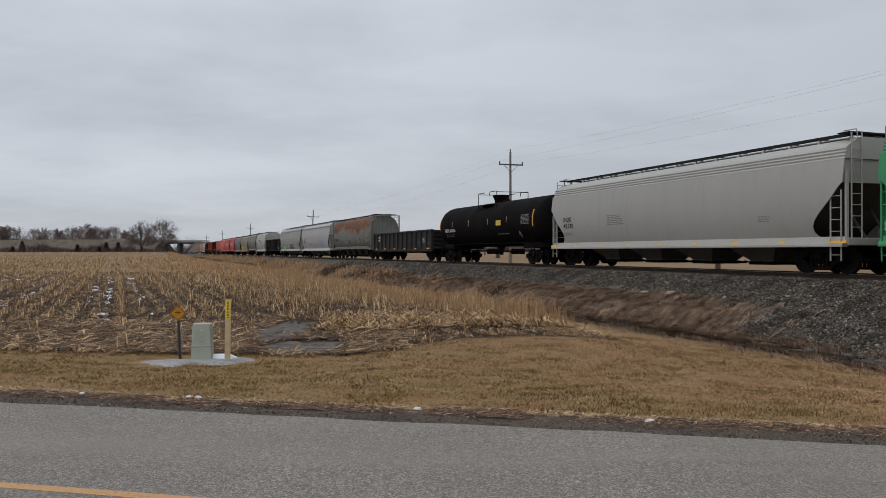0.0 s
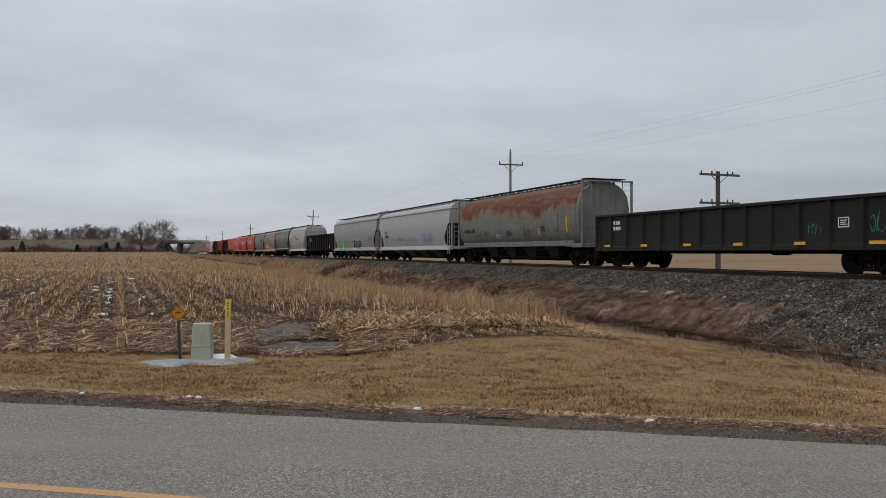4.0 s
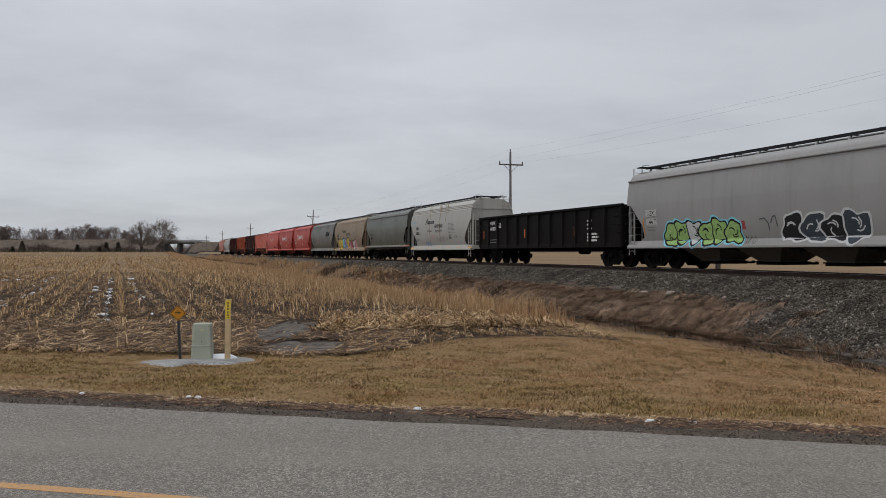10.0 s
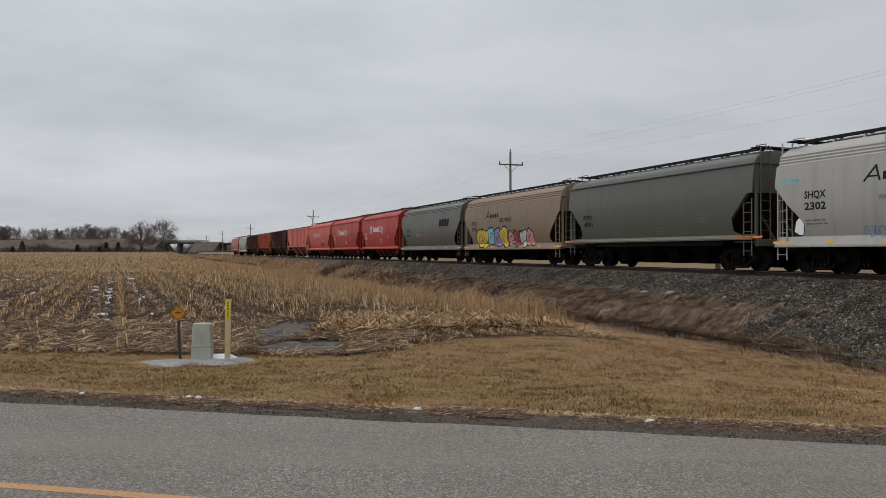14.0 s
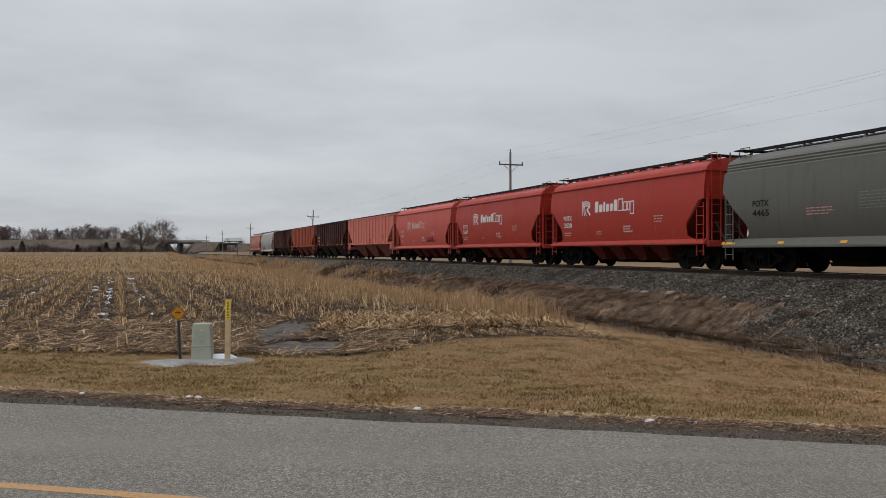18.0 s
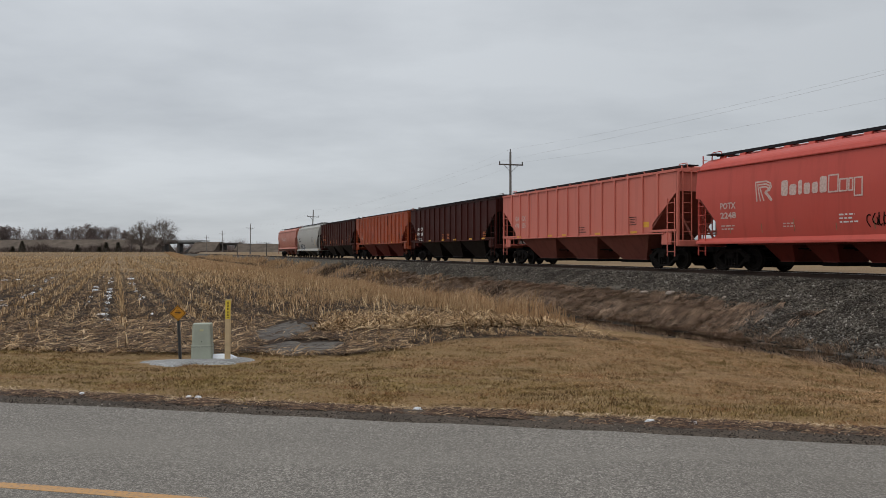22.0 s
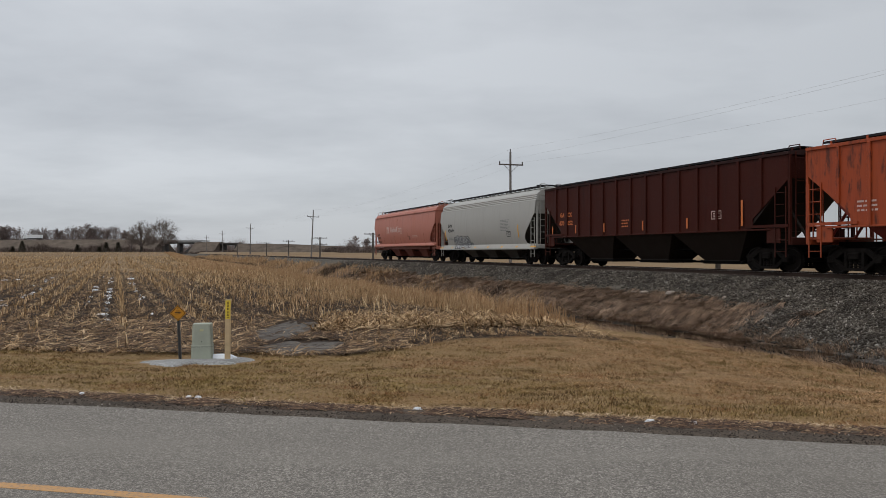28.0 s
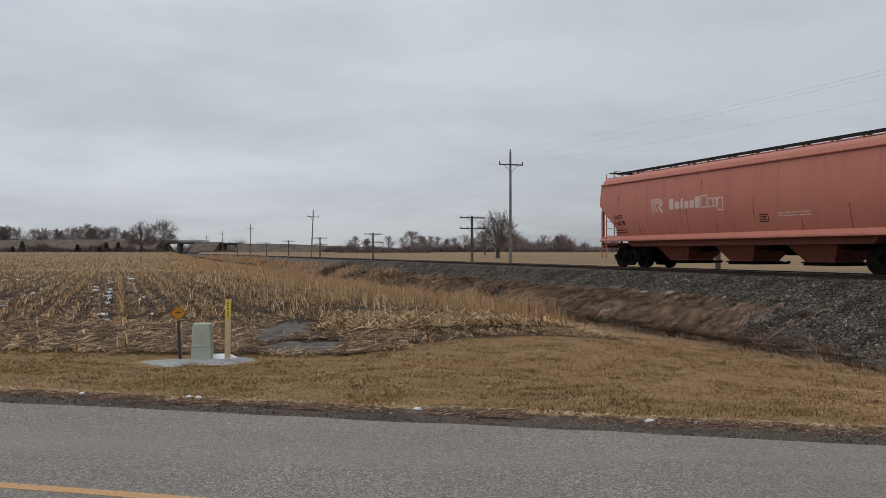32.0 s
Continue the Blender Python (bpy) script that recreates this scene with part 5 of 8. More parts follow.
    sd.bars("data_panel", -h + 6.2, 1.95, 1.4, 3, M_LETTER_G, 0.04, 0.1, 18)
    sd.scrawl(-h + 12.6, -h + 15.2, 1.30, 2.38, M_BLUEPAINT, 19, 0.045)
    sd.scrawl(-h + 12.4, -h + 15.3, 1.40, 2.30, M_CYANPAINT, 119, 0.022)
    car, h, sd = hopper_car("covered_hopper", -114.8, -133.6, (P_WHITE3, P_WHITE3, P_WHITE3), "white covered hopper car with green and black bubble graffiti", bays=4, brackets=14, corr=False, z_cut=2.9, style="hex", depth=1.15, eave=3.98, band=4.16, crown=4.5, chute_mat=P_CHUTE)
    for t, z, w in (("AEX", 2.36, 0.52), ("14417", 1.98, 0.66)):
        patch = sd.rect("paint_patch", -h + 1.45, -h + 2.25, z - 0.05, z + 0.25, M_PATCH, "pale repainted patch")
        sd.text("reporting_mark", t, -h + 1.55, z, 0.19, M_LETTER_K, w)
    sd.rect("reflector_strip", -h + 1.22, -h + 1.29, 1.5, 2.2, M_DULLAMB)
    for i, (x, z) in enumerate(((2.75, 1.25), (7.25, 1.45), (7.45, 1.75))):
        g = Geo()
        sd.blob(g, -h + x, z, 0.16, 0.16, 310 + i, 0.001)
        part("graffiti_spot", g, M_REDPAINT if i else M_BLUEPAINT, car)
    sd.bars("small_stencil", -h + 1.5, 1.8, 0.8, 2, M_LETTER_G, 0.05, 0.12, 21)
    sd.bubble_tag(-h + 2.8, -h + 7.3, 1.02, 1.98, [M_LIME, M_LIME, M_WHITEPAINT, M_LIME], M_LETTER_K, 22, M_CYANPAINT)
    sd.scrawl(-h + 8.2, -h + 9.3, 1.1, 2.15, M_GREYPAINT, 23, 0.045)
    sd.scrawl(-h + 7.5, -h + 8.1, 1.0, 1.35, M_GREYPAINT, 123, 0.02)
    sd.bubble_tag(-h + 9.5, -h + 12.9, 1.02, 2.05, [M_LETTER_K, M_NAVY], M_WHITEPAINT, 24)
    sd.scrawl(-h + 15.7, -h + 16.9, 1.80, 2.35, M_REDPAINT, 26, 0.05)
    for x in (14.6, 16.95):
        sd.rect("paint_stripe", -h + x, -h + x + 0.1, 1.75, 2.6 if x > 16 else 2.05, M_PINKPAINT)
    # high black gondola
    car, h, sd = gondola("gondola", -134.2, -151.1, P_GOND2, "black high-sided gondola car with white numbers", 1.12, 3.05, 13)
    marks(sd, -h + 1.62, 2.50, ["WRWK", "4163"], M_LETTER_W, 0.20)
    sd.frame_mark("stencil_box", -h + 3.0, -h + 3.28, 2.3, 2.55, M_LETTER_W)
    sd.bars("small_stencil", -h + 1.62, 1.5, 1.1, 2, M_LETTER_G, 0.06, 0.16, 26)
    for x in (0.55, 4.1, 6.6, 9.8, 12.4):
        sd.rect("reflector_strip", -h + x, -h + x + 0.12, 1.6, 2.1, M_ORANGE, up=0.01)
    sd.bars("data_panel", h - 3.2, 2.3, 0.5, 3, M_LETTER_W, 0.08, 0.2, 27)
    sd.bars("data_panel", h - 3.2, 1.6, 1.3, 3, M_LETTER_W, 0.10, 0.16, 28)
    g = Geo()
    rng = random.Random(4)
    for i in range(40):
        x = rng.uniform(-h + 0.5, h - 0.5)
        g.box(x - 0.15, x + rng.uniform(0.1, 0.4), rng.uniform(-1.3, -0.4), rng.uniform(-0.2, 1.2), 2.5, 3.0 + rng.uniform(-0.1, 0.16))
    part("scrap_load", g, M_TRUCK, car, "heap of dark scrap just over the rim")

    def slogan_car(f, r, paint, num, extra, lab):
        car, h, sd = hopper_car("covered_hopper", f, r, (paint, paint, paint), lab, bays=2, brackets=11, z_side=1.22, slope=P_PALESLOPE if extra == 0 else P_SLOPE)
        marks(sd, -h + 1.35, 2.55, ["SHQX", num], M_LETTER_K, 0.22)
        # a company's wordmark, drawn as a plain wedge and bars
        g = Geo()
        sd.stroke(g, [(-h + 3.7, 2.95), (-h + 4.1, 3.4), (-h + 4.25, 2.95)], 0.07)
        sd.stroke(g, [(-h + 3.85, 3.08), (-h + 4.2, 3.08)], 0.05)
        for i in range(5):
            sd.quad(g, -h + 4.36 + i * 0.27, -h + 4.55 + i * 0.27, 2.95, 3.2)
        part("company_mark", g, M_LETTER_K, car, "dark serif wordmark drawn plain")
        sd.text("slogan", "GROWING", -h + 5.85, 2.62, 0.27, M_LETTER_K, 1.75)
        sd.text("slogan", "together", -h + 5.95, 2.32, 0.20, M_LETTER_G, 1.65)
        sd.text("slogan", "Wholesale", -h + 4.2, 2.35, 0.14, M_LETTER_G, 1.0)
        sd.bars("data_panel", -h + 8.8, 2.85, 1.5, 8, M_LETTER_G, 0.035, 0.095, 31)
        sd.frame_mark("stencil_box", -h + 8.9, -h + 9.35, 1.75, 2.02, M_LETTER_K)
        sd.bars("small_stencil", -h + 10.0, 1.95, 0.6, 3, M_LETTER_G, 0.035, 0.08, 32)
        sd.bars("small_stencil", -h + 1.35, 1.78, 1.0, 2, M_LETTER_G, 0.05, 0.12, 33)
        sd.bars("red_stencil", -h + 5.0, 2.05, 0.9, 4, M_PINKPAINT, 0.03, 0.08, 34)
        amber_strips(sd, h, 1.03, 7)
        if extra == 0:
            sd.scrawl(-h + 6.2, -h + 8.6, 1.55, 1.95, M_LETTER_G, 35, 0.016)
            sd.scrawl(-h + 3.6, -h + 4.8, 1.18, 1.6, M_BLUEPAINT, 36, 0.025)
            sd.scrawl(-h + 0.25, -h + 1.2, 3.05, 3.3, M_CYANPAINT, 37, 0.03)
            # rust run down from the roof seams
            for k, x in enumerate((-h + 4.7, -h + 6.95, -h + 8.2)):
                sd.rect("rust_streak", x, x + 0.06, 1.5 if k < 2 else 3.1, 3.74, M_RUSTRUN)
                sd.streaks("rust_stain", x - 0.55, x + 0.50, 3.45, 4.36, 15, M_RUSTSTAIN, 60 + k)
        else:
            sd.bubble_tag(-h + 2.2, -h + 6.9, 1.02, 2.30, [M_YELPAINT, M_YELPAINT, M_CYANPAINT, M_VIOPAINT, M_YELPAINT], M_LETTER_K, 38)
            sd.bubble_tag(-h + 7.1, -h + 10.4, 1.10, 2.05, [M_PINKPAINT, M_REDPAINT, M_WHITEPAINT], M_LETTER_K, 39)

    slogan_car(-152.5, -165.6, P_CREAM, "2302", 0, "soiled white covered hopper car with dark slogan letters and rust streaks")
    car, h, sd = hopper_car("covered_hopper", -166.7, -180.1, (P_DGREY, P_DGREY, P_DGREY), "dark grey covered hopper car with six-sided end openings", style="hex", corr=False, bays=4, brackets=12, eave=4.02, band=4.2, crown=4.54, top=4.72, z_side=1.35, z_sill=1.22, depth=1.15, z_cut=2.95, truck_in=1.4)
    marks(sd, -h + 1.5, 2.35, ["POTX", "4091"], M_LETTER_K, 0.2)
    for x in (4.2, 7.4, 10.4):
        sd.bars("small_stencil", -h + x, 1.75 if x < 10 else 2.2, 0.7, 3, M_LETTER_G, 0.05, 0.12, int(x * 3))
    # cream line for the light caught on the sill ledge, laid on as colour
    sd.rect("cream_stripe", -h + 1.0, h - 1.0, 1.25, 1.34, M_CREAM)
    amber_strips(sd, h, 1.245, 2, 0.9, M_ORANGE)
    slogan_car(-181.1, -194.7, P_TAN, "3750", 1, "dirty tan covered hopper car with yellow and blue bubble graffiti")
    car, h, sd = hopper_car("covered_hopper", -195.6, -209.4, (P_GREY, P_GREY, P_GREY), "grey covered hopper car with a black block wordmark", bays=2, brackets=11)
    marks(sd, -h + 1.6, 2.4, ["POTX", "4465"], M_LETTER_K, 0.2)
    g = Geo()
    for i in range(4):
        sd.quad(g, h - 4.35 + i * 0.54, h - 3.87 + i * 0.54, 2.70, 3.24, 0, 0.14)
    part("company_mark", g, M_LETTER_K, car, "black slanted block wordmark drawn plain")
    sd.bars("data_panel", -h + 6.2, 2.6, 1.4, 6, M_LETTER_G, 0.035, 0.1, 41)
    sd.bars("red_stencil", -h + 4.1, 2.2, 1.2, 3, M_PINKPAINT, 0.035, 0.1, 42)
    amber_strips(sd, h, 1.03, 6)

    def company_sign(sd, car, x, z, k, mat):
        """The owner's emblem and wordmark, drawn as plain strokes and bars."""
        g = Geo()
        for i in range(3):
            sd.stroke(g, [(x + 0.12 + 0.17 * i, z - 0.30 * k), (x + 0.03 + 0.11 * i, z + (0.29 - 0.085 * i) * k), (x + 0.55, z + (0.29 - 0.085 * i) * k), (x + 0.76 - 0.05 * i, z + (0.22 - 0.07 * i) * k), (x + 0.81 - 0.08 * i, z + (0.10 - 0.03 * i) * k), (x + 0.72 - 0.06 * i, z), (x + 0.56, z - 0.03 * k)], 0.055)
        sd.stroke(g, [(x + 0.53, z - 0.04 * k), (x + 0.82, z - 0.29 * k)], 0.11)
        part("company_emblem", g, mat, car, "white striped emblem")
        xs = x + 1.28
        for w, a, b, solid in ((0.30, 0, 1.0, 1), (0.31, 0, 0.70, 1), (0.17, 0, 0.92, 1), (0.27, 0, 0.70, 1), (0.25, 0, 0.70, 1), (0.29, 0, 1.0, 1), (0.37, 0, 1.0, 0), (0.28, 0, 0.70, 0), (0.14, 0, 0.70, 0), (0.28, -0.34, 0.70, 0)):
            z0, z1 = z - 0.21 * k + a * 0.46 * k, z - 0.21 * k + b * 0.46 * k
            g, c = Geo(), 0.05
            if solid:
                sd.sheet(g, [(xs + c, z0), (xs + w - c, z0), (xs + w, z0 + c), (xs + w, z1 - c), (xs + w - c, z1), (xs + c, z1), (xs, z1 - c), (xs, z0 + c)])
            else:
                sd.stroke(g, [(xs, z0), (xs, z1), (xs + w, z1), (xs + w, z0), (xs, z0)], 0.05)
            part("wordmark_bar", g, mat, car)
            xs += w + (0.075 if solid else 0.07)

    for f, r, num in ((-210.5, -223.2, "2520"), (-224.5, -237.5, "2637"), (-238.6, -252.1, "2248")):
        car, h, sd = hopper_car("covered_hopper", f, r, (P_RED2,) * 3 if num == "2248" else (P_RED,) * 3, "bright red covered hopper car with white emblem and letters", style="hex", corr=False, bays=4, brackets=12, eave=4.02, band=4.2, crown=4.56, top=4.74, z_side=1.23, z_sill=1.08, depth=1.15, z_cut=2.9, truck_in=1.4, tuck=0.07, chute_mat=P_REDGRIMESHADE, bracket_w=0.15)
        marks(sd, -h + 1.45, 2.40, ["POTX", num], M_LETTER_F if num == "2248" else M_LETTER_W, 0.21)
        sd.bars("small_stencil", -h + 1.45, 1.72, 0.9, 2, M_LETTER_F, 0.05, 0.12, 44)
        company_sign(sd, car, -h + 3.3, 2.95, 1.18, M_LETTER_F if num == "2248" else M_LETTER_W)
        sd.bars("data_panel", -h + 7.0, 1.92, 0.75, 3, M_LETTER_W, 0.05, 0.12, 45)
        sd.bars("data_panel", -h + 9.4, 2.30, 0.75, 3, M_LETTER_F, 0.05, 0.12, 46)
        sd.bars("small_stencil", -h + 4.6, 1.72, 0.6, 2, M_LETTER_F, 0.04, 0.1, 47)
        for i in range(7):
            x = -h + 1.9 + (2 * h - 3.8) * i / 6 + 0.2 * math.sin(3 * i)
            sd.rect("scrape", x, x + 0.035, 1.45, 1.68 + 0.1 * (i % 3), M_RUSTRUN)
        if num == "2248":
            sd.scrawl(-h + 8.0, -h + 10.2, 1.5, 1.95, M_BLACK, 48, 0.04)

    car, h, sd = rib_car("covered_hopper", -253.5, -270.8, (P_SALMON, P_SALMON, P_SALMON), "faded salmon-red ribbed covered hopper car with sloping end frames", P_SALGRIMESHADE)
    for x, z, t in ((1.75, 2.62, "GA"), (2.62, 2.62, "CX"), (1.72, 2.20, "470"), (2.60, 2.20, "155")):
        sd.text("reporting_mark", t, -h + x, z, 0.27, M_LETTER_F, 0.52)
    sd.bars("small_stencil", -h + 9.2, 1.98, 0.8, 3, M_LETTER_K, 0.05, 0.12, 51)
    sd.frame_mark("stencil_box", h - 3.55, h - 2.95, 2.0, 2.35, M_LETTER_K)
    sd.rect("amber_patch", h - 2.55, h - 1.95, 1.85, 2.1, M_AMBER)
    for x in (2.1, 6.0, 7.6, 10.9, 14.0):
        sd.rect("amber_patch", -h + x, -h + x + 0.5, 1.60, 1.70, M_AMBER, up=0.062)
    car, h, sd = rib_car("covered_hopper", -272.0, -289.3, (P_BROWN, P_BROWN, M_RIBROOF), "dark brown ribbed covered hopper car with white letters", P_GRIMESHADE)
    for x, t in ((1.72, "GA"), (2.52, "CX")):
        sd.text("reporting_mark", t, -h + x, 2.50, 0.25, M_LETTER_W, 0.52)
    for x, t in ((1.62, "470"), (2.52, "268")):
        sd.text("reporting_mark", t, -h + x, 2.10, 0.24, M_LETTER_W, 0.55)
    sd.bars("small_stencil", -h + 1.7, 1.80, 1.2, 2, M_LETTER_W, 0.05, 0.13, 52)
    for x, z in ((1.0, 1.85), (7.6, 1.8), (8.6, 1.8), (15.3, 1.8)):
        sd.bars("orange_stencil", -h + x, z + 0.25, 0.55, 4, M_ORANGE, 0.05, 0.11, int(x * 7))
    for x in (4.6, 7.6, 10.0, 13.0, 15.2):
        sd.rect("amber_patch", -h + x, -h + x + 0.55, 1.60, 1.70, M_AMBER, up=0.062)
    car, h, sd = rib_car("covered_hopper", -290.3, -308.2, (P_ORANGE, P_ORANGE, P_ORANGE), "weathered orange ribbed covered hopper car streaked with rust", P_REDGRIMESHADE)
    sd.frame_mark("stencil_box", h - 2.75, h - 2.2, 1.95, 2.3, M_LETTER_K)
    sd.bars("orange_stencil", -h + 2.0, 2.3, 0.8, 3, M_LETTER_F, 0.06, 0.14, 53)
    for x in (4.6, 9.0, 13.0):
        sd.rect("amber_patch", -h + x, -h + x + 0.5, 1.60, 1.70, M_AMBER, up=0.062)
    car, h, sd = rib_car("covered_hopper", -309.0, -326.9, (P_BROWN2, P_BROWN2, M_RIBROOF), "oxide-brown ribbed covered hopper car with orange letters", P_GRIMESHADE)
    for x, t in ((1.72, "GA"), (2.52, "CX")):
        sd.text("reporting_mark", t, -h + x, 2.62, 0.22, M_ORANGE, 0.45)
    for x, t in ((1.62, "470"), (2.52, "052")):
        sd.text("reporting_mark", t, -h + x, 2.18, 0.22, M_ORANGE, 0.52)
    for x in (0.9, 3.4, 6.1, 9.3, 12.4, 15.6):
        sd.rect("orange_stripe", -h + x, -h + x + 0.1, 1.72, 2.15 if x < 15 else 2.7, M_ORANGE, up=0.05)
    sd.bars("orange_stencil", -h + 7.6, 2.2, 0.6, 3, M_ORANGE, 0.06, 0.14, 54)
    sd.frame_mark("stencil_box", h - 4.0, h - 3.45, 2.05, 2.35, M_LETTER_F)
    # pale grey round-cut hopper
    car, h, sd = hopper_car("covered_hopper", -328.0, -343.5, (P_WHITE, P_WHITE, P_WHITE), "pale grey covered hopper car with black bubble graffiti on its sill", bays=3, brackets=12, depth=1.35, chute_mat=P_CHUTE)
    marks(sd, -h + 1.7, 2.55, ["SHPX", "454694"], M_LETTER_K, 0.2)
    sd.bars("small_stencil", -h + 1.75, 1.75, 0.9, 2, M_LETTER_G, 0.05, 0.12, 55)
    sd.bubble_tag(-h + 2.9, -h + 5.6, 1.12, 1.78, [M_GREYPAINT], M_WHITEPAINT, 56, M_LETTER_K, "black and white bubble spray paint")
    sd.scrawl(-h + 5.7, -h + 6.3, 1.2, 1.45, M_GREYPAINT, 57, 0.03)
    sd.bars("data_panel", h - 4.6, 2.72, 1.4, 8, M_LETTER_G, 0.035, 0.09, 58)
    sd.frame_mark("stencil_box", h - 3.75, h - 3.2, 1.72, 2.02, M_LETTER_K)
    sd.rect("amber_streak", h - 2.2, h - 2.07, 1.6, 2.4, M_AMBER)
    sd.rect("amber_streak", -h + 1.05, -h + 1.2, 1.6, 2.35, M_AMBER)
    amber_strips(sd, h, 1.02, 8)
    # last car
    car, h, sd = hopper_car("covered_hopper", -344.8, -362.1, (P_PINK, P_PINK, P_PINK), "faded pinkish-red covered hopper car with worn white letters", corr=False, bays=3, brackets=14, depth=1.3, z_side=1.45, z_sill=1.28, eave=4.0, band=4.2, crown=4.48, top=4.66, chute_mat=P_SALGRIMESHADE)
    marks(sd, -h + 1.25, 2.3, ["GACX", "14078"], M_LETTER_K, 0.17)
    company_sign(sd, car, -h + 4.2, 2.75, 1.0, M_LETTER_F)
    sd.frame_mark("stencil_box", -h + 10.7, -h + 11.1, 1.85, 2.1, M_LETTER_K)
    sd.bars("data_panel", -h + 11.6, 2.1, 1.7, 2, M_LETTER_F, 0.04, 0.1, 61)
    sd.bars("small_stencil", -h + 1.2, 1.75, 1.0, 2, M_LETTER_K, 0.05, 0.12, 62)
    for x, z0, z1 in ((6.6, 1.5, 2.9), (10.4, 2.0, 2.8), (3.2, 1.5, 2.1), (5.4, 1.5, 2.0), (8.3, 1.5, 2.0), (7.5, 3.1, 3.7), (12.6, 1.5, 1.9), (1.6, 2.9, 3.4), (14.6, 1.5, 2.3)):
        sd.rect("scrape", -h + x, -h + x + 0.03, z0, z1, M_SCRAPE)
    sd.streaks("rust_stain", -h + 0.4, h - 0.4, 3.85, 4.18, 34, M_RUSTRUN, 91)


M_RIBROOF = plain("dark_oxide_roof", (0.028, 0.012, 0.011), 0.85, 0.0, 0.25, 6.0, 0.15)
M_RUSTSTAIN = plain("pale_orange_rust_stain", (0.35, 0.265, 0.17), 0.9, 0, 0.35, 5)
M_PATCH = plain("pale_grey_patch_paint", (0.36, 0.35, 0.335), 0.7, 0, 0.15, 9)
M_SCRAPE = plain("dark_rust_scrape", (0.115, 0.045, 0.028), 0.85, 0, 0.4, 8)
M_RUSTRUN = plain("thin_rust_run", (0.24, 0.15, 0.085), 0.85, 0, 0.4, 8)
build_train()

# ---- plant cover ----
def lawn_material():
    """Dead verge grass: olive towards the road, patched with red-brown and straw tufts."""
    n = Nodes("dead_lawn_blades")
    i = n.island()
    sx = n.t.nodes.new("ShaderNodeSeparateXYZ")
    n.link(n.t.nodes.new("ShaderNodeTexCoord").outputs["Object"], sx.inputs[0])
    dry = n.ramp(i, (0.0, (0.11, 0.057, 0.024)), (0.4, (0.275, 0.150, 0.067)), (0.75, (0.400, 0.238, 0.118)), (1.0, (0.60, 0.42, 0.25)))
    olive = n.ramp(i, (0.0, (0.078, 0.058, 0.015)), (0.5, (0.200, 0.145, 0.038)), (0.9, (0.33, 0.230, 0.083)), (1.0, (0.50, 0.37, 0.19)))
    far_right = n.math("ADD", n.math("MULTIPLY", sx.outputs[0], 0.040), n.math("MULTIPLY", sx.outputs[1], 0.020))
    green = n.math("SUBTRACT", n.math("ADD", n.noise(0.55, 5, 0.65, (0.5, 1, 1)), 0.34), far_right)
    col = n.mix(n.ramp(green, (0.42, 0.0), (0.62, 0.9)), dry, olive)
    col = n.mix(n.ramp(n.noise(1.3, 7, 0.75, (0.5, 1.1, 1)), (0.50, 0.0), (0.60, 0.85)), col, (0.205, 0.092, 0.038))
    col = n.mix(n.ramp(n.noise(1.1, 7, 0.78, (0.55, 1, 1)), (0.50, 0.0), (0.64, 0.8)), col, (0.42, 0.30, 0.185))
    col = n.mix(n.ramp(n.noise(3.2, 6, 0.75, (0.5, 1.2, 1)), (0.51, 0.0), (0.62, 0.8)), col, (0.072, 0.045, 0.020))
    return n.done(col, 0.8, spec=0.15)


M_LAWN = lawn_material()
M_STALK = blade_material("pale_corn_stubble", ((0.0, (0.075, 0.041, 0.020)), (0.35, (0.20, 0.118, 0.055)), (0.72, (0.40, 0.258, 0.130)), (1.0, (0.66, 0.49, 0.30))))
M_RESID = blade_material("wet_brown_corn_litter", ((0.0, (0.015, 0.009, 0.006)), (0.5, (0.062, 0.035, 0.019)), (0.80, (0.145, 0.086, 0.045)), (0.95, (0.32, 0.21, 0.115)), (1.0, (0.54, 0.40, 0.25))))
M_THATCH = blade_material("matted_road_edge_thatch", ((0.0, (0.024, 0.013, 0.009)), (0.5, (0.075, 0.042, 0.026)), (0.85, (0.17, 0.10, 0.058)), (1.0, (0.36, 0.25, 0.15))))
M_TUFT = blade_material("coarse_verge_tufts", ((0.0, (0.075, 0.042, 0.018)), (0.45, (0.19, 0.105, 0.046)), (0.8, (0.33, 0.21, 0.10)), (1.0, (0.52, 0.38, 0.22))), patch=((0.15, 0.115, 0.035), (0.085, 0.046, 0.020), (0.36, 0.24, 0.13)))
M_FRINGE = blade_material("pale_fringe_grass", ((0.0, (0.18, 0.12, 0.065)), (0.5, (0.38, 0.265, 0.155)), (1.0, (0.58, 0.45, 0.30))))
M_TALL = blade_material("tall_dead_grass", ((0.0, (0.20, 0.115, 0.055)), (0.5, (0.40, 0.26, 0.14)), (0.9, (0.58, 0.40, 0.225)), (1.0, (0.74, 0.58, 0.38))), patch=((0.42, 0.25, 0.13), (0.24, 0.145, 0.08), (0.56, 0.40, 0.23)))
M_BANKG = blade_material("matted_brown_bank_grass", ((0.0, (0.085, 0.055, 0.040)), (0.5, (0.31, 0.205, 0.138)), (0.9, (0.48, 0.335, 0.23)), (1.0, (0.60, 0.45, 0.31))), patch=((0.23, 0.145, 0.095), (0.10, 0.062, 0.042), (0.46, 0.325, 0.215)))
M_BRUSH = blade_material("dark_brush", ((0.0, (0.016, 0.012, 0.010)), (0.6, (0.05, 0.035, 0.026)), (1.0, (0.13, 0.088, 0.06))))


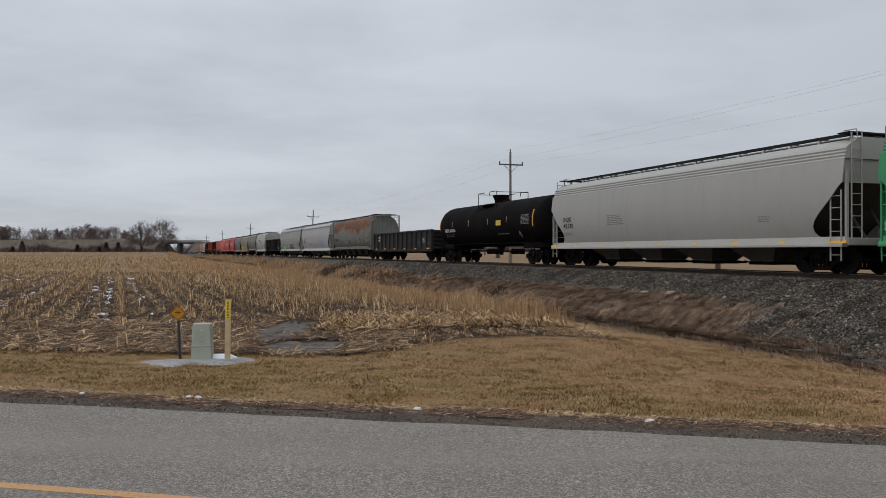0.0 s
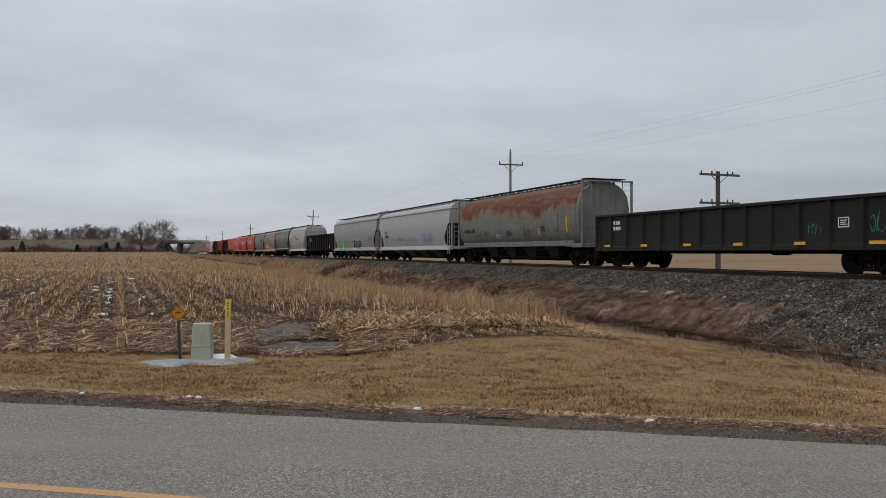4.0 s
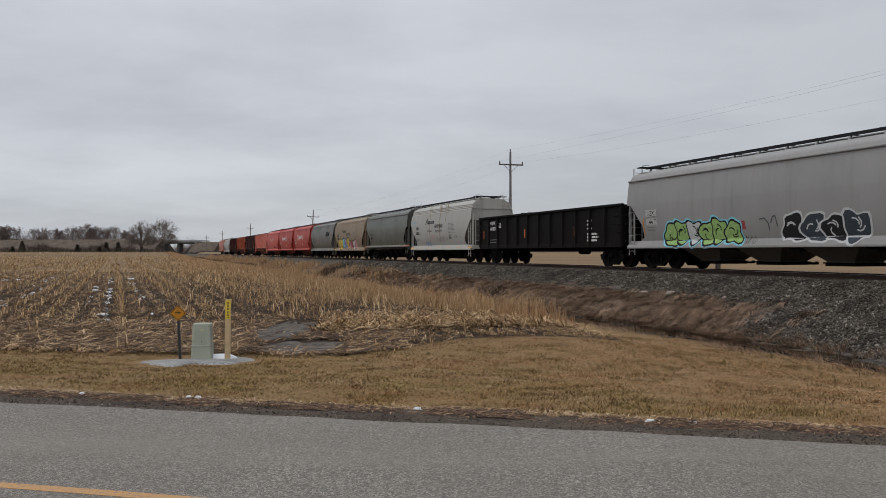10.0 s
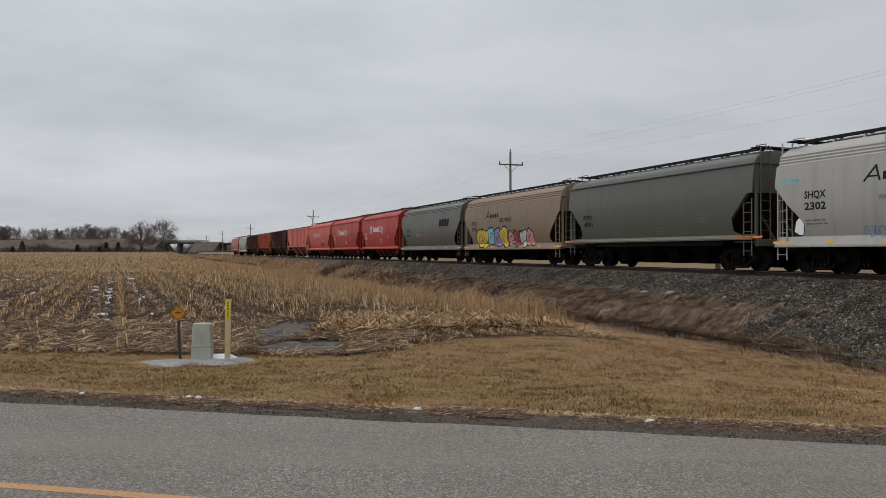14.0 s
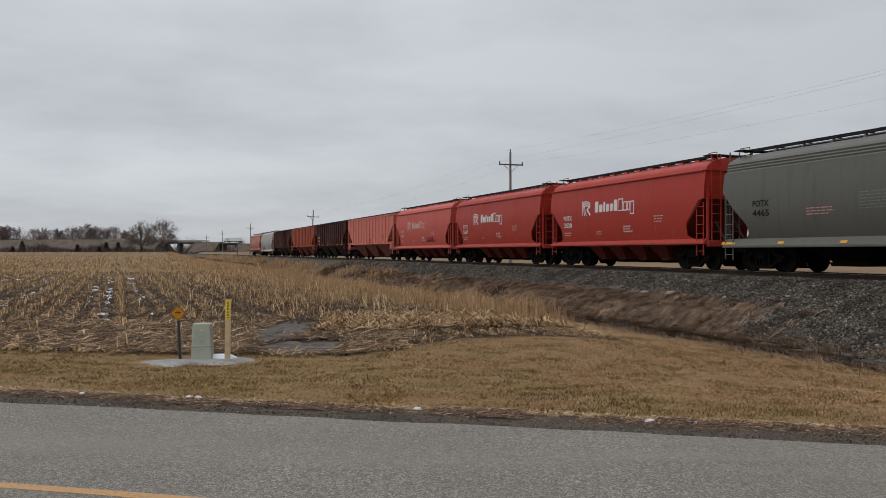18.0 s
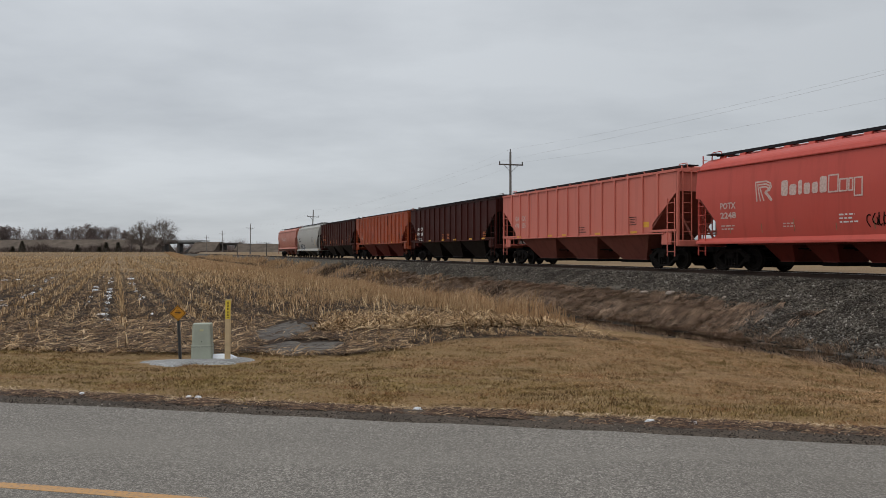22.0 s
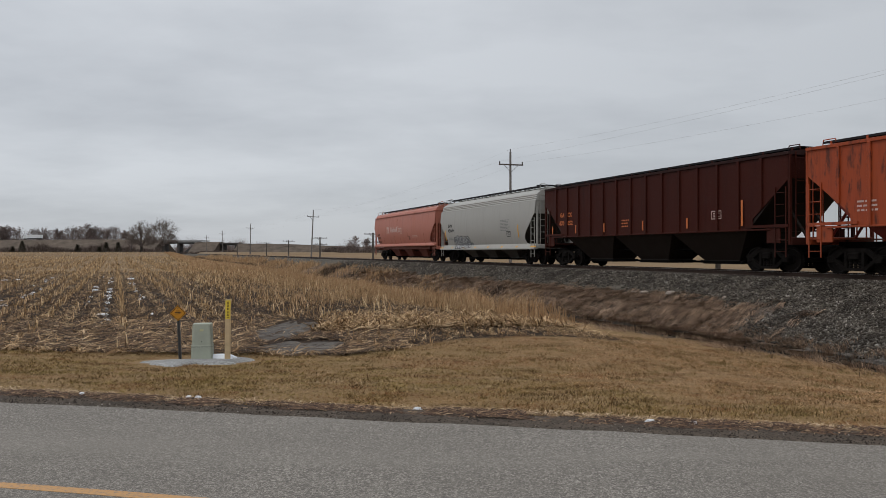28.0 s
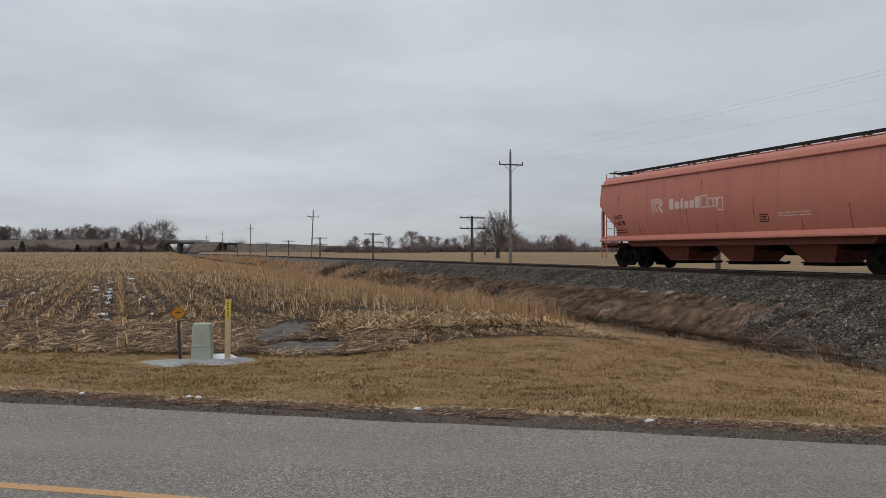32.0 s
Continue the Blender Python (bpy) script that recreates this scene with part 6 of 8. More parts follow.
def short_blades(x, y, h, w, rng, lean=0.7):
    """One leaning triangle a blade."""
    n = len(x)
    z = ground_z(x, y) - 0.004
    a = rng.rand(n) * 6.283
    la = rng.rand(n) * 6.283
    l = lean * h * (0.3 + rng.rand(n))
    dx, dy = np.cos(a) * w / 2, np.sin(a) * w / 2
    v = np.empty((n, 3, 3))
    v[:, 0] = np.stack([x - dx, y - dy, z], -1)
    v[:, 1] = np.stack([x + dx, y + dy, z], -1)
    v[:, 2] = np.stack([x + np.cos(la) * l, y + np.sin(la) * l, z + h], -1)
    return v.reshape(-1, 3), np.arange(3 * n).reshape(n, 3)


def tall_blades(x, y, h, w, rng, lean=0.35, bias=(0.0, 0.0), z=None):
    """Three triangles a blade, bending over towards the tip."""
    n = len(x)
    z = (ground_z(x, y) - 0.01) if z is None else z
    a = rng.rand(n) * 6.283
    la = rng.rand(n) * 6.283
    l = lean * h * (0.25 + rng.rand(n))
    lx, ly = np.cos(la) * l + bias[0] * h, np.sin(la) * l + bias[1] * h
    dx, dy = np.cos(a) * w / 2, np.sin(a) * w / 2
    v = np.empty((n, 5, 3))
    v[:, 0] = np.stack([x - dx, y - dy, z], -1)
    v[:, 1] = np.stack([x + dx, y + dy, z], -1)
    mx, my, mz = x + lx * 0.35, y + ly * 0.35, z + h * 0.6
    v[:, 2] = np.stack([mx + dx * 0.8, my + dy * 0.8, mz], -1)
    v[:, 3] = np.stack([mx - dx * 0.8, my - dy * 0.8, mz], -1)
    v[:, 4] = np.stack([x + lx, y + ly, z + h * (1 - 0.25 * rng.rand(n))], -1)
    f = np.array([(0, 1, 2), (0, 2, 3), (3, 2, 4)])
    return v.reshape(-1, 3), (f[None] + 5 * np.arange(n)[:, None, None]).reshape(-1, 3)


def lying_strips(x, y, l, w, rng, lift=0.03, tilt=0.25, az=None, spread=6.283, hump=1.0):
    """Flat bits of stalk and leaf strewn on the ground."""
    n = len(x)
    a = rng.rand(n) * 6.283 if az is None else az + (rng.rand(n) - 0.5) * spread
    cx, cy = np.cos(a), np.sin(a)
    z0 = ground_z(x, y) + 0.008 + lift * rng.rand(n)
    x1, y1 = x + cx * l, y + cy * l
    z1 = ground_z(x1, y1) + 0.01 + lift * rng.rand(n) + tilt * l * rng.rand(n) ** 2
    px, py = -cy * w / 2, cx * w / 2
    v = np.empty((n, 5, 3))
    k = rng.rand(n) * 0.035
    mx, my, mz = (x + x1) / 2 - cy * k, (y + y1) / 2 + cx * k, (z0 + z1) / 2 + hump * (0.02 + 0.04 * rng.rand(n))
    v[:, 0] = np.stack([x - px, y - py, z0], -1)
    v[:, 1] = np.stack([x + px, y + py, z0], -1)
    v[:, 2] = np.stack([mx + px, my + py, mz + w * 0.3], -1)
    v[:, 3] = np.stack([mx - px, my - py, mz], -1)
    v[:, 4] = np.stack([x1, y1, z1], -1)
    f = np.array([(0, 1, 2), (0, 2, 3), (3, 2, 4)])
    return v.reshape(-1, 3), (f[None] + 5 * np.arange(n)[:, None, None]).reshape(-1, 3)


def join(parts):
    v, f, k = [], [], 0
    for a, b in parts:
        v.append(a)
        f.append(b + k)
        k += len(a)
    return np.concatenate(v), np.concatenate(f)


def field_edge(x, y):
    """Above 0 inside the stubble field."""
    return np.minimum(np.minimum(0.09 * x + y - 15.75, np.maximum(-0.32 * x + y - 19.2, -1.2 * x + y - 18.4)), TRACK_D - 9.4 - CT * x - ST * y)


def wet_zone(x, y, k=1.0):
    """The muddy end of the field."""
    return (np.hypot((x + 4.45) / (0.80 * k), (y - 22.2) / (3.3 * k)) < 1.0) | (np.hypot((x + 3.35) / (1.05 * k), (y - 18.1) / (1.7 * k)) < 1.0)


ROW_A = radians(22.83)
RX, RY = -math.sin(ROW_A), math.cos(ROW_A)


def in_view(x, y, pad=1.0):
    return (np.abs(x) < 0.60 * y + pad) & (y > 6)


def lawn():
    rng = np.random.RandomState(21)
    N = 360000
    y = 7.0 + 17 * rng.rand(N) ** 1.1
    x = (rng.rand(N) * 1.26 - 0.63) * (y + 1)
    s, d = track_coords(x, y)
    r = road_r(x, y)
    ragged = 0.90 + 0.16 * value_noise(x, y, 0.5, 22) + 0.18 * value_noise(x, y, 1.8, 23)
    keep = (r > ragged) & (field_edge(x, y) < 0.7 + 0.5 * value_noise(x, y, 0.7, 24)) & (d > 6.72 + 0.25 * value_noise(x, y, 0.8, 29)) & (np.hypot((x + 4.85) / 1.25, (y - 15.2) / 1.0) > 1)
    keep &= rng.rand(N) < 0.80 + 0.4 * value_noise(x, y, 0.35, 25)
    x, y, r = x[keep], y[keep], r[keep]
    h = 0.010 + 0.020 * rng.rand(len(x)) + 0.02 * np.clip(value_noise(x, y, 0.9, 26), 0, 1) + 0.035 * np.clip(value_noise(x, y, 0.33, 126), 0, 1) ** 2 + 0.008 * np.exp(-((r - 1.0) / 0.25) ** 2)
    a = short_blades(x, y, h, 0.008 + 0.012 * rng.rand(len(x)), rng, 2.4)
    # coarser tufts standing out of the sward
    K = 5200
    ty = 9.0 + 15 * rng.rand(K) ** 1.1
    tx = (rng.rand(K) * 1.26 - 0.63) * (ty + 1)
    s, d = track_coords(tx, ty)
    ok = (road_r(tx, ty) > 1.15) & (field_edge(tx, ty) < 0.3) & (d > 7.4) & (np.hypot((tx + 4.85) / 1.35, (ty - 15.2) / 1.1) > 1) & (rng.rand(K) < 0.45 + 0.9 * value_noise(tx, ty, 1.1, 128))
    tx, ty = tx[ok], ty[ok]
    m = 16
    rad = np.repeat(0.03 + 0.09 * rng.rand(len(tx)) ** 2, m)
    bx = np.repeat(tx, m) + rng.randn(len(tx) * m) * rad * 1.5
    by = np.repeat(ty, m) + rng.randn(len(tx) * m) * rad
    tufts = tall_blades(bx, by, (0.035 + 0.05 * rng.rand(len(bx))) * (0.7 + 4 * rad), 0.007 + 0.008 * rng.rand(len(bx)), rng, 0.8)
    bulk("grass_tufts", *tufts, M_TUFT, "coarse red-brown and straw tufts standing in the verge", "grass")
    # pale worn fringe beside the road
    K = 12000
    l = rng.rand(K) * 34 - 17
    fr = 1.0 + 0.30 * rng.rand(K) ** 1.5 + 0.12 * value_noise(l, l * 0, 1.8, 23)
    fx, fy = road_xy(l, fr)
    fringe = lying_strips(fx, fy, 0.03 + 0.09 * rng.rand(K), 0.005 + 0.008 * rng.rand(K), rng, 0.02, 0.3, None, 6.283, 0.3)
    bulk("verge_fringe", *fringe, M_FRINGE, "pale dry grass fringe along the road edge", "grass")
    bulk("lawn_grass", *a, M_LAWN, "short dead brown and olive verge grass", "grass")
    # ragged thatch at the edge of the road
    N = 26000
    l = rng.rand(N) * 32 - 16
    rr = 0.56 + 0.50 * rng.rand(N) + 0.13 * value_noise(l, l * 0, 1.5, 27)
    clump = rng.rand(N) < 0.55 + 0.75 * value_noise(l, rr, 0.3, 127)
    l, rr = l[clump], rr[clump]
    N = len(l)
    x, y = road_xy(l, rr)
    a = lying_strips(x, y, 0.04 + 0.13 * rng.rand(N), 0.006 + 0.012 * rng.rand(N), rng, 0.012, 0.04, -0.2, 2.6, 0.12)
    a[0][:, 2] += 0.025 + 0.02 * np.repeat(np.clip(value_noise(l, rr, 0.3, 127), 0, 1), 5)
    bulk("edge_thatch", *a, M_THATCH, "ragged brown thatch along the road edge", "grass")


lawn()


BARE = np.array([False, True, True, False, False, True, True, False, False, False, True, True])     # furrows left bare, of each dozen


def stubble():
    rng = np.random.RandomState(31)
    # standing stubs in rows
    rows = np.arange(-140, 26, 0.762)
    xs, ys = [], []
    for p in rows:
        t = np.arange(-60, 240, 0.18)
        x = p * RY * 1.0 + RX * t + 0.0
        y = -p * RX * 1.0 + RY * t
        xs.append(x + rng.randn(len(t)) * (0.035 + 0.0010 * np.abs(t)))
        ys.append(y + rng.randn(len(t)) * 0.06)
    x, y = np.concatenate(xs), np.concatenate(ys)
    s, d = track_coords(x, y)
    ok = in_view(x, y, 2) & (field_edge(x, y) > 0.5) & (d > 11.3 + 0.8 * value_noise(s, d, 3, 32)) & (y < 235)
    wet = wet_zone(x, y)
    patch = value_noise(x, y, 3.0, 33)
    ok &= ~wet & (rng.rand(len(x)) < np.clip(0.62 + 0.40 * patch + 0.3 * smooth01(24, 12, d), 0.15, 0.95) * (0.45 + 0.55 * smooth01(18, 27, y))) & (rng.rand(len(x)) < 1 - 0.85 * BARE[np.round((x * RY - y * RX) / 0.762).astype(int) % 12]) & (rng.rand(len(x)) < np.clip(60.0 / y, 0.28, 1.0))
    x, y = x[ok], y[ok]
    n = len(x)
    h = (0.13 + 0.22 * rng.rand(n)) * (1 + 0.25 * patch[ok] + 0.35 * smooth01(26, 12, d[ok]) * smooth01(24, 30, y))
    grow = np.clip(y / 50.0, 1, 2.6)
    r = 0.0125 * grow
    h = h * (1 + 0.10 * (grow - 1))
    z = ground_z(x, y) - 0.02
    la, l = rng.rand(n) * 6.283, h * 0.60 * rng.rand(n) ** 1.3
    v = np.empty((n, 6, 3))
    for i in range(3):
        a = 2.094 * i
        v[:, i] = np.stack([x + r * 1.2 * math.cos(a), y + r * 1.2 * math.sin(a), z], -1)
        v[:, 3 + i] = np.stack([x + np.cos(la) * l + r * 0.8 * math.cos(a), y + np.sin(la) * l + r * 0.8 * math.sin(a), z + h + 0.02 * rng.rand(n)], -1)
    f = np.array([(0, 1, 4), (0, 4, 3), (1, 2, 5), (1, 5, 4), (2, 0, 3), (2, 3, 5), (3, 4, 5)])
    stubs = (v.reshape(-1, 3), (f[None] + 6 * np.arange(n)[:, None, None]).reshape(-1, 3))
    bulk("corn_stubble", *stubs, M_STALK, "rows of pale cut corn stalks left standing", "corn stubble")
    # leaves hanging on the stubs
    m = rng.rand(n) < 0.7
    lv = tall_blades(x[m] + rng.randn(m.sum()) * 0.03, y[m], h[m] * (0.7 + 0.7 * rng.rand(m.sum())), 0.020 * grow[m], rng, 0.65)
    # strewn residue
    parts = [lv]
    N = 300000
    yy = 15.5 + 75 * rng.rand(N) ** 2.0
    xx = (rng.rand(N) * 1.2 - 0.6) * (yy + 2)
    s, d = track_coords(xx, yy)
    fe = field_edge(xx, yy)
    prow = (xx * RY - yy * RX) / 0.762
    inrow = np.abs(prow - np.round(prow))
    ok = (fe > 0.05 + 0.45 * value_noise(xx, yy, 0.8, 34)) 
    wet = wet_zone(xx, yy, 0.95)
    dens = np.clip(0.62 + 0.7 * value_noise(xx, yy, 1.4, 35), 0.15, 1) * np.where(BARE[np.floor(prow).astype(int) % 12] & (inrow > 0.16), 0.10, 0.22 + 0.95 * np.exp(-(inrow / 0.19) ** 2)) * np.where(wet, 0.03, 1.0) * (1 - 0.40 * smooth01(24, 20, yy))
    ok &= rng.rand(N) < dens
    xx, yy = xx[ok], yy[ok]
    n = len(xx)
    g = np.clip(yy / 35.0, 1, 2.4)
    parts.append(lying_strips(xx, yy, 0.10 + 0.34 * rng.rand(n) ** 1.5, (0.008 + 0.018 * rng.rand(n) ** 2) * g, rng, 0.05, 0.30))
    # a dark sodden mat of leaves at the near end of the rows
    N = 60000
    yy = 15.6 + 9.5 * rng.rand(N) ** 1.25
    xx = -1.0 - (rng.rand(N) * 0.62) * (yy + 1)
    wet = wet_zone(xx, yy)
    ok = (field_edge(xx, yy) > 0.15 + 0.5 * value_noise(xx, yy, 0.8, 34)) & (rng.rand(N) < (0.75 + 0.5 * value_noise(xx, yy, 0.9, 36)) * smooth01(25.5, 21.0, yy) * np.where(wet, 0.03, 1.0) * smooth01(0.0, 1.0, field_edge(xx, yy)))
    xx, yy = xx[ok], yy[ok]
    n = len(xx)
    mat_strips = lying_strips(xx, yy, 0.12 + 0.40 * rng.rand(n) ** 1.4, 0.014 + 0.022 * rng.rand(n), rng, 0.07, 0.16, 0.1, 2.6, 0.4)
    N = 150000
    yy = 19 + 66 * rng.rand(N) ** 1.7
    xx = (rng.rand(N) * 1.2 - 0.6) * (yy + 2)
    ok = (field_edge(xx, yy) > 0.6) & ~wet_zone(xx, yy) & (rng.rand(N) < np.clip(0.75 + 0.6 * value_noise(xx, yy, 1.1, 135), 0.1, 1) * smooth01(18, 24, yy))
    xx, yy = xx[ok], yy[ok]
    n = len(xx)
    under = lying_strips(xx, yy, 0.08 + 0.26 * rng.rand(n) ** 1.4, (0.010 + 0.016 * rng.rand(n)) * np.clip(yy / 35, 1, 2.2), rng, 0.03, 0.12)
    mat_strips = join([mat_strips, under])
    bulk("corn_litter", *mat_strips, M_RESID, "sodden dark brown corn leaves matted over the soil", "corn residue")
    # broken stalks lying on the mat
    N = 1900
    yy = 16.0 + 8 * rng.rand(N)
    xx = -1.0 - (rng.rand(N) * 0.62) * (yy + 1)
    ok = (field_edge(xx, yy) > 0.3) & ~wet_zone(xx, yy)
    xx, yy = xx[ok], yy[ok]
    n = len(xx)
    parts.append(lying_strips(xx, yy, 0.20 + 0.45 * rng.rand(n), 0.016 + 0.018 * rng.rand(n), rng, 0.08, 0.35, None, 6.283, 0.3))
    # heaps of stalk along the wet end of the field
    N = 9000
    t = rng.rand(N)
    xx = -3.4 + 7.6 * t + 0.3 * rng.randn(N)
    yy = 20.6 + 3.0 * t + 2.3 * np.abs(rng.randn(N)) + 0.3
    ok = (field_edge(xx, yy) > 0.3) & ~wet_zone(xx, yy)
    xx, yy = xx[ok], yy[ok]
    n = len(xx)
    parts.append(lying_strips(xx, yy, 0.22 + 0.42 * rng.rand(n), 0.016 + 0.018 * rng.rand(n), rng, 0.16, 0.55, None, 6.283, 0.35))
    # ragged far end of the field
    N = 62000
    yy = 85 + 330 * rng.rand(N) ** 1.35
    xx = (rng.rand(N) * 1.25 - 0.62) * yy
    s, d = track_coords(xx, yy)
    ok = (d > 13) & (rng.rand(N) < 0.55 + 0.8 * value_noise(xx, yy, 7, 37))
    xx, yy = xx[ok], yy[ok]
    n = len(xx)
    parts.append(tall_blades(xx, yy, 0.07 + 0.20 * rng.rand(n), (0.04 + 0.10 * rng.rand(n)) * yy / 150, rng, 0.9))
    bulk("corn_residue", *join(parts), M_STALK, "strewn corn leaves and broken stalks on dark soil", "corn residue")


stubble()


def tall_grass():
    rng = np.random.RandomState(41)
    parts = []
    N = 60000
    s = -25.2 - 77 * rng.rand(N) ** 1.5
    d = 7.1 + 5.0 * rng.rand(N)
    edge = 7.5 + 0.5 * value_noise(s, d * 0, 3, 42)
    ok = (d > edge) & (d < 11.4 + 1.0 * value_noise(s, d * 0, 4.0, 43)) & (rng.rand(N) < (0.62 + 0.5 * value_noise(s, d, 1.6, 44)) * smooth01(-25.0, -29.5, s + 0.9 * value_noise(s, d, 0.8, 145)))
    s, d = s[ok], d[ok]
    x, y = on_track(s, d)
    n = len(x)
    h = (0.42 + 0.46 * rng.rand(n)) * (0.85 + 0.45 * np.clip(value_noise(s, d, 2.2, 45), -0.6, 1)) * np.clip((-24.6 - s) / 4.0, 0.30, 1) * (1 + 0.25 * smooth01(-44, -33, s) + 0.75 * smooth01(-42, -30, s) * smooth01(10.5, 8.5, d))
    parts.append(tall_blades(x, y, h, 0.009 + 0.011 * rng.rand(n), rng, 0.34))
    # seed heads and curled leaf tips standing over the rest
    pick = rng.rand(n) < 0.05
    parts.append(tall_blades(x[pick], y[pick], h[pick] * (1.0 + 0.25 * rng.rand(pick.sum())), 0.020 + 0.014 * rng.rand(pick.sum()), rng, 0.8))
    N = 46000
    s = -31 - 90 * rng.rand(N) ** 1.3
    d = 9.5 + 10.5 * rng.rand(N) ** 1.4
    ok = rng.rand(N) < (0.55 + 0.7 * value_noise(s, d, 2.0, 144)) * smooth01(20.5, 12.0, d) * smooth01(-29.5, -36, s)
    s, d = s[ok], d[ok]
    x, y = on_track(s, d)
    n = len(x)
    parts.append(tall_blades(x, y, (0.22 + 0.34 * rng.rand(n)) * (1 + 0.3 * smooth01(-60, -110, s)), (0.011 + 0.015 * rng.rand(n)) * np.clip(-s / 45, 1, 2.4), rng, 0.55))
    # the same strip farther off, and the rough margin of the field
    N = 34000
    s = -95 - 240 * rng.rand(N) ** 1.4
    d = 3.6 + 13 * rng.rand(N)
    ok = rng.rand(N) < 0.6 + 0.6 * value_noise(s, d, 5, 46)
    x, y = on_track(s[ok], d[ok])
    n = len(x)
    parts.append(tall_blades(x, y, 0.45 + 0.6 * rng.rand(n), 0.03 + 0.05 * rng.rand(n), rng, 0.3))
    N = 22000
    s = -46 - 230 * rng.rand(N) ** 1.3
    d = 2.9 + 3.6 * rng.rand(N) + 0.8 * smooth01(-70, -46, s)
    ok = rng.rand(N) < (0.45 + 0.8 * value_noise(s, d, 3.5, 146)) * smooth01(-44, -66, s)
    s, d = s[ok], d[ok]
    x, y = on_track(s, d)
    n = len(x)
    parts.append(tall_blades(x, y, (0.22 + 0.45 * rng.rand(n)) * (1 + 1.0 * smooth01(-80, -150, s)), 0.014 + 0.03 * rng.rand(n) * np.clip(-s / 70, 1, 3), rng, 0.5))
    bulk("tall_dead_grass", *join(parts), M_TALL, "tall straw-coloured dead grass beside the ditch", "grass")
    # short dead grass under the matting
    N = 70000
    s = -6 - 95 * rng.rand(N) ** 1.3
    d = 2.9 + 5.0 * rng.rand(N)
    gravel_edge = 3.25 + 0.40 * value_noise(s, d * 0, 2.4, 47) + 3.0 * smooth01(-21.5, -17.5, s + 1.2 * value_noise(s, d, 1.3, 147))
    ok = (d > gravel_edge) & (rng.rand(N) < 0.60 + 0.6 * value_noise(s, d, 0.9, 48)) & ~((d > 5.6) & (d < 6.8) & (s > -32))
    s, d = s[ok], d[ok]
    x, y = on_track(s, d)
    n = len(x)
    layers = [tall_blades(x, y, (0.05 + 0.13 * rng.rand(n) ** 1.6) * (0.7 + 1.2 * np.clip(value_noise(s, d, 0.7, 49), 0, 1)), 0.010 + 0.012 * rng.rand(n), rng, 1.2, (-CT * 1.5 - 1.0 * ST, -ST * 1.5 + 1.0 * CT))]
    # tussocks whose long blades lie combed down the slope
    K = 3600
    cs = -8 - 62 * rng.rand(K) ** 1.15
    cd = 3.0 + 2.75 * rng.rand(K)
    edge = 3.15 + 0.35 * value_noise(cs, cd * 0, 2.4, 47) + 2.0 * smooth01(-24.0, -15.0, cs + 1.6 * value_noise(cs, cd, 1.3, 147)) * rng.rand(K)
    ok = (cd > edge) & (cd < 5.75) & (rng.rand(K) < (0.72 + 0.7 * value_noise(cs, cd, 0.6, 50)) * (1 - 1.0 * smooth01(-22.5, -16.5, cs + 1.2 * value_noise(cs, cd, 1.0, 151) - 0.9 * (cd - 4.4))))
    cs, cd = cs[ok], cd[ok]
    m = 24
    wide = np.repeat(0.05 + 0.09 * rng.rand(len(cs)), m)
    az = np.repeat(math.atan2(-ST, -CT) + 0.30 * rng.randn(len(cs)), m)
    size = np.repeat(0.45 + 0.75 * rng.rand(len(cs)), m)
    s = np.repeat(cs, m) + rng.randn(len(wide)) * wide
    d = np.repeat(cd, m) + rng.randn(len(wide)) * wide * 0.8
    x, y = on_track(s, d)
    n = len(x)
    layers.append(lying_strips(x, y, size * (0.22 + 0.36 * rng.rand(n)), 0.011 + 0.013 * rng.rand(n), rng, 0.09, 0.0, az, 0.75, 1.0))
    # tufts hanging over the water and thin wisps among the lower stones
    K = 620
    cs = -6 - 34 * rng.rand(K)
    cd = np.where(rng.rand(K) < 0.6, 5.50, 6.95) - 0.35 * value_noise(cs, cs * 0, 6.0, 5) + 0.14 * rng.randn(K)
    wide = np.repeat(0.04 + 0.05 * rng.rand(K), 14)
    s = np.repeat(cs, 14) + rng.randn(K * 14) * wide
    d = np.repeat(cd, 14) + rng.randn(K * 14) * wide
    x, y = on_track(s, d)
    n = len(x)
    layers.append(tall_blades(x, y, 0.10 + 0.16 * rng.rand(n), 0.008 + 0.008 * rng.rand(n), rng, 0.9, (-CT * 0.7, -ST * 0.7)))
    bulk("bank_grass", *join(layers), M_BANKG, "matted brown dead grass combed down the railway bank", "grass")
    # thin dark twigs and docks
    parts = []
    # the two densest clumps are added for the dark of a bank hollow
    spots = [(-80, 4.6, 1.6, 0.50, 1500), (-84, 4.4, 2.0, 0.55, 1800), (-70, 4.8, 1.8, 0.40, 900), (-100, 4.6, 3.0, 0.5, 1200), (-62, 4.9, 1.6, 0.32, 700), (-38, 5.0, 0.8, 0.40, 260), (-40, 5.3, 1.0, 0.40, 260),  (-150, 7, 9, 1.0, 900), (-190, 8, 12, 1.3, 900), (-120, 6.0, 5, 0.6, 500), (-240, 9, 20, 1.6, 900), (-108, 6.5, 7, 0.9, 1100), (-135, 7.0, 9, 1.1, 1100)]
    for s0, d0, rad, hh, k in spots:
        s, d = s0 + rad * rng.randn(k) * 0.6, d0 + min(rad, 2.5) * rng.randn(k) * 0.45
        x, y = on_track(s, d)
        parts.append(tall_blades(x, y, hh * (0.4 + 0.7 * rng.rand(k)), 0.010 + 0.014 * rng.rand(k) * (1 + 2 * (s0 < -110)), rng, 0.7))
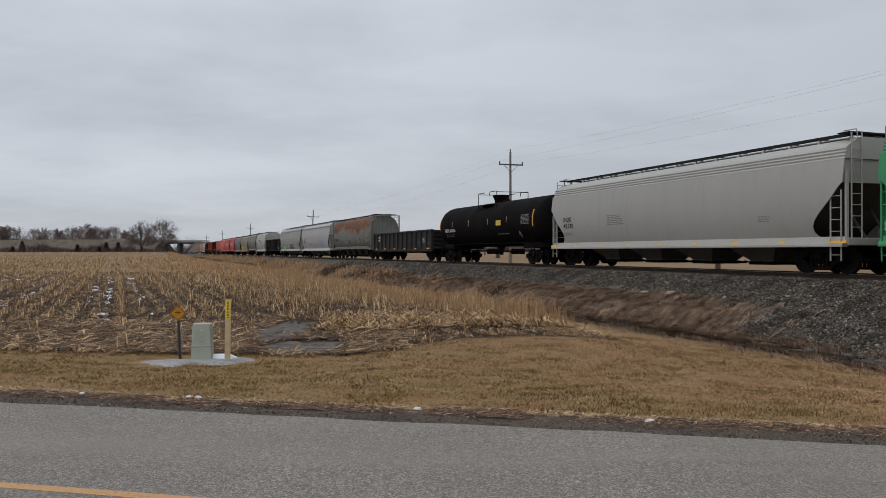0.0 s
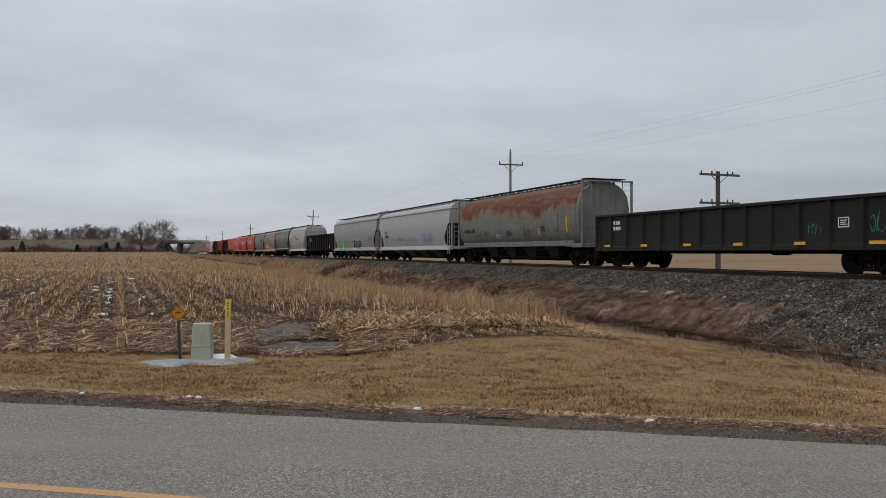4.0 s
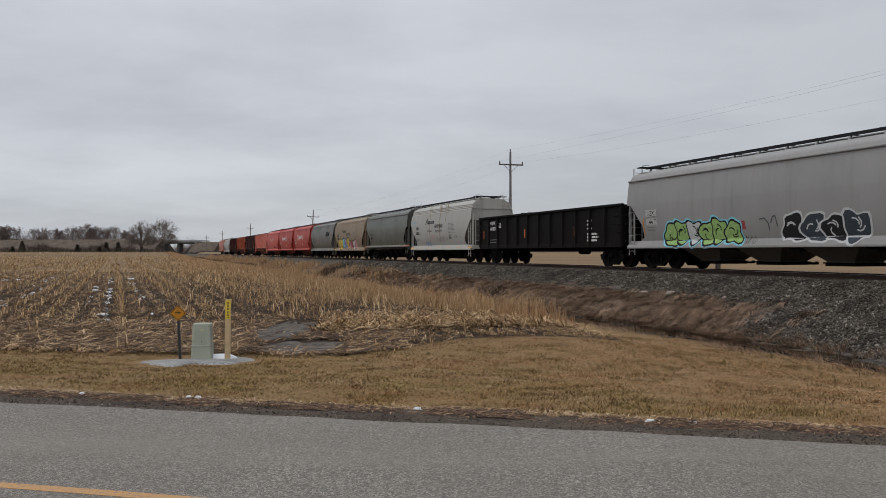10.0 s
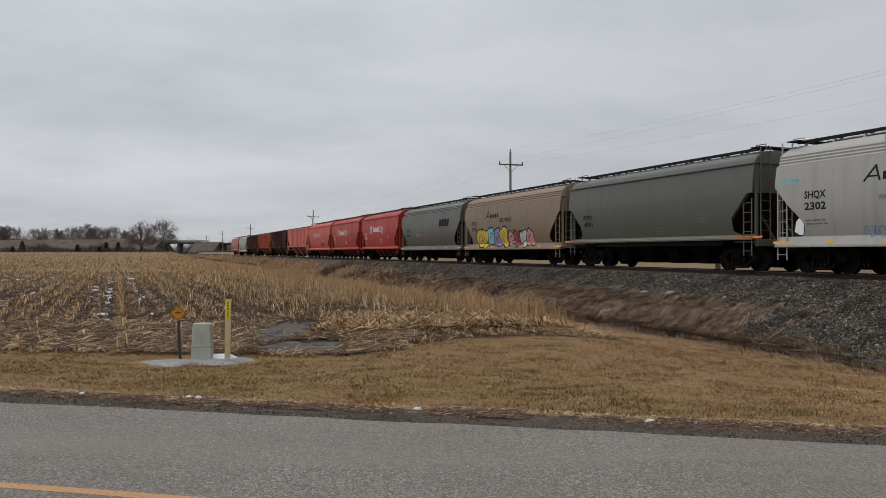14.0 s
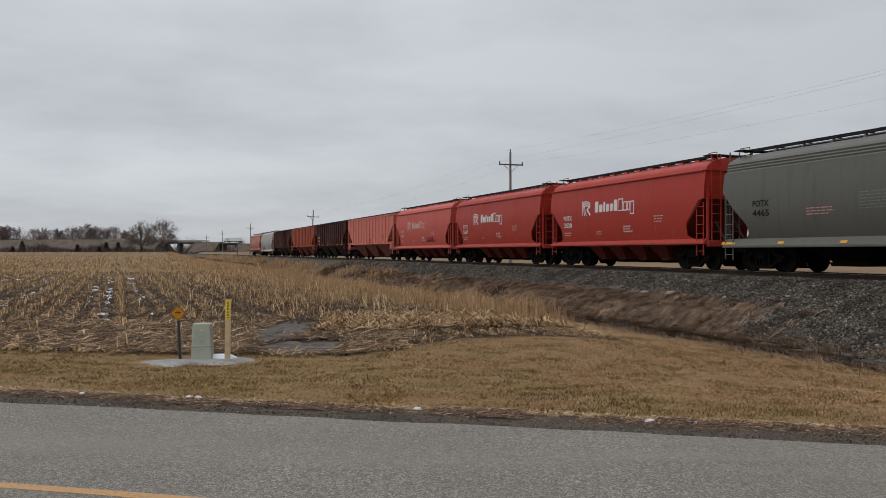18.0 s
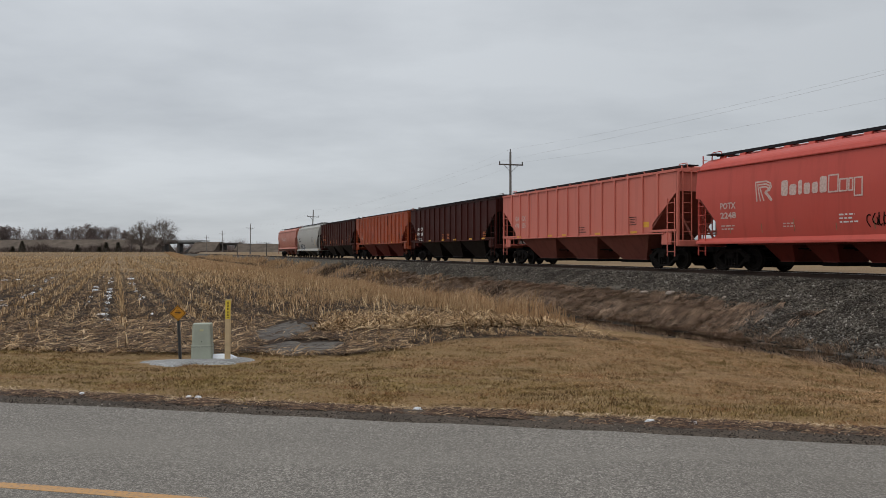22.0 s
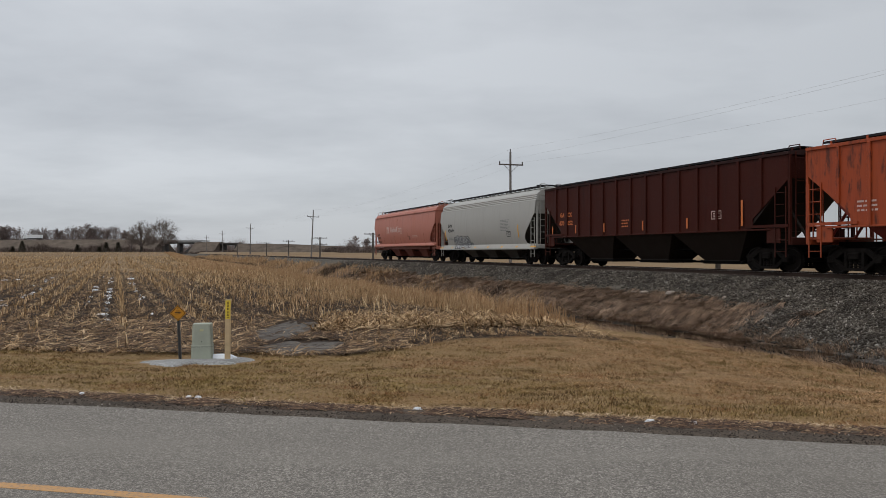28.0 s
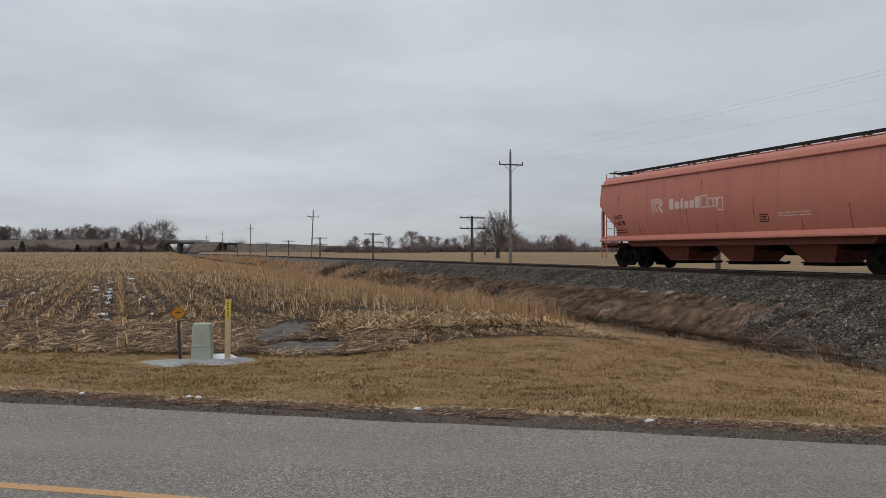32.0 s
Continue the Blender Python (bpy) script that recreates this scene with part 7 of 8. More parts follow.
    for k in range(60):
        s0, d0 = -9 - 45 * rng.rand(), 5.6 + 2.6 * rng.rand()
        m = rng.randint(3, 9)
        x, y = on_track(s0 + 0.12 * rng.randn(m), d0 + 0.12 * rng.randn(m))
        parts.append(tall_blades(x, y, 0.2 + 0.4 * rng.rand(m), 0.008 + 0.004 * rng.rand(m), rng, 0.4))
    bulk("brush_stems", *join(parts), M_BRUSH, "dark dead weeds and brush stems by the ditch", "brush")


tall_grass()


# ---- ditch water, mud and snow ----
def water_material():
    n = Nodes("brown_ditch_water")
    a = n.noise(3, 3)
    return n.done(n.mix(a, (0.010, 0.0075, 0.0055), (0.022, 0.016, 0.011)), 0.06, n.noise(9, 3), 0.012, 0.01)


def mud_material():
    n = Nodes("wet_grey_mud")
    a = n.noise(4.5, 6, 0.65, (0.45, 2.6, 1))
    col = n.ramp(a, (0.40, (0.018, 0.013, 0.010)), (0.48, (0.065, 0.053, 0.043)), (0.60, (0.165, 0.145, 0.125)))
    return n.done(col, n.ramp(a, (0.35, 0.6), (0.7, 0.9)), a, 0.8, 0.06, spec=0.2)


M_WATER, M_MUD = water_material(), mud_material()
M_SNOW = plain("old_snow", (0.74, 0.76, 0.80), 0.7, 0, 0.12, 9)


def flat_blob(cx, cy, rx, ry, rise, seed, n=22, drop=0.02, wild=1.0):
    """A low rounded patch lying on the ground."""
    rng = random.Random(seed)
    ph = [rng.uniform(0, 6.28) for _ in range(3)]
    g = Geo()
    rings = []
    for k, e in ((1.0, -drop), (0.9, rise * 0.55), (0.55, rise), (0.12, rise * 1.05)):
        ring = []
        for i in range(n):
            t = 2 * math.pi * i / n
            w = 1 + wild * (0.22 * math.sin(2 * t + ph[0]) + 0.14 * math.sin(5 * t + ph[1]) + 0.08 * math.sin(9 * t + ph[2]))
            x, y = cx + rx * k * w * math.cos(t), cy + ry * k * w * math.sin(t)
            ring.append((x, y, float(ground_z(x, y)) + e))
        rings.append(ring)
    return g.loft(rings)


g = Geo()
ss = np.arange(-40, 6, 0.5)
rings = []
for s in ss:
    w = 0.28 + 0.27 * float(smooth01(-32, -18, s)) + 0.20 * float(value_noise(s, 0.0, 2.2, 51))
    c = 6.27 - 0.35 * float(value_noise(s, 0.0, 6.0, 5))
    w = max(0.05, w)
    a, b = on_track(s, c - w), on_track(s, c + w)
    rings.append([(*a, -0.835), (*b, -0.835), (*b, -0.95), (*a, -0.95)])
tagged(part("ditch_water", g.loft(rings), M_WATER), "shallow dark brown water standing in the ditch", "water", kind="structure")
for x, y, a, b, e in ((-4.45, 22.2, 0.80, 3.3, 0.006), (-3.35, 18.0, 1.05, 1.75, 0.014)):
    tagged(part("mud_patch", flat_blob(x, y, a, b, e, 3, 40), M_MUD, smooth=True), "wet grey mud patch at the field edge", "mud", kind="structure")

rng = random.Random(77)
for i in range(170):
    k = rng.choice([-26, -23, -22, -19, -18, -14, -14, -13, -11, -11, -10, -7, -7, -6, -2, -1, -1, -1, 1])
    t = rng.uniform(18, 48) if i < 80 else rng.uniform(40, 75)
    p = (k + 0.5 + rng.uniform(-0.18, 0.18)) * 0.762
    x, y = p * RY + RX * t, -p * RX + RY * t
    if abs(x) > 0.58 * y or float(field_edge(x, y)) < 3:
        continue
    big = (0.22 + 0.75 * rng.random() ** 2) * (1.5 if y > 45 else 1.0)
    ob = part("snow_patch", flat_blob(0, 0, 0.13 * big, 0.26 * big, 0.05, 100 + i, 16, wild=1.9), M_SNOW, smooth=True)
    ob.matrix_world = pose(x, y, float(ground_z(x, y)) - float(ground_z(0, 0)), 0, 0, 22.8 + rng.uniform(-25, 25))
    tagged(ob, "small patch of old snow melting between stubble rows", "snow", "snow patches")
for i, (x, y, a, b) in enumerate([(-4.50, 15.74, 0.36, 0.15)]):
    tagged(part("snow_patch", flat_blob(x, y, a, b, 0.125, 150 + i), M_SNOW, smooth=True), "small bank of snow beside the wooden stake", "snow", "snow patches")
for i, (x, y, a, b) in enumerate([(-4.9, 10.55, 0.05, 0.03), (-3.25, 10.3, 0.06, 0.03), (-3.38, 10.34, 0.045, 0.025), (-0.31, 9.59, 0.05, 0.02), (2.36, 8.85, 0.085, 0.022), (2.82, 8.73, 0.055, 0.022)]):
    tagged(part("snow_lump", flat_blob(x, y, a, b, 0.055, 170 + i, drop=-0.015), M_SNOW, smooth=True), "dirty lump of leftover snow at the road edge", "snow", "snow lumps")

# wet slivers in two bare furrows
rng = random.Random(31)
for i in range(30):
    k = rng.choice([-1, -1, -1, 1, 1, 2, -2, -7])
    t = rng.uniform(15, 46)
    p = (k + 0.5 + rng.uniform(-0.1, 0.1)) * 0.762
    x, y = p * RY + RX * t, -p * RX + RY * t
    if abs(x) > 0.58 * y or float(field_edge(x, y)) < 2:
        continue
    ob = part("puddle", flat_blob(0, 0, rng.uniform(0.10, 0.17), rng.uniform(0.5, 1.3), 0.004, 300 + i, 18), M_WATER)
    ob.matrix_world = pose(x, y, float(ground_z(x, y)) - float(ground_z(0, 0)), 0, 0, 22.8)
    tagged(ob, "narrow puddle lying in a bare furrow", "puddle", "puddles")


def bank_rock(s, d, size, seed):
    """A pale broken rock lying on the edge of the ballast."""
    rng = random.Random(seed)
    x, y = on_track(s, d)
    rings = []
    for k, e in ((0.75, -0.06), (1.0, 0.10), (0.86, 0.42), (0.50, 0.60)):
        rings.append([(size * k * rng.uniform(0.8, 1.15) * math.cos(t), size * 0.6 * k * rng.uniform(0.8, 1.15) * math.sin(t), size * e * rng.uniform(0.85, 1.1)) for t in (2 * math.pi * i / 9 for i in range(9))])
    ob = tagged(part("rock", Geo().loft(rings), M_ROCK), "pale pinkish-grey rock lying on the railway bank", "rock", "rocks on the bank")
    ob.matrix_world = pose(x, y, float(ground_z(x, y)), 0, 0, rng.uniform(-25, 10))


M_ROCK = plain("pale_field_stone", (0.30, 0.25, 0.21), 0.9, 0, 0.3, 9)
for i, (s, d, k) in enumerate(((-25.3, 3.35, 0.26), (-26.9, 3.45, 0.20), (-22.3, 3.3, 0.13), (-27.6, 3.5, 0.15))):
    bank_rock(s, d, k, 40 + i)


def edge_stones():
    rng = np.random.RandomState(91)
    N = 15000
    l, r = rng.rand(N) * 34 - 17, 0.03 + 0.95 * rng.rand(N)
    x, y = road_xy(l, r)
    z = np.interp(r, [-0.1, 0.95], [-0.012, -0.085]) + 0.004
    rad = 0.005 + 0.013 * rng.rand(N) ** 3
    tet = np.array([(1, 0, -0.3), (-0.5, 0.87, -0.3), (-0.5, -0.87, -0.3), (0, 0, 0.9)])
    a = rng.rand(N) * 6.28
    c, q = np.cos(a)[:, None], np.sin(a)[:, None]
    j = tet[None] * (0.7 + 0.6 * rng.rand(N, 4, 1)) * rad[:, None, None]
    v = np.stack([j[..., 0] * c - j[..., 1] * q + x[:, None], j[..., 0] * q + j[..., 1] * c + y[:, None], j[..., 2] + z[:, None]], -1).reshape(-1, 3)
    f = np.array([(0, 1, 3), (1, 2, 3), (2, 0, 3), (0, 2, 1)])
    bulk("edge_gravel", v, (f[None] + 4 * np.arange(N)[:, None, None]).reshape(-1, 3), M_STONE, "loose small stones along the road edge", "gravel")


edge_stones()

# ---- gravel pad with its utility box, sign and stake ----
tagged(part("gravel_pad", flat_blob(-4.77, 15.15, 0.79, 1.13, 0.05, 14, 60, wild=1.15), M_PAD, smooth=True), "pale grey gravel pad in the dead grass", "gravel pad", kind="structure")
M_BOX = plain("grey_green_cabinet_paint", (0.305, 0.322, 0.262), 0.6, 0, 0.12, 3)
M_BOXLABEL = plain("faded_yellow_sticker", (0.42, 0.40, 0.24), 0.6, 0, 0.15, 9)
M_BOXDARK = plain("dark_gap", (0.05, 0.055, 0.05), 0.8)
M_SIGNY = plain("yellow_sign_face", (0.50, 0.215, 0.012), 0.5, 0, 0.12, 8)
M_STAKE = plain("bare_pine_stake", (0.46, 0.34, 0.20), 0.8, 0, 0.2, 5)
M_LABEL = plain("yellow_plastic_label", (0.62, 0.45, 0.05), 0.5, 0, 0.12, 8)
M_STEEL = plain("dull_galvanised_steel", (0.10, 0.10, 0.10), 0.6, 0.4, 0.3)
PAD_Z = -0.29


def utility_box(x, y, z):
    ob = tagged(new("utility_box"), "grey-green plastic utility cabinet standing on gravel", "utility box")
    ob.matrix_world = pose(x, y, z, 0, 0, 9)
    def eight(zz, hx, hy, c=0.028):
        return [(-hx + c, -hy, zz), (hx - c, -hy, zz), (hx, -hy + c, zz), (hx, hy - c, zz), (hx - c, hy, zz), (-hx + c, hy, zz), (-hx, hy - c, zz), (-hx, -hy + c, zz)]

    part("base_housing", Geo().loft([eight(z0, a, b) for z0, a, b in ((-0.05, 0.206, 0.165), (0.275, 0.199, 0.160), (0.287, 0.199, 0.160), (0.293, 0.194, 0.156))]), M_BOX, ob)
    part("cover", Geo().loft([eight(z0, a, b) for z0, a, b in ((0.292, 0.191, 0.154), (0.695, 0.177, 0.143), (0.708, 0.174, 0.140), (0.713, 0.167, 0.133))]), M_BOX, ob)
    part("joint", Geo().loft([eight(z0, 0.2006, 0.1616) for z0 in (0.252, 0.258)]), M_BOXDARK, ob)
    part("lock", Geo().lathe([(-0.160, 0.0), (-0.160, 0.012), (-0.145, 0.012)], "y", 8, (0, 0, 0.36)), M_BOXDARK, ob)
    part("label_plate", Geo().box(-0.035, 0.035, -0.1525, -0.140, 0.565, 0.605), M_BOXLABEL, ob, "small faded yellow sticker")
    return ob


def marker_sign(x, y, z):
    ob = tagged(new("marker_sign"), "small yellow diamond utility sign on a steel post", "sign")
    ob.matrix_world = pose(x, y, z, 0, -2.5, 6)
    g = Geo()
    g.box(-0.028, -0.022, -0.02, 0.02, -0.1, 0.92).box(0.022, 0.028, -0.02, 0.02, -0.1, 0.92).box(-0.028, 0.028, 0.014, 0.02, -0.1, 0.92)
    part("post", g, M_STEEL, ob)
    c, r = 0.90, 0.165
    pl = part("sign_plate", Geo().prism([(0, c - r), (r, c), (0, c + r), (-r, c)], -0.028, -0.023), M_SIGNY, ob)
    g = Geo()
    for i, (w, zz) in enumerate(((0.07, 0.045), (0.12, 0.015), (0.10, -0.015))):
        g.box(-w / 2, w / 2, -0.031, -0.0285, c + zz - 0.007, c + zz + 0.007)
    part("small_writing", g, M_LETTER_K, pl)
    g = Geo()
    for a, b in (((0, c - r + 0.02), (r - 0.02, c)), ((r - 0.02, c), (0, c + r - 0.02)), ((0, c + r - 0.02), (-r + 0.02, c)), ((-r + 0.02, c), (0, c - r + 0.02))):
        g.tube((a[0], -0.029, a[1]), (b[0], -0.029, b[1]), 0.006, n=4)
    part("border_line", g, M_LETTER_K, pl)
    for zz in (-0.1, 0.1):
        part("bolt", Geo().tube((0, -0.036, c + zz), (0, -0.028, c + zz), 0.01, n=6), M_STEEL, pl)
    return ob


def wooden_stake(x, y, z):
    ob = tagged(new("wooden_stake"), "bare wooden stake with a yellow warning label on top", "stake")
    ob.matrix_world = pose(x, y, z, 0, 0.6, 8)
    part("stake", Geo().box(-0.055, 0.055, -0.03, 0.03, -0.1, 1.20, 0.006), M_STAKE, ob)
    part("label", Geo().box(-0.050, 0.050, -0.035, -0.0305, 0.80, 1.175), M_LABEL, ob, "yellow plastic label")
    g = Geo()
    rng = random.Random(6)
    for i in range(11):
        zz = 0.83 + i * 0.03
        w = rng.uniform(0.012, 0.03)
        g.box(-0.002 - w * 0.7, 0.006 + w * 0.5, -0.038, -0.0355, zz, zz + 0.013)
    part("small_writing", g, M_LETTER_K, ob)
    return ob


utility_box(-4.83, 15.62, PAD_Z)
marker_sign(-5.36, 15.85, PAD_Z)
wooden_stake(-4.33, 15.62, PAD_Z)

# ---- pole lines ----
M_POLE = plain("weathered_pole_wood", (0.085, 0.07, 0.06), 0.9, 0, 0.3, 3)
M_POLEG = plain("silver_grey_pole_wood", (0.15, 0.135, 0.125), 0.9, 0, 0.3, 3)
M_WIRE = plain("dull_wire", (0.30, 0.30, 0.31), 0.6, 0.0)
M_INSUL = plain("brown_porcelain", (0.06, 0.05, 0.05), 0.3)
POLE_D, TELE_D = -10.55, -4.9


def power_pole(s, top, lean=0.0):
    x, y = on_track(s, POLE_D)
    z = float(ground_z(x, y))
    ob = tagged(new("power_pole"), "tall wooden power pole with one crossarm across the field", "power pole", "power poles")
    ob.matrix_world = pose(x, y, z, lean, 0, YAW)
    h = top - z
    part("pole", Geo().tube((0, 0, -0.3), (0, 0, h), 0.17, 0.10, 10), M_POLEG, ob)
    za = h - 1.28
    part("crossarm", Geo().box(0.10, 0.20, -1.30, 1.30, za - 0.06, za + 0.06, 0.01), M_POLE, ob)
    g = Geo().path([(0.15, -0.75, za - 0.05), (0.08, 0, za - 0.75), (0.15, 0.75, za - 0.05)], 0.025, 5)
    part("brace", g, M_STEEL, ob)
    for yy, zz in ((-1.22, za), (1.22, za), (0.0, h - 0.05)):
        part("insulator", Geo().lathe([(zz + 0.06, 0.03), (zz + 0.12, 0.08), (zz + 0.2, 0.05), (zz + 0.26, 0.07), (zz + 0.32, 0.03)], "z", 8, (0.15 if yy else 0.0, yy, 0)), M_INSUL, ob)
    return ob


POWER = [(27.0, 12.0, 0.0), (-68.75, 11.68, 0.0), (-169.0, 10.9, -2.6), (-278.5, 11.6, 0.0), (-391.0, 12.0, 0.0), (-505.0, 12.2, 0.0)]
for s, top, lean in POWER:
    power_pole(s, top, lean)


def overhead_wire(offset, dz, sag, r):
    pts = []
    for (s0, t0, _), (s1, t1, _) in zip(POWER, POWER[1:]):
        for i in range(16):
            k = i / 16
            s = s0 + (s1 - s0) * k
            x, y = on_track(s, POLE_D - offset)
            pts.append((x, y, t0 + (t1 - t0) * k + dz - sag * 4 * k * (1 - k)))
    return tagged(part("overhead_wire", Geo().path(pts, r, 4), M_WIRE), "thin overhead power line wire sagging between poles", "wire", "power line wires")


overhead_wire(0.0, 0.25, 1.5, 0.0042)
overhead_wire(1.22, -1.0, 1.35, 0.0042)
overhead_wire(-1.22, -1.0, 0.75, 0.0042)


def telegraph_pole(s, top, arms, gap=1.05):
    x, y = on_track(s, TELE_D)
    z = float(ground_z(x, y))
    ob = tagged(new("telegraph_pole"), "short old telegraph pole with wide crossarms beside the track", "telegraph pole", "telegraph poles")
    ob.matrix_world = pose(x, y, z, 0, 0, YAW)
    h = top - z
    part("pole", Geo().tube((0, 0, -0.3), (0, 0, h), 0.14, 0.11, 9), M_POLE, ob)
    for k in range(arms):
        za = h - 0.18 - k * gap
        a = part("crossarm", Geo().box(0.10, 0.19, -1.25, 1.25, za - 0.055, za + 0.055, 0.008), M_POLE, ob)
        for i in range(8):
            yy = -1.15 + 2.3 * i / 7
            if (i * 7 + int(abs(s))) % 3 == 0:
                continue
            part("insulator", Geo().lathe([(za + 0.05, 0.02), (za + 0.10, 0.045), (za + 0.19, 0.03)], "z", 6, (0.145, yy, 0)), M_INSUL, a)
        part("brace", Geo().path([(0.14, -0.5, za - 0.05), (0.1, 0, za - 0.45), (0.14, 0.5, za - 0.05)], 0.02, 4), M_STEEL, a)
    return ob


TELE = [(-32.4, 6.0, 2, 1.45), (-65.0, 5.15, 2, 0.97), (-98.4, 4.4, 2), (-132.3, 4.45, 2), (-164.5, 4.35, 2), (-197.8, 4.3, 1), (-232.0, 4.4, 1), (-267.0, 4.5, 1)]
for t in TELE:
    telegraph_pole(*t)

# ---- far land ----
M_EMB = plain("winter_brown_grass_slope", (0.098, 0.074, 0.056), 0.95, 0, 0.45, 0.22)
M_CONC = plain("pale_bridge_concrete", (0.22, 0.22, 0.215), 0.85, 0, 0.2, 0.4)
M_CONCD = plain("dark_bridge_steel", (0.06, 0.055, 0.052), 0.8, 0, 0.2, 0.4)
FAR_Y = 545.0


def far_x(px):
    return (px - 784.0) / 1375.0 * FAR_Y


def far_z(py):
    return 1.85 + (446.7 - py) / 1375.0 * FAR_Y


def embankment(name, pts, label):
    """A road embankment across the view: crest points (x, z), slopes falling to both sides."""
    g = Geo()
    rings = []
    for i, (x, z) in enumerate(pts):
        w = 4.5
        k = 2.3 * max(0.3, z - 1.0)
        rings.append([(x, FAR_Y - w - k, 0.5), (x, FAR_Y - w, z), (x, FAR_Y + w, z), (x, FAR_Y + w + k, 0.5)])
    return tagged(part(name, g.loft(rings), M_EMB), label, "embankment", kind="structure")


def crest(a, b, n, fn, seed):
    return [(far_x(a + (b - a) * i / n), far_z(fn(a + (b - a) * i / n)) + 0.15 * float(value_noise(i * 1.0, 0.0, 2.0, seed))) for i in range(n + 1)]


embankment("road_embankment", crest(-700, 291, 24, lambda p: 424.5 + 0.004 * max(0, 100 - p), 61), "brown grassy road embankment rising to the bridge")
embankment("road_embankment", crest(349, 392, 4, lambda p: 428.6, 62), "brown grassy embankment between two bridge spans")
embankment("road_embankment", crest(424, 830, 14, lambda p: float(np.interp(p, [424, 520, 600, 830], [431.5, 432.5, 436.0, 443.5])), 63), "brown grassy road embankment running down to the fields")


def bridge(a, b, ztop, piers, mat, label, rail):
    ob = tagged(new("road_bridge"), label, "bridge", kind="structure")
    xa, xb, z = far_x(a), far_x(b), far_z(ztop)
    part("deck", Geo().box(xa, xb, FAR_Y - 5, FAR_Y + 5, z - 0.75, z), M_CONC if rail else M_CONCD, ob)
    part("girder", Geo().box(xa, xb, FAR_Y - 4.2, FAR_Y + 4.2, z - 1.7, z - 0.75), M_CONCD, ob)
    if rail:
        for q in (-1, 1):
            part("parapet", Geo().box(xa - 6, xb + 6, FAR_Y + q * 4.9 - 0.15, FAR_Y + q * 4.9 + 0.15, z, z + 0.75), M_CONC, ob)
    for p in piers:
        x = far_x(p)
        part("pier", Geo().box(x - 0.9, x + 0.9, FAR_Y - 4, FAR_Y + 4, 0.5, z - 1.7, 0.2), mat, ob)
    return ob


bridge(288, 352, 427.6, (293, 319), M_CONCD, "pale concrete road bridge over the far railway line", True)
bridge(390, 426, 430.2, (397, 420), M_CONCD, "dark short bridge span beside the embankment", False)
# sloping paved abutment under the bridge
g = Geo()
xa, xb = far_x(325), far_x(350)
g.prism([(xa, 1.0), (xb, far_z(431.5)), (xb, 1.0)], FAR_Y - 4, FAR_Y + 4)
tagged(part("bridge_abutment", g, M_CONCD), "dark sloping paved abutment under the bridge", "abutment", kind="structure")

# ---- trees ----
M_BARK = plain("grey_brown_bark", (0.070, 0.060, 0.054), 0.95, 0, 0.3, 1.0)
# twig colour paled, with some distance haze put into it
M_TWIG = plain("bare_winter_twigs", (0.20, 0.157, 0.145), 0.95, 0, 0.3, 0.5)
M_CEDAR = plain("dark_evergreen_needles", (0.070, 0.062, 0.046), 0.9, 0, 0.4, 1.0)


def bare_tree_meshes(seed, spread=1.0, levels=5, twig=0.028):
    """A leafless tree: trunk with its leader, and a crown of forking limbs and fine twigs from low down."""
    rng = random.Random(seed)
    trunk, crown = Geo(), Geo()

    def grow(p, w, length, r, level):
        q = p
        k = 3 if level < 2 else 2
        pts = [p]
        for i in range(k):
            w2 = (w + Vector((rng.gauss(0, 0.13), rng.gauss(0, 0.13), 0.04))).normalized()
            e = q + w2 * length / k
            crown.tube(q, e, max(twig, r * (1 - 0.25 * i)), max(twig, r * (1 - 0.25 * (i + 1))), 4 if level < 3 else 3, False)
            q, w = e, w2
            pts.append(e)
        if level >= levels:
            return
        n = 4 if level < 3 else 3
        for i in range(n):
            u = w.orthogonal().normalized()
            u.rotate(Matrix.Rotation(2 * math.pi * (i + rng.random()) / n, 3, w))
            a = rng.uniform(0.35, 0.95) * spread
            w3 = (w * math.cos(a) + u * math.sin(a) + Vector((0, 0, 0.10))).normalized()
            start = pts[rng.randint(1, k)] if i else pts[-1]
            grow(start, w3, length * rng.uniform(0.50, 0.72), max(twig, r * rng.uniform(0.45, 0.6)), level + 1)

    q, r = Vector((0, 0, -0.2)), 0.30
    w = Vector((0, 0, 1))
    for i in range(7):
        w = (w + Vector((rng.gauss(0, 0.07), rng.gauss(0, 0.07), 0.1))).normalized()
        e = q + w * 0.95
        trunk.tube(q, e, r, r * 0.84, 7)
        if i >= 1:
            for j in range(3 if i < 5 else 4):
                a = rng.uniform(0, 6.28)
                tilt = (1.25 - 0.13 * i) * spread
                v = Vector((math.cos(a) * math.sin(tilt), math.sin(a) * math.sin(tilt), math.cos(tilt)))
                grow(q.lerp(e, rng.random()), v, rng.uniform(2.2, 3.1) * (1.15 - 0.07 * i), r * 0.55, 2)
        q, r = e, r * 0.84
    return trunk.mesh("trunk", M_BARK, True), crown.mesh("crown", M_TWIG)


TREE_KINDS = [bare_tree_meshes(8, 1.10, 6), bare_tree_meshes(12, 0.80), bare_tree_meshes(29, 1.0, 6, 0.04), bare_tree_meshes(37, 0.65)]


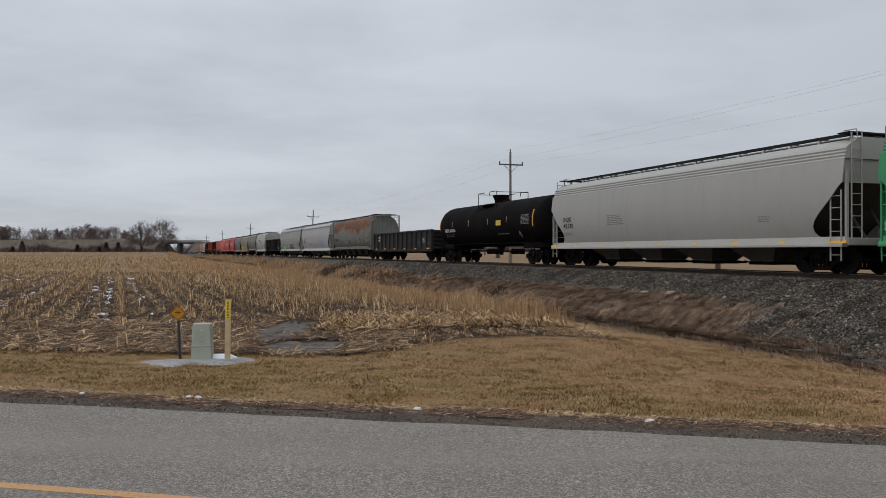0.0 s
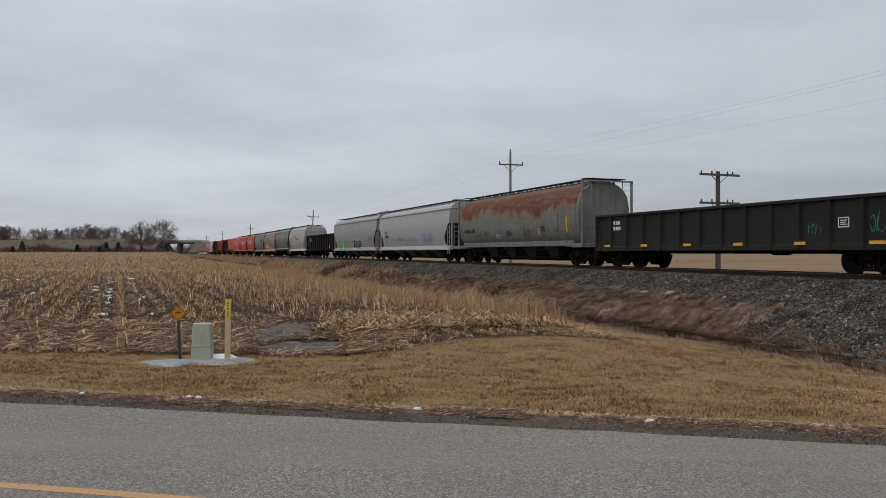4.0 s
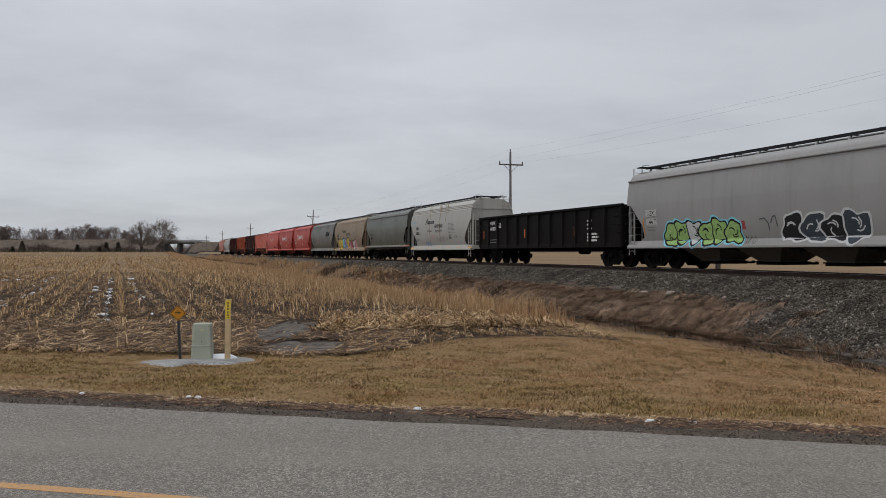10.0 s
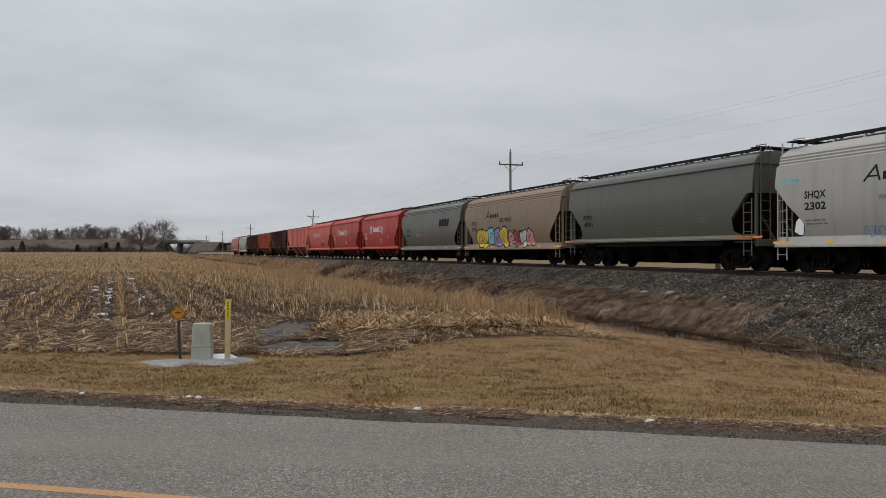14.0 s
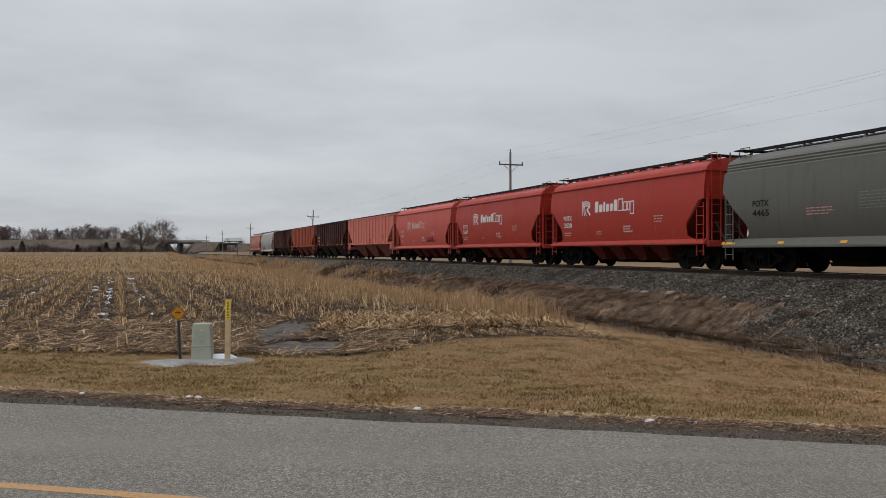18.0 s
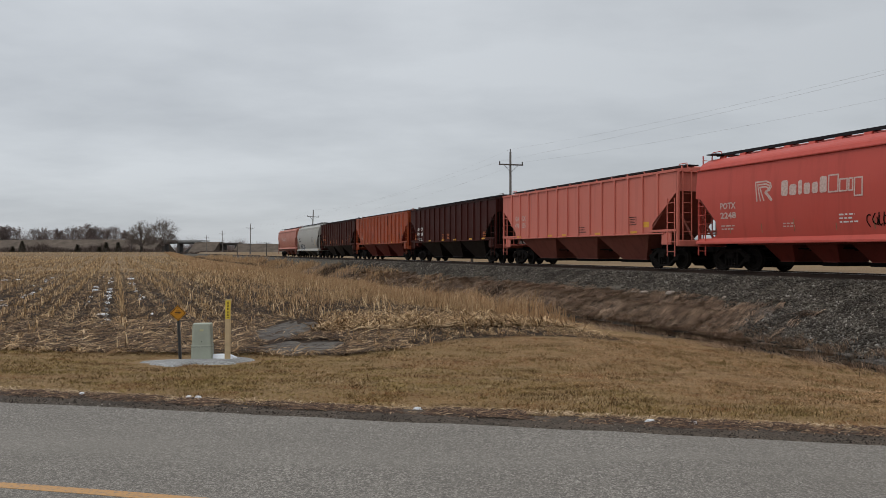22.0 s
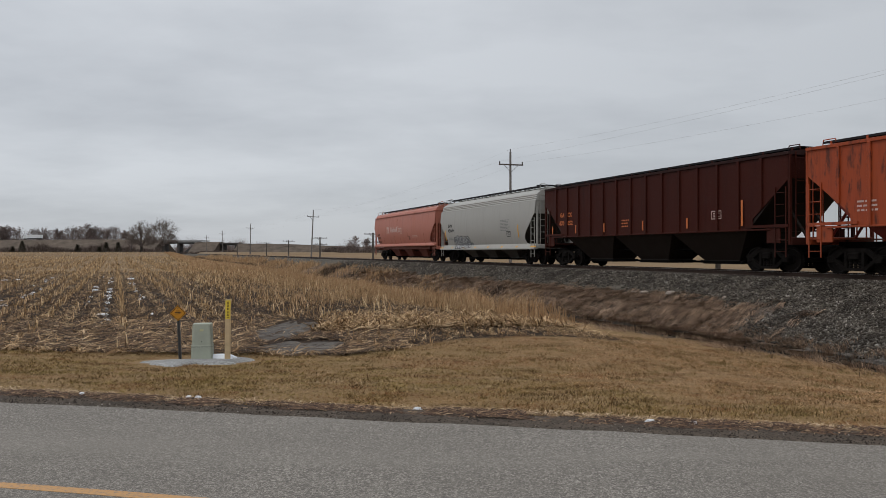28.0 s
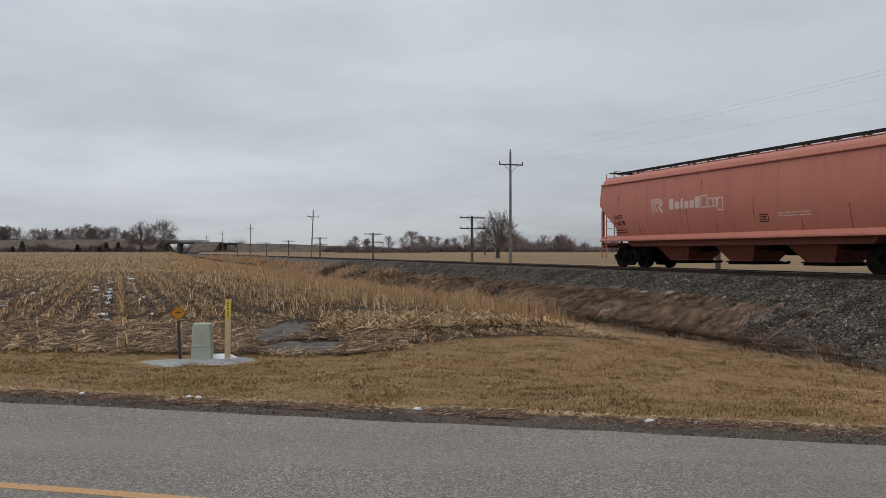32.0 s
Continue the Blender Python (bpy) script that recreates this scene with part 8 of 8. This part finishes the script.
def oak_meshes(seed, height=10.0, half=5.6):
    """A lone broad tree: short trunk, limbs fanning out to a rounded crown that reaches low at the sides."""
    rng = random.Random(seed)
    trunk, crown = Geo(), Geo()
    fork = Vector((0, 0, height * 0.20))
    trunk.tube((0, 0, -0.2), (0, 0, 0.5), 0.55, 0.40, 8)
    trunk.tube((0, 0, 0.5), fork, 0.40, 0.36, 8)

    def curve(a, w, b, r0, r1, n, sides, bend):
        pts = []
        mid = a + w * (b - a).length * 0.5 + Vector((rng.gauss(0, bend), rng.gauss(0, bend), rng.gauss(0, bend)))
        for i in range(n + 1):
            t = i / n
            pts.append(a * (1 - t) ** 2 + mid * (2 * t * (1 - t)) + b * t ** 2)
        for i in range(n):
            crown.tube(pts[i], pts[i + 1], r0 + (r1 - r0) * i / n, r0 + (r1 - r0) * (i + 1) / n, sides, False)
        return pts

    def dome(az, el, k=1.0):
        return Vector((half * math.cos(el) * math.cos(az), half * math.cos(el) * math.sin(az), height * 0.34 + height * 0.66 * math.sin(el))) * k

    for m in range(13):
        az = m * 2.4 + rng.uniform(-0.3, 0.3)
        el = math.asin(min(0.98, max(0.02, 1.0 * (m + 0.5) / 13)))
        tip = dome(az, el, rng.uniform(0.84, 0.95))
        up = (tip - fork).normalized() * 0.7 + Vector((0, 0, 0.5))
        limb = curve(fork - Vector((0, 0, rng.uniform(0, 0.5))), up, tip, 0.15, 0.04, 8, 5, 0.22)
        for j in range(12):
            q = limb[rng.randint(2, 8)]
            tip2 = dome(az + rng.gauss(0, 0.42), max(-0.02, el + rng.gauss(0, 0.30)), rng.uniform(0.72, 1.03))
            out = (tip2 - fork).normalized() * 0.8 + (tip2 - q).normalized() * 0.3
            br = curve(q, out, tip2, 0.05, 0.026, 4, 4, 0.2)
            for k in range(10):
                p = br[rng.randint(1, 4)]
                w = ((p - fork).normalized() * 0.6 + Vector((rng.gauss(0, 0.6), rng.gauss(0, 0.6), rng.gauss(0.15, 0.5)))).normalized()
                e = p + w * rng.uniform(0.5, 1.3)
                crown.tube(p, e, 0.028, 0.016, 3, False)
                crown.tube(e, e + (w + Vector((rng.gauss(0, 0.5), rng.gauss(0, 0.5), rng.gauss(0, 0.4)))).normalized() * 0.5, 0.02, 0.012, 3, False)
    return trunk.mesh("trunk", M_BARK, True), crown.mesh("crown", M_OAK)


M_OAK = plain("dark_oak_twigs", (0.15, 0.122, 0.108), 0.95, 0, 0.3, 0.5)
TREE_KINDS += [oak_meshes(3), oak_meshes(11, 10.0, 4.2)]
HEIGHTS = [max(v.co.z for v in c.vertices) for _, c in TREE_KINDS]


def bare_tree(px, dist, height, kind, label="bare winter tree with a wide branching crown", wide=1.0, turn=0):
    x = (px - 784.0) / 1375.0 * dist
    z = float(ground_z(x, dist))
    ob = tagged(new("bare_tree"), label, "tree", "bare trees")
    k = height / HEIGHTS[kind]
    ob.matrix_world = pose(x, dist, z - 0.1, 0, 0, turn)
    ob.scale = (k * wide, k * wide, k)
    a, b = TREE_KINDS[kind]
    part("trunk", a, None, ob)
    part("crown", b, None, ob)
    return ob


TREES = [(288, 430, 20.3, 4, 0.86), (250, 440, 18.6, 5, 1.15), (232, 470, 12, 3, 1.0),
         (881, 175, 11.6, 5, 1.12), (905, 230, 8.5, 3, 1.0), (858, 240, 8.5, 1, 1.0),
         (628, 420, 9.5, 1, 1.2), (650, 430, 8.5, 2, 1.1), (688, 420, 9.5, 3, 1.2), (712, 440, 9, 1, 1.0), (735, 360, 10.5, 0, 1.1), (745, 380, 9, 2, 1.1), (762, 430, 10, 3, 1.1), (774, 430, 9.5, 1, 1.0),
         (790, 440, 8.5, 2, 1.0), (805, 430, 9, 3, 1.2), (824, 430, 10.5, 1, 1.0), (840, 430, 9, 2, 1.0), (910, 380, 9.5, 3, 1.1), (925, 400, 8, 1, 1.1), (962, 360, 8.8, 1, 1.1), (985, 420, 10, 2, 1.1), (998, 430, 11, 3, 1.2),
         (8, 588, 20.8, 2, 1.2), (30, 588, 19.8, 3, 1.2), (60, 588, 18.8, 1, 1.2), (72, 593, 19.8, 3, 1.2), (100, 593, 18.8, 2, 1.2), (125, 588, 19.8, 1, 1.2), (140, 593, 20.8, 3, 1.2), (155, 588, 22.9, 1, 1.2), (172, 593, 20.8, 2, 1.2), (190, 588, 19.8, 3, 1.2), (205, 593, 20.8, 1, 1.2), (222, 588, 17.8, 2, 1.2), (85, 598, 16.8, 1, 1.3), (180, 598, 17.8, 0, 1.1), (2, 580, 21, 2, 1.4)]
for i, (px, dist, hgt, kind, wide) in enumerate(TREES):
    bare_tree(px, dist, hgt, kind, "large bare oak with a broad crown near the bridge" if i == 0 else ("dense bare tree standing alone beyond the track" if i == 5 else "bare winter tree in a far hedge line"), wide, 47 * i)


def cedar(px, dist, height):
    rng = random.Random(int(px))
    x = (px - 784.0) / 1375.0 * dist
    ob = tagged(new("cedar_tree"), "small dark evergreen cedar at the field edge", "tree", "cedars")
    ob.matrix_world = pose(x, dist, float(ground_z(x, dist)) - 0.1)
    part("trunk", Geo().tube((0, 0, -0.2), (0, 0, height * 0.8), 0.16, 0.04, 6), M_BARK, ob)
    g = Geo()
    for i in range(260):
        t = rng.random() ** 0.8
        z = height * (0.05 + 0.95 * t)
        r = height * 0.30 * (1 - t) * rng.uniform(0.4, 1.1) + 0.1
        a = rng.uniform(0, 6.28)
        p = Vector((r * math.cos(a), r * math.sin(a), z))
        w = Vector((math.cos(a), math.sin(a), rng.uniform(0.1, 0.9))) * rng.uniform(0.4, 0.8)
        u = Vector((-math.sin(a), math.cos(a), 0)) * rng.uniform(0.15, 0.35)
        g.add([p - u, p + u, p + w], [(0, 1, 2)])
        g.add([p - Vector((0, 0, 0.25)), p + Vector((0, 0, 0.3)), p + w], [(0, 1, 2)])
    part("crown", g, M_CEDAR, ob)


for px, hgt in ((39, 6.3), (137, 4.2), (188, 5.6), (209, 5.6), (22, 3.2), (176, 3.0)):
    cedar(px, 400, hgt * 0.9)


def wood_strip(name, spans, rng, width, mat, label, lean=0.45):
    """Countless thin stems and twigs along the horizon: spans of (bearing, bearing, distance, height, count)."""
    xs, ys, hs = [], [], []
    for a, b, dist, hgt, k in spans:
        px = a + (b - a) * rng.rand(k)
        dd = dist + 25 * rng.rand(k)
        xs.append((px - 784) / 1375 * dd)
        ys.append(dd)
        hs.append(hgt * (0.35 + 0.5 * rng.rand(k)) * (0.85 + 0.40 * value_noise(px, px * 0, 9, 72) + 0.25 * value_noise(px, px * 0, 31, 73)))
    x, y, h = np.concatenate(xs), np.concatenate(ys), np.concatenate(hs)
    parts = []
    for j in range(3):
        parts.append(tall_blades(x + rng.randn(len(x)) * 0.8, y, h * (0.6 + 0.5 * rng.rand(len(x))), width * (0.5 + rng.rand(len(x))), rng, lean))
    return bulk(name, *join(parts), mat, label, "woods")


# stems lighter than bark: the haze over far woods is in the colour
M_TWIGB = blade_material("hazed_bare_wood_edge", ((0.0, (0.12, 0.092, 0.086)), (0.6, (0.21, 0.163, 0.150)), (1.0, (0.29, 0.232, 0.212))))
M_HEDGE = blade_material("dark_winter_hedge", ((0.0, (0.045, 0.034, 0.029)), (0.6, (0.105, 0.077, 0.065)), (1.0, (0.17, 0.13, 0.108))))
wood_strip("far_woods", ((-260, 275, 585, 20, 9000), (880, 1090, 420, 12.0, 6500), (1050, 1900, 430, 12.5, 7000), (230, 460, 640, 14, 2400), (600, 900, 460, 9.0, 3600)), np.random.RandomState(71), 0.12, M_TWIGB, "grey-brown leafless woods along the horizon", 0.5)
wood_strip("far_hedge", ((-260, 292, 468, 5.2, 5200), (50, 110, 470, 10.0, 700), (160, 235, 470, 8.5, 900), (572, 900, 445, 6.0, 6000), (880, 1900, 412, 5.0, 6000), (600, 760, 330, 3.0, 700), (300, 420, 500, 2.5, 400)), np.random.RandomState(74), 0.17, M_HEDGE, "dark brown winter hedge and scrub at the foot of the woods", 0.6)


# ---- a lorry on the far road ----
def road_lorry():
    ob = tagged(new("box_truck"), "white articulated truck driving along the far embankment road", "truck")
    white = plain("white_trailer_panel", (0.62, 0.63, 0.64), 0.5, 0, 0.1, 1.0)
    dark = plain("dark_truck_chassis", (0.03, 0.03, 0.03), 0.8)
    part("trailer_box", Geo().box(-6.3, 3.4, -1.25, 1.25, 0.95, 3.25, 0.05), white, ob)
    cab = Geo().loft([[(x, y, z) for x, y in ((a, -1.15), (b, -1.15), (b, 1.15), (a, 1.15))] for z, a, b in ((0.7, 4.0, 6.5), (1.7, 4.0, 6.4), (2.7, 4.0, 5.8), (3.0, 4.05, 5.3))])
    part("cab", cab, white, ob)
    part("windscreen", Geo().loft([[(b, y, z) for y in (-1.0, 1.0)] + [(b - 0.06, y, z) for y in (1.0, -1.0)] for z, b in ((1.8, 6.37), (2.6, 5.89))]), dark, ob, "dark glass")
    part("chassis", Geo().box(-6.2, 6.2, -0.5, 0.5, 0.55, 0.95), dark, ob)
    for x in (-5.4, -4.1, 2.6, 5.4):
        for q in (-1.2, 0.95):
            part("wheel", Geo().lathe([(q, 0.1), (q, 0.48), (q + 0.25, 0.48), (q + 0.25, 0.1)], "y", 14, (x, 0, 0.48)), dark, ob)
    return ob


TRUCK = road_lorry()


def motions():
    """The train rolls by at an even speed; its wheels turn with it."""
    for car, mid in TRAIN:
        walk(car, [(t, track_pose(mid + SPEED * t)) for t in (0, 8, 16, 24, 32)])
    turn = SPEED / WHEEL_R
    n = int(math.ceil(32 * turn / radians(80)))
    first = {}
    for w in WHEELS:
        key = w.location.x > 0
        if key not in first:
            x = w.location.x
            walk(w, [(32 * i / n, pose(x, 0, WHEEL_R, 0, math.degrees(turn) * 32 * i / n % 360, 0)) for i in range(n + 1)])
            first[key] = w
        else:
            w.rotation_mode = "QUATERNION"
            a = w.animation_data_create()
            a.action = first[key].animation_data.action
            a.action_slot = first[key].animation_data.action_slot
    # the lorry keeps its speed along the far road, over both bridges and down to the fields
    rows = []
    for i in range(17):
        t = 2.0 * i
        bearing = 200.0 - 35.4 * (t - 24.0)
        z = far_z(float(np.interp(bearing, [-800, 286, 300, 390, 424, 520, 600, 830, 1400], [424.3, 424.3, 427.4, 428.4, 430.0, 432.3, 435.8, 443.3, 443.3])))
        rows.append((t, pose(far_x(bearing), FAR_Y, z, 0, 0, 180)))
    walk(TRUCK, rows)


motions()
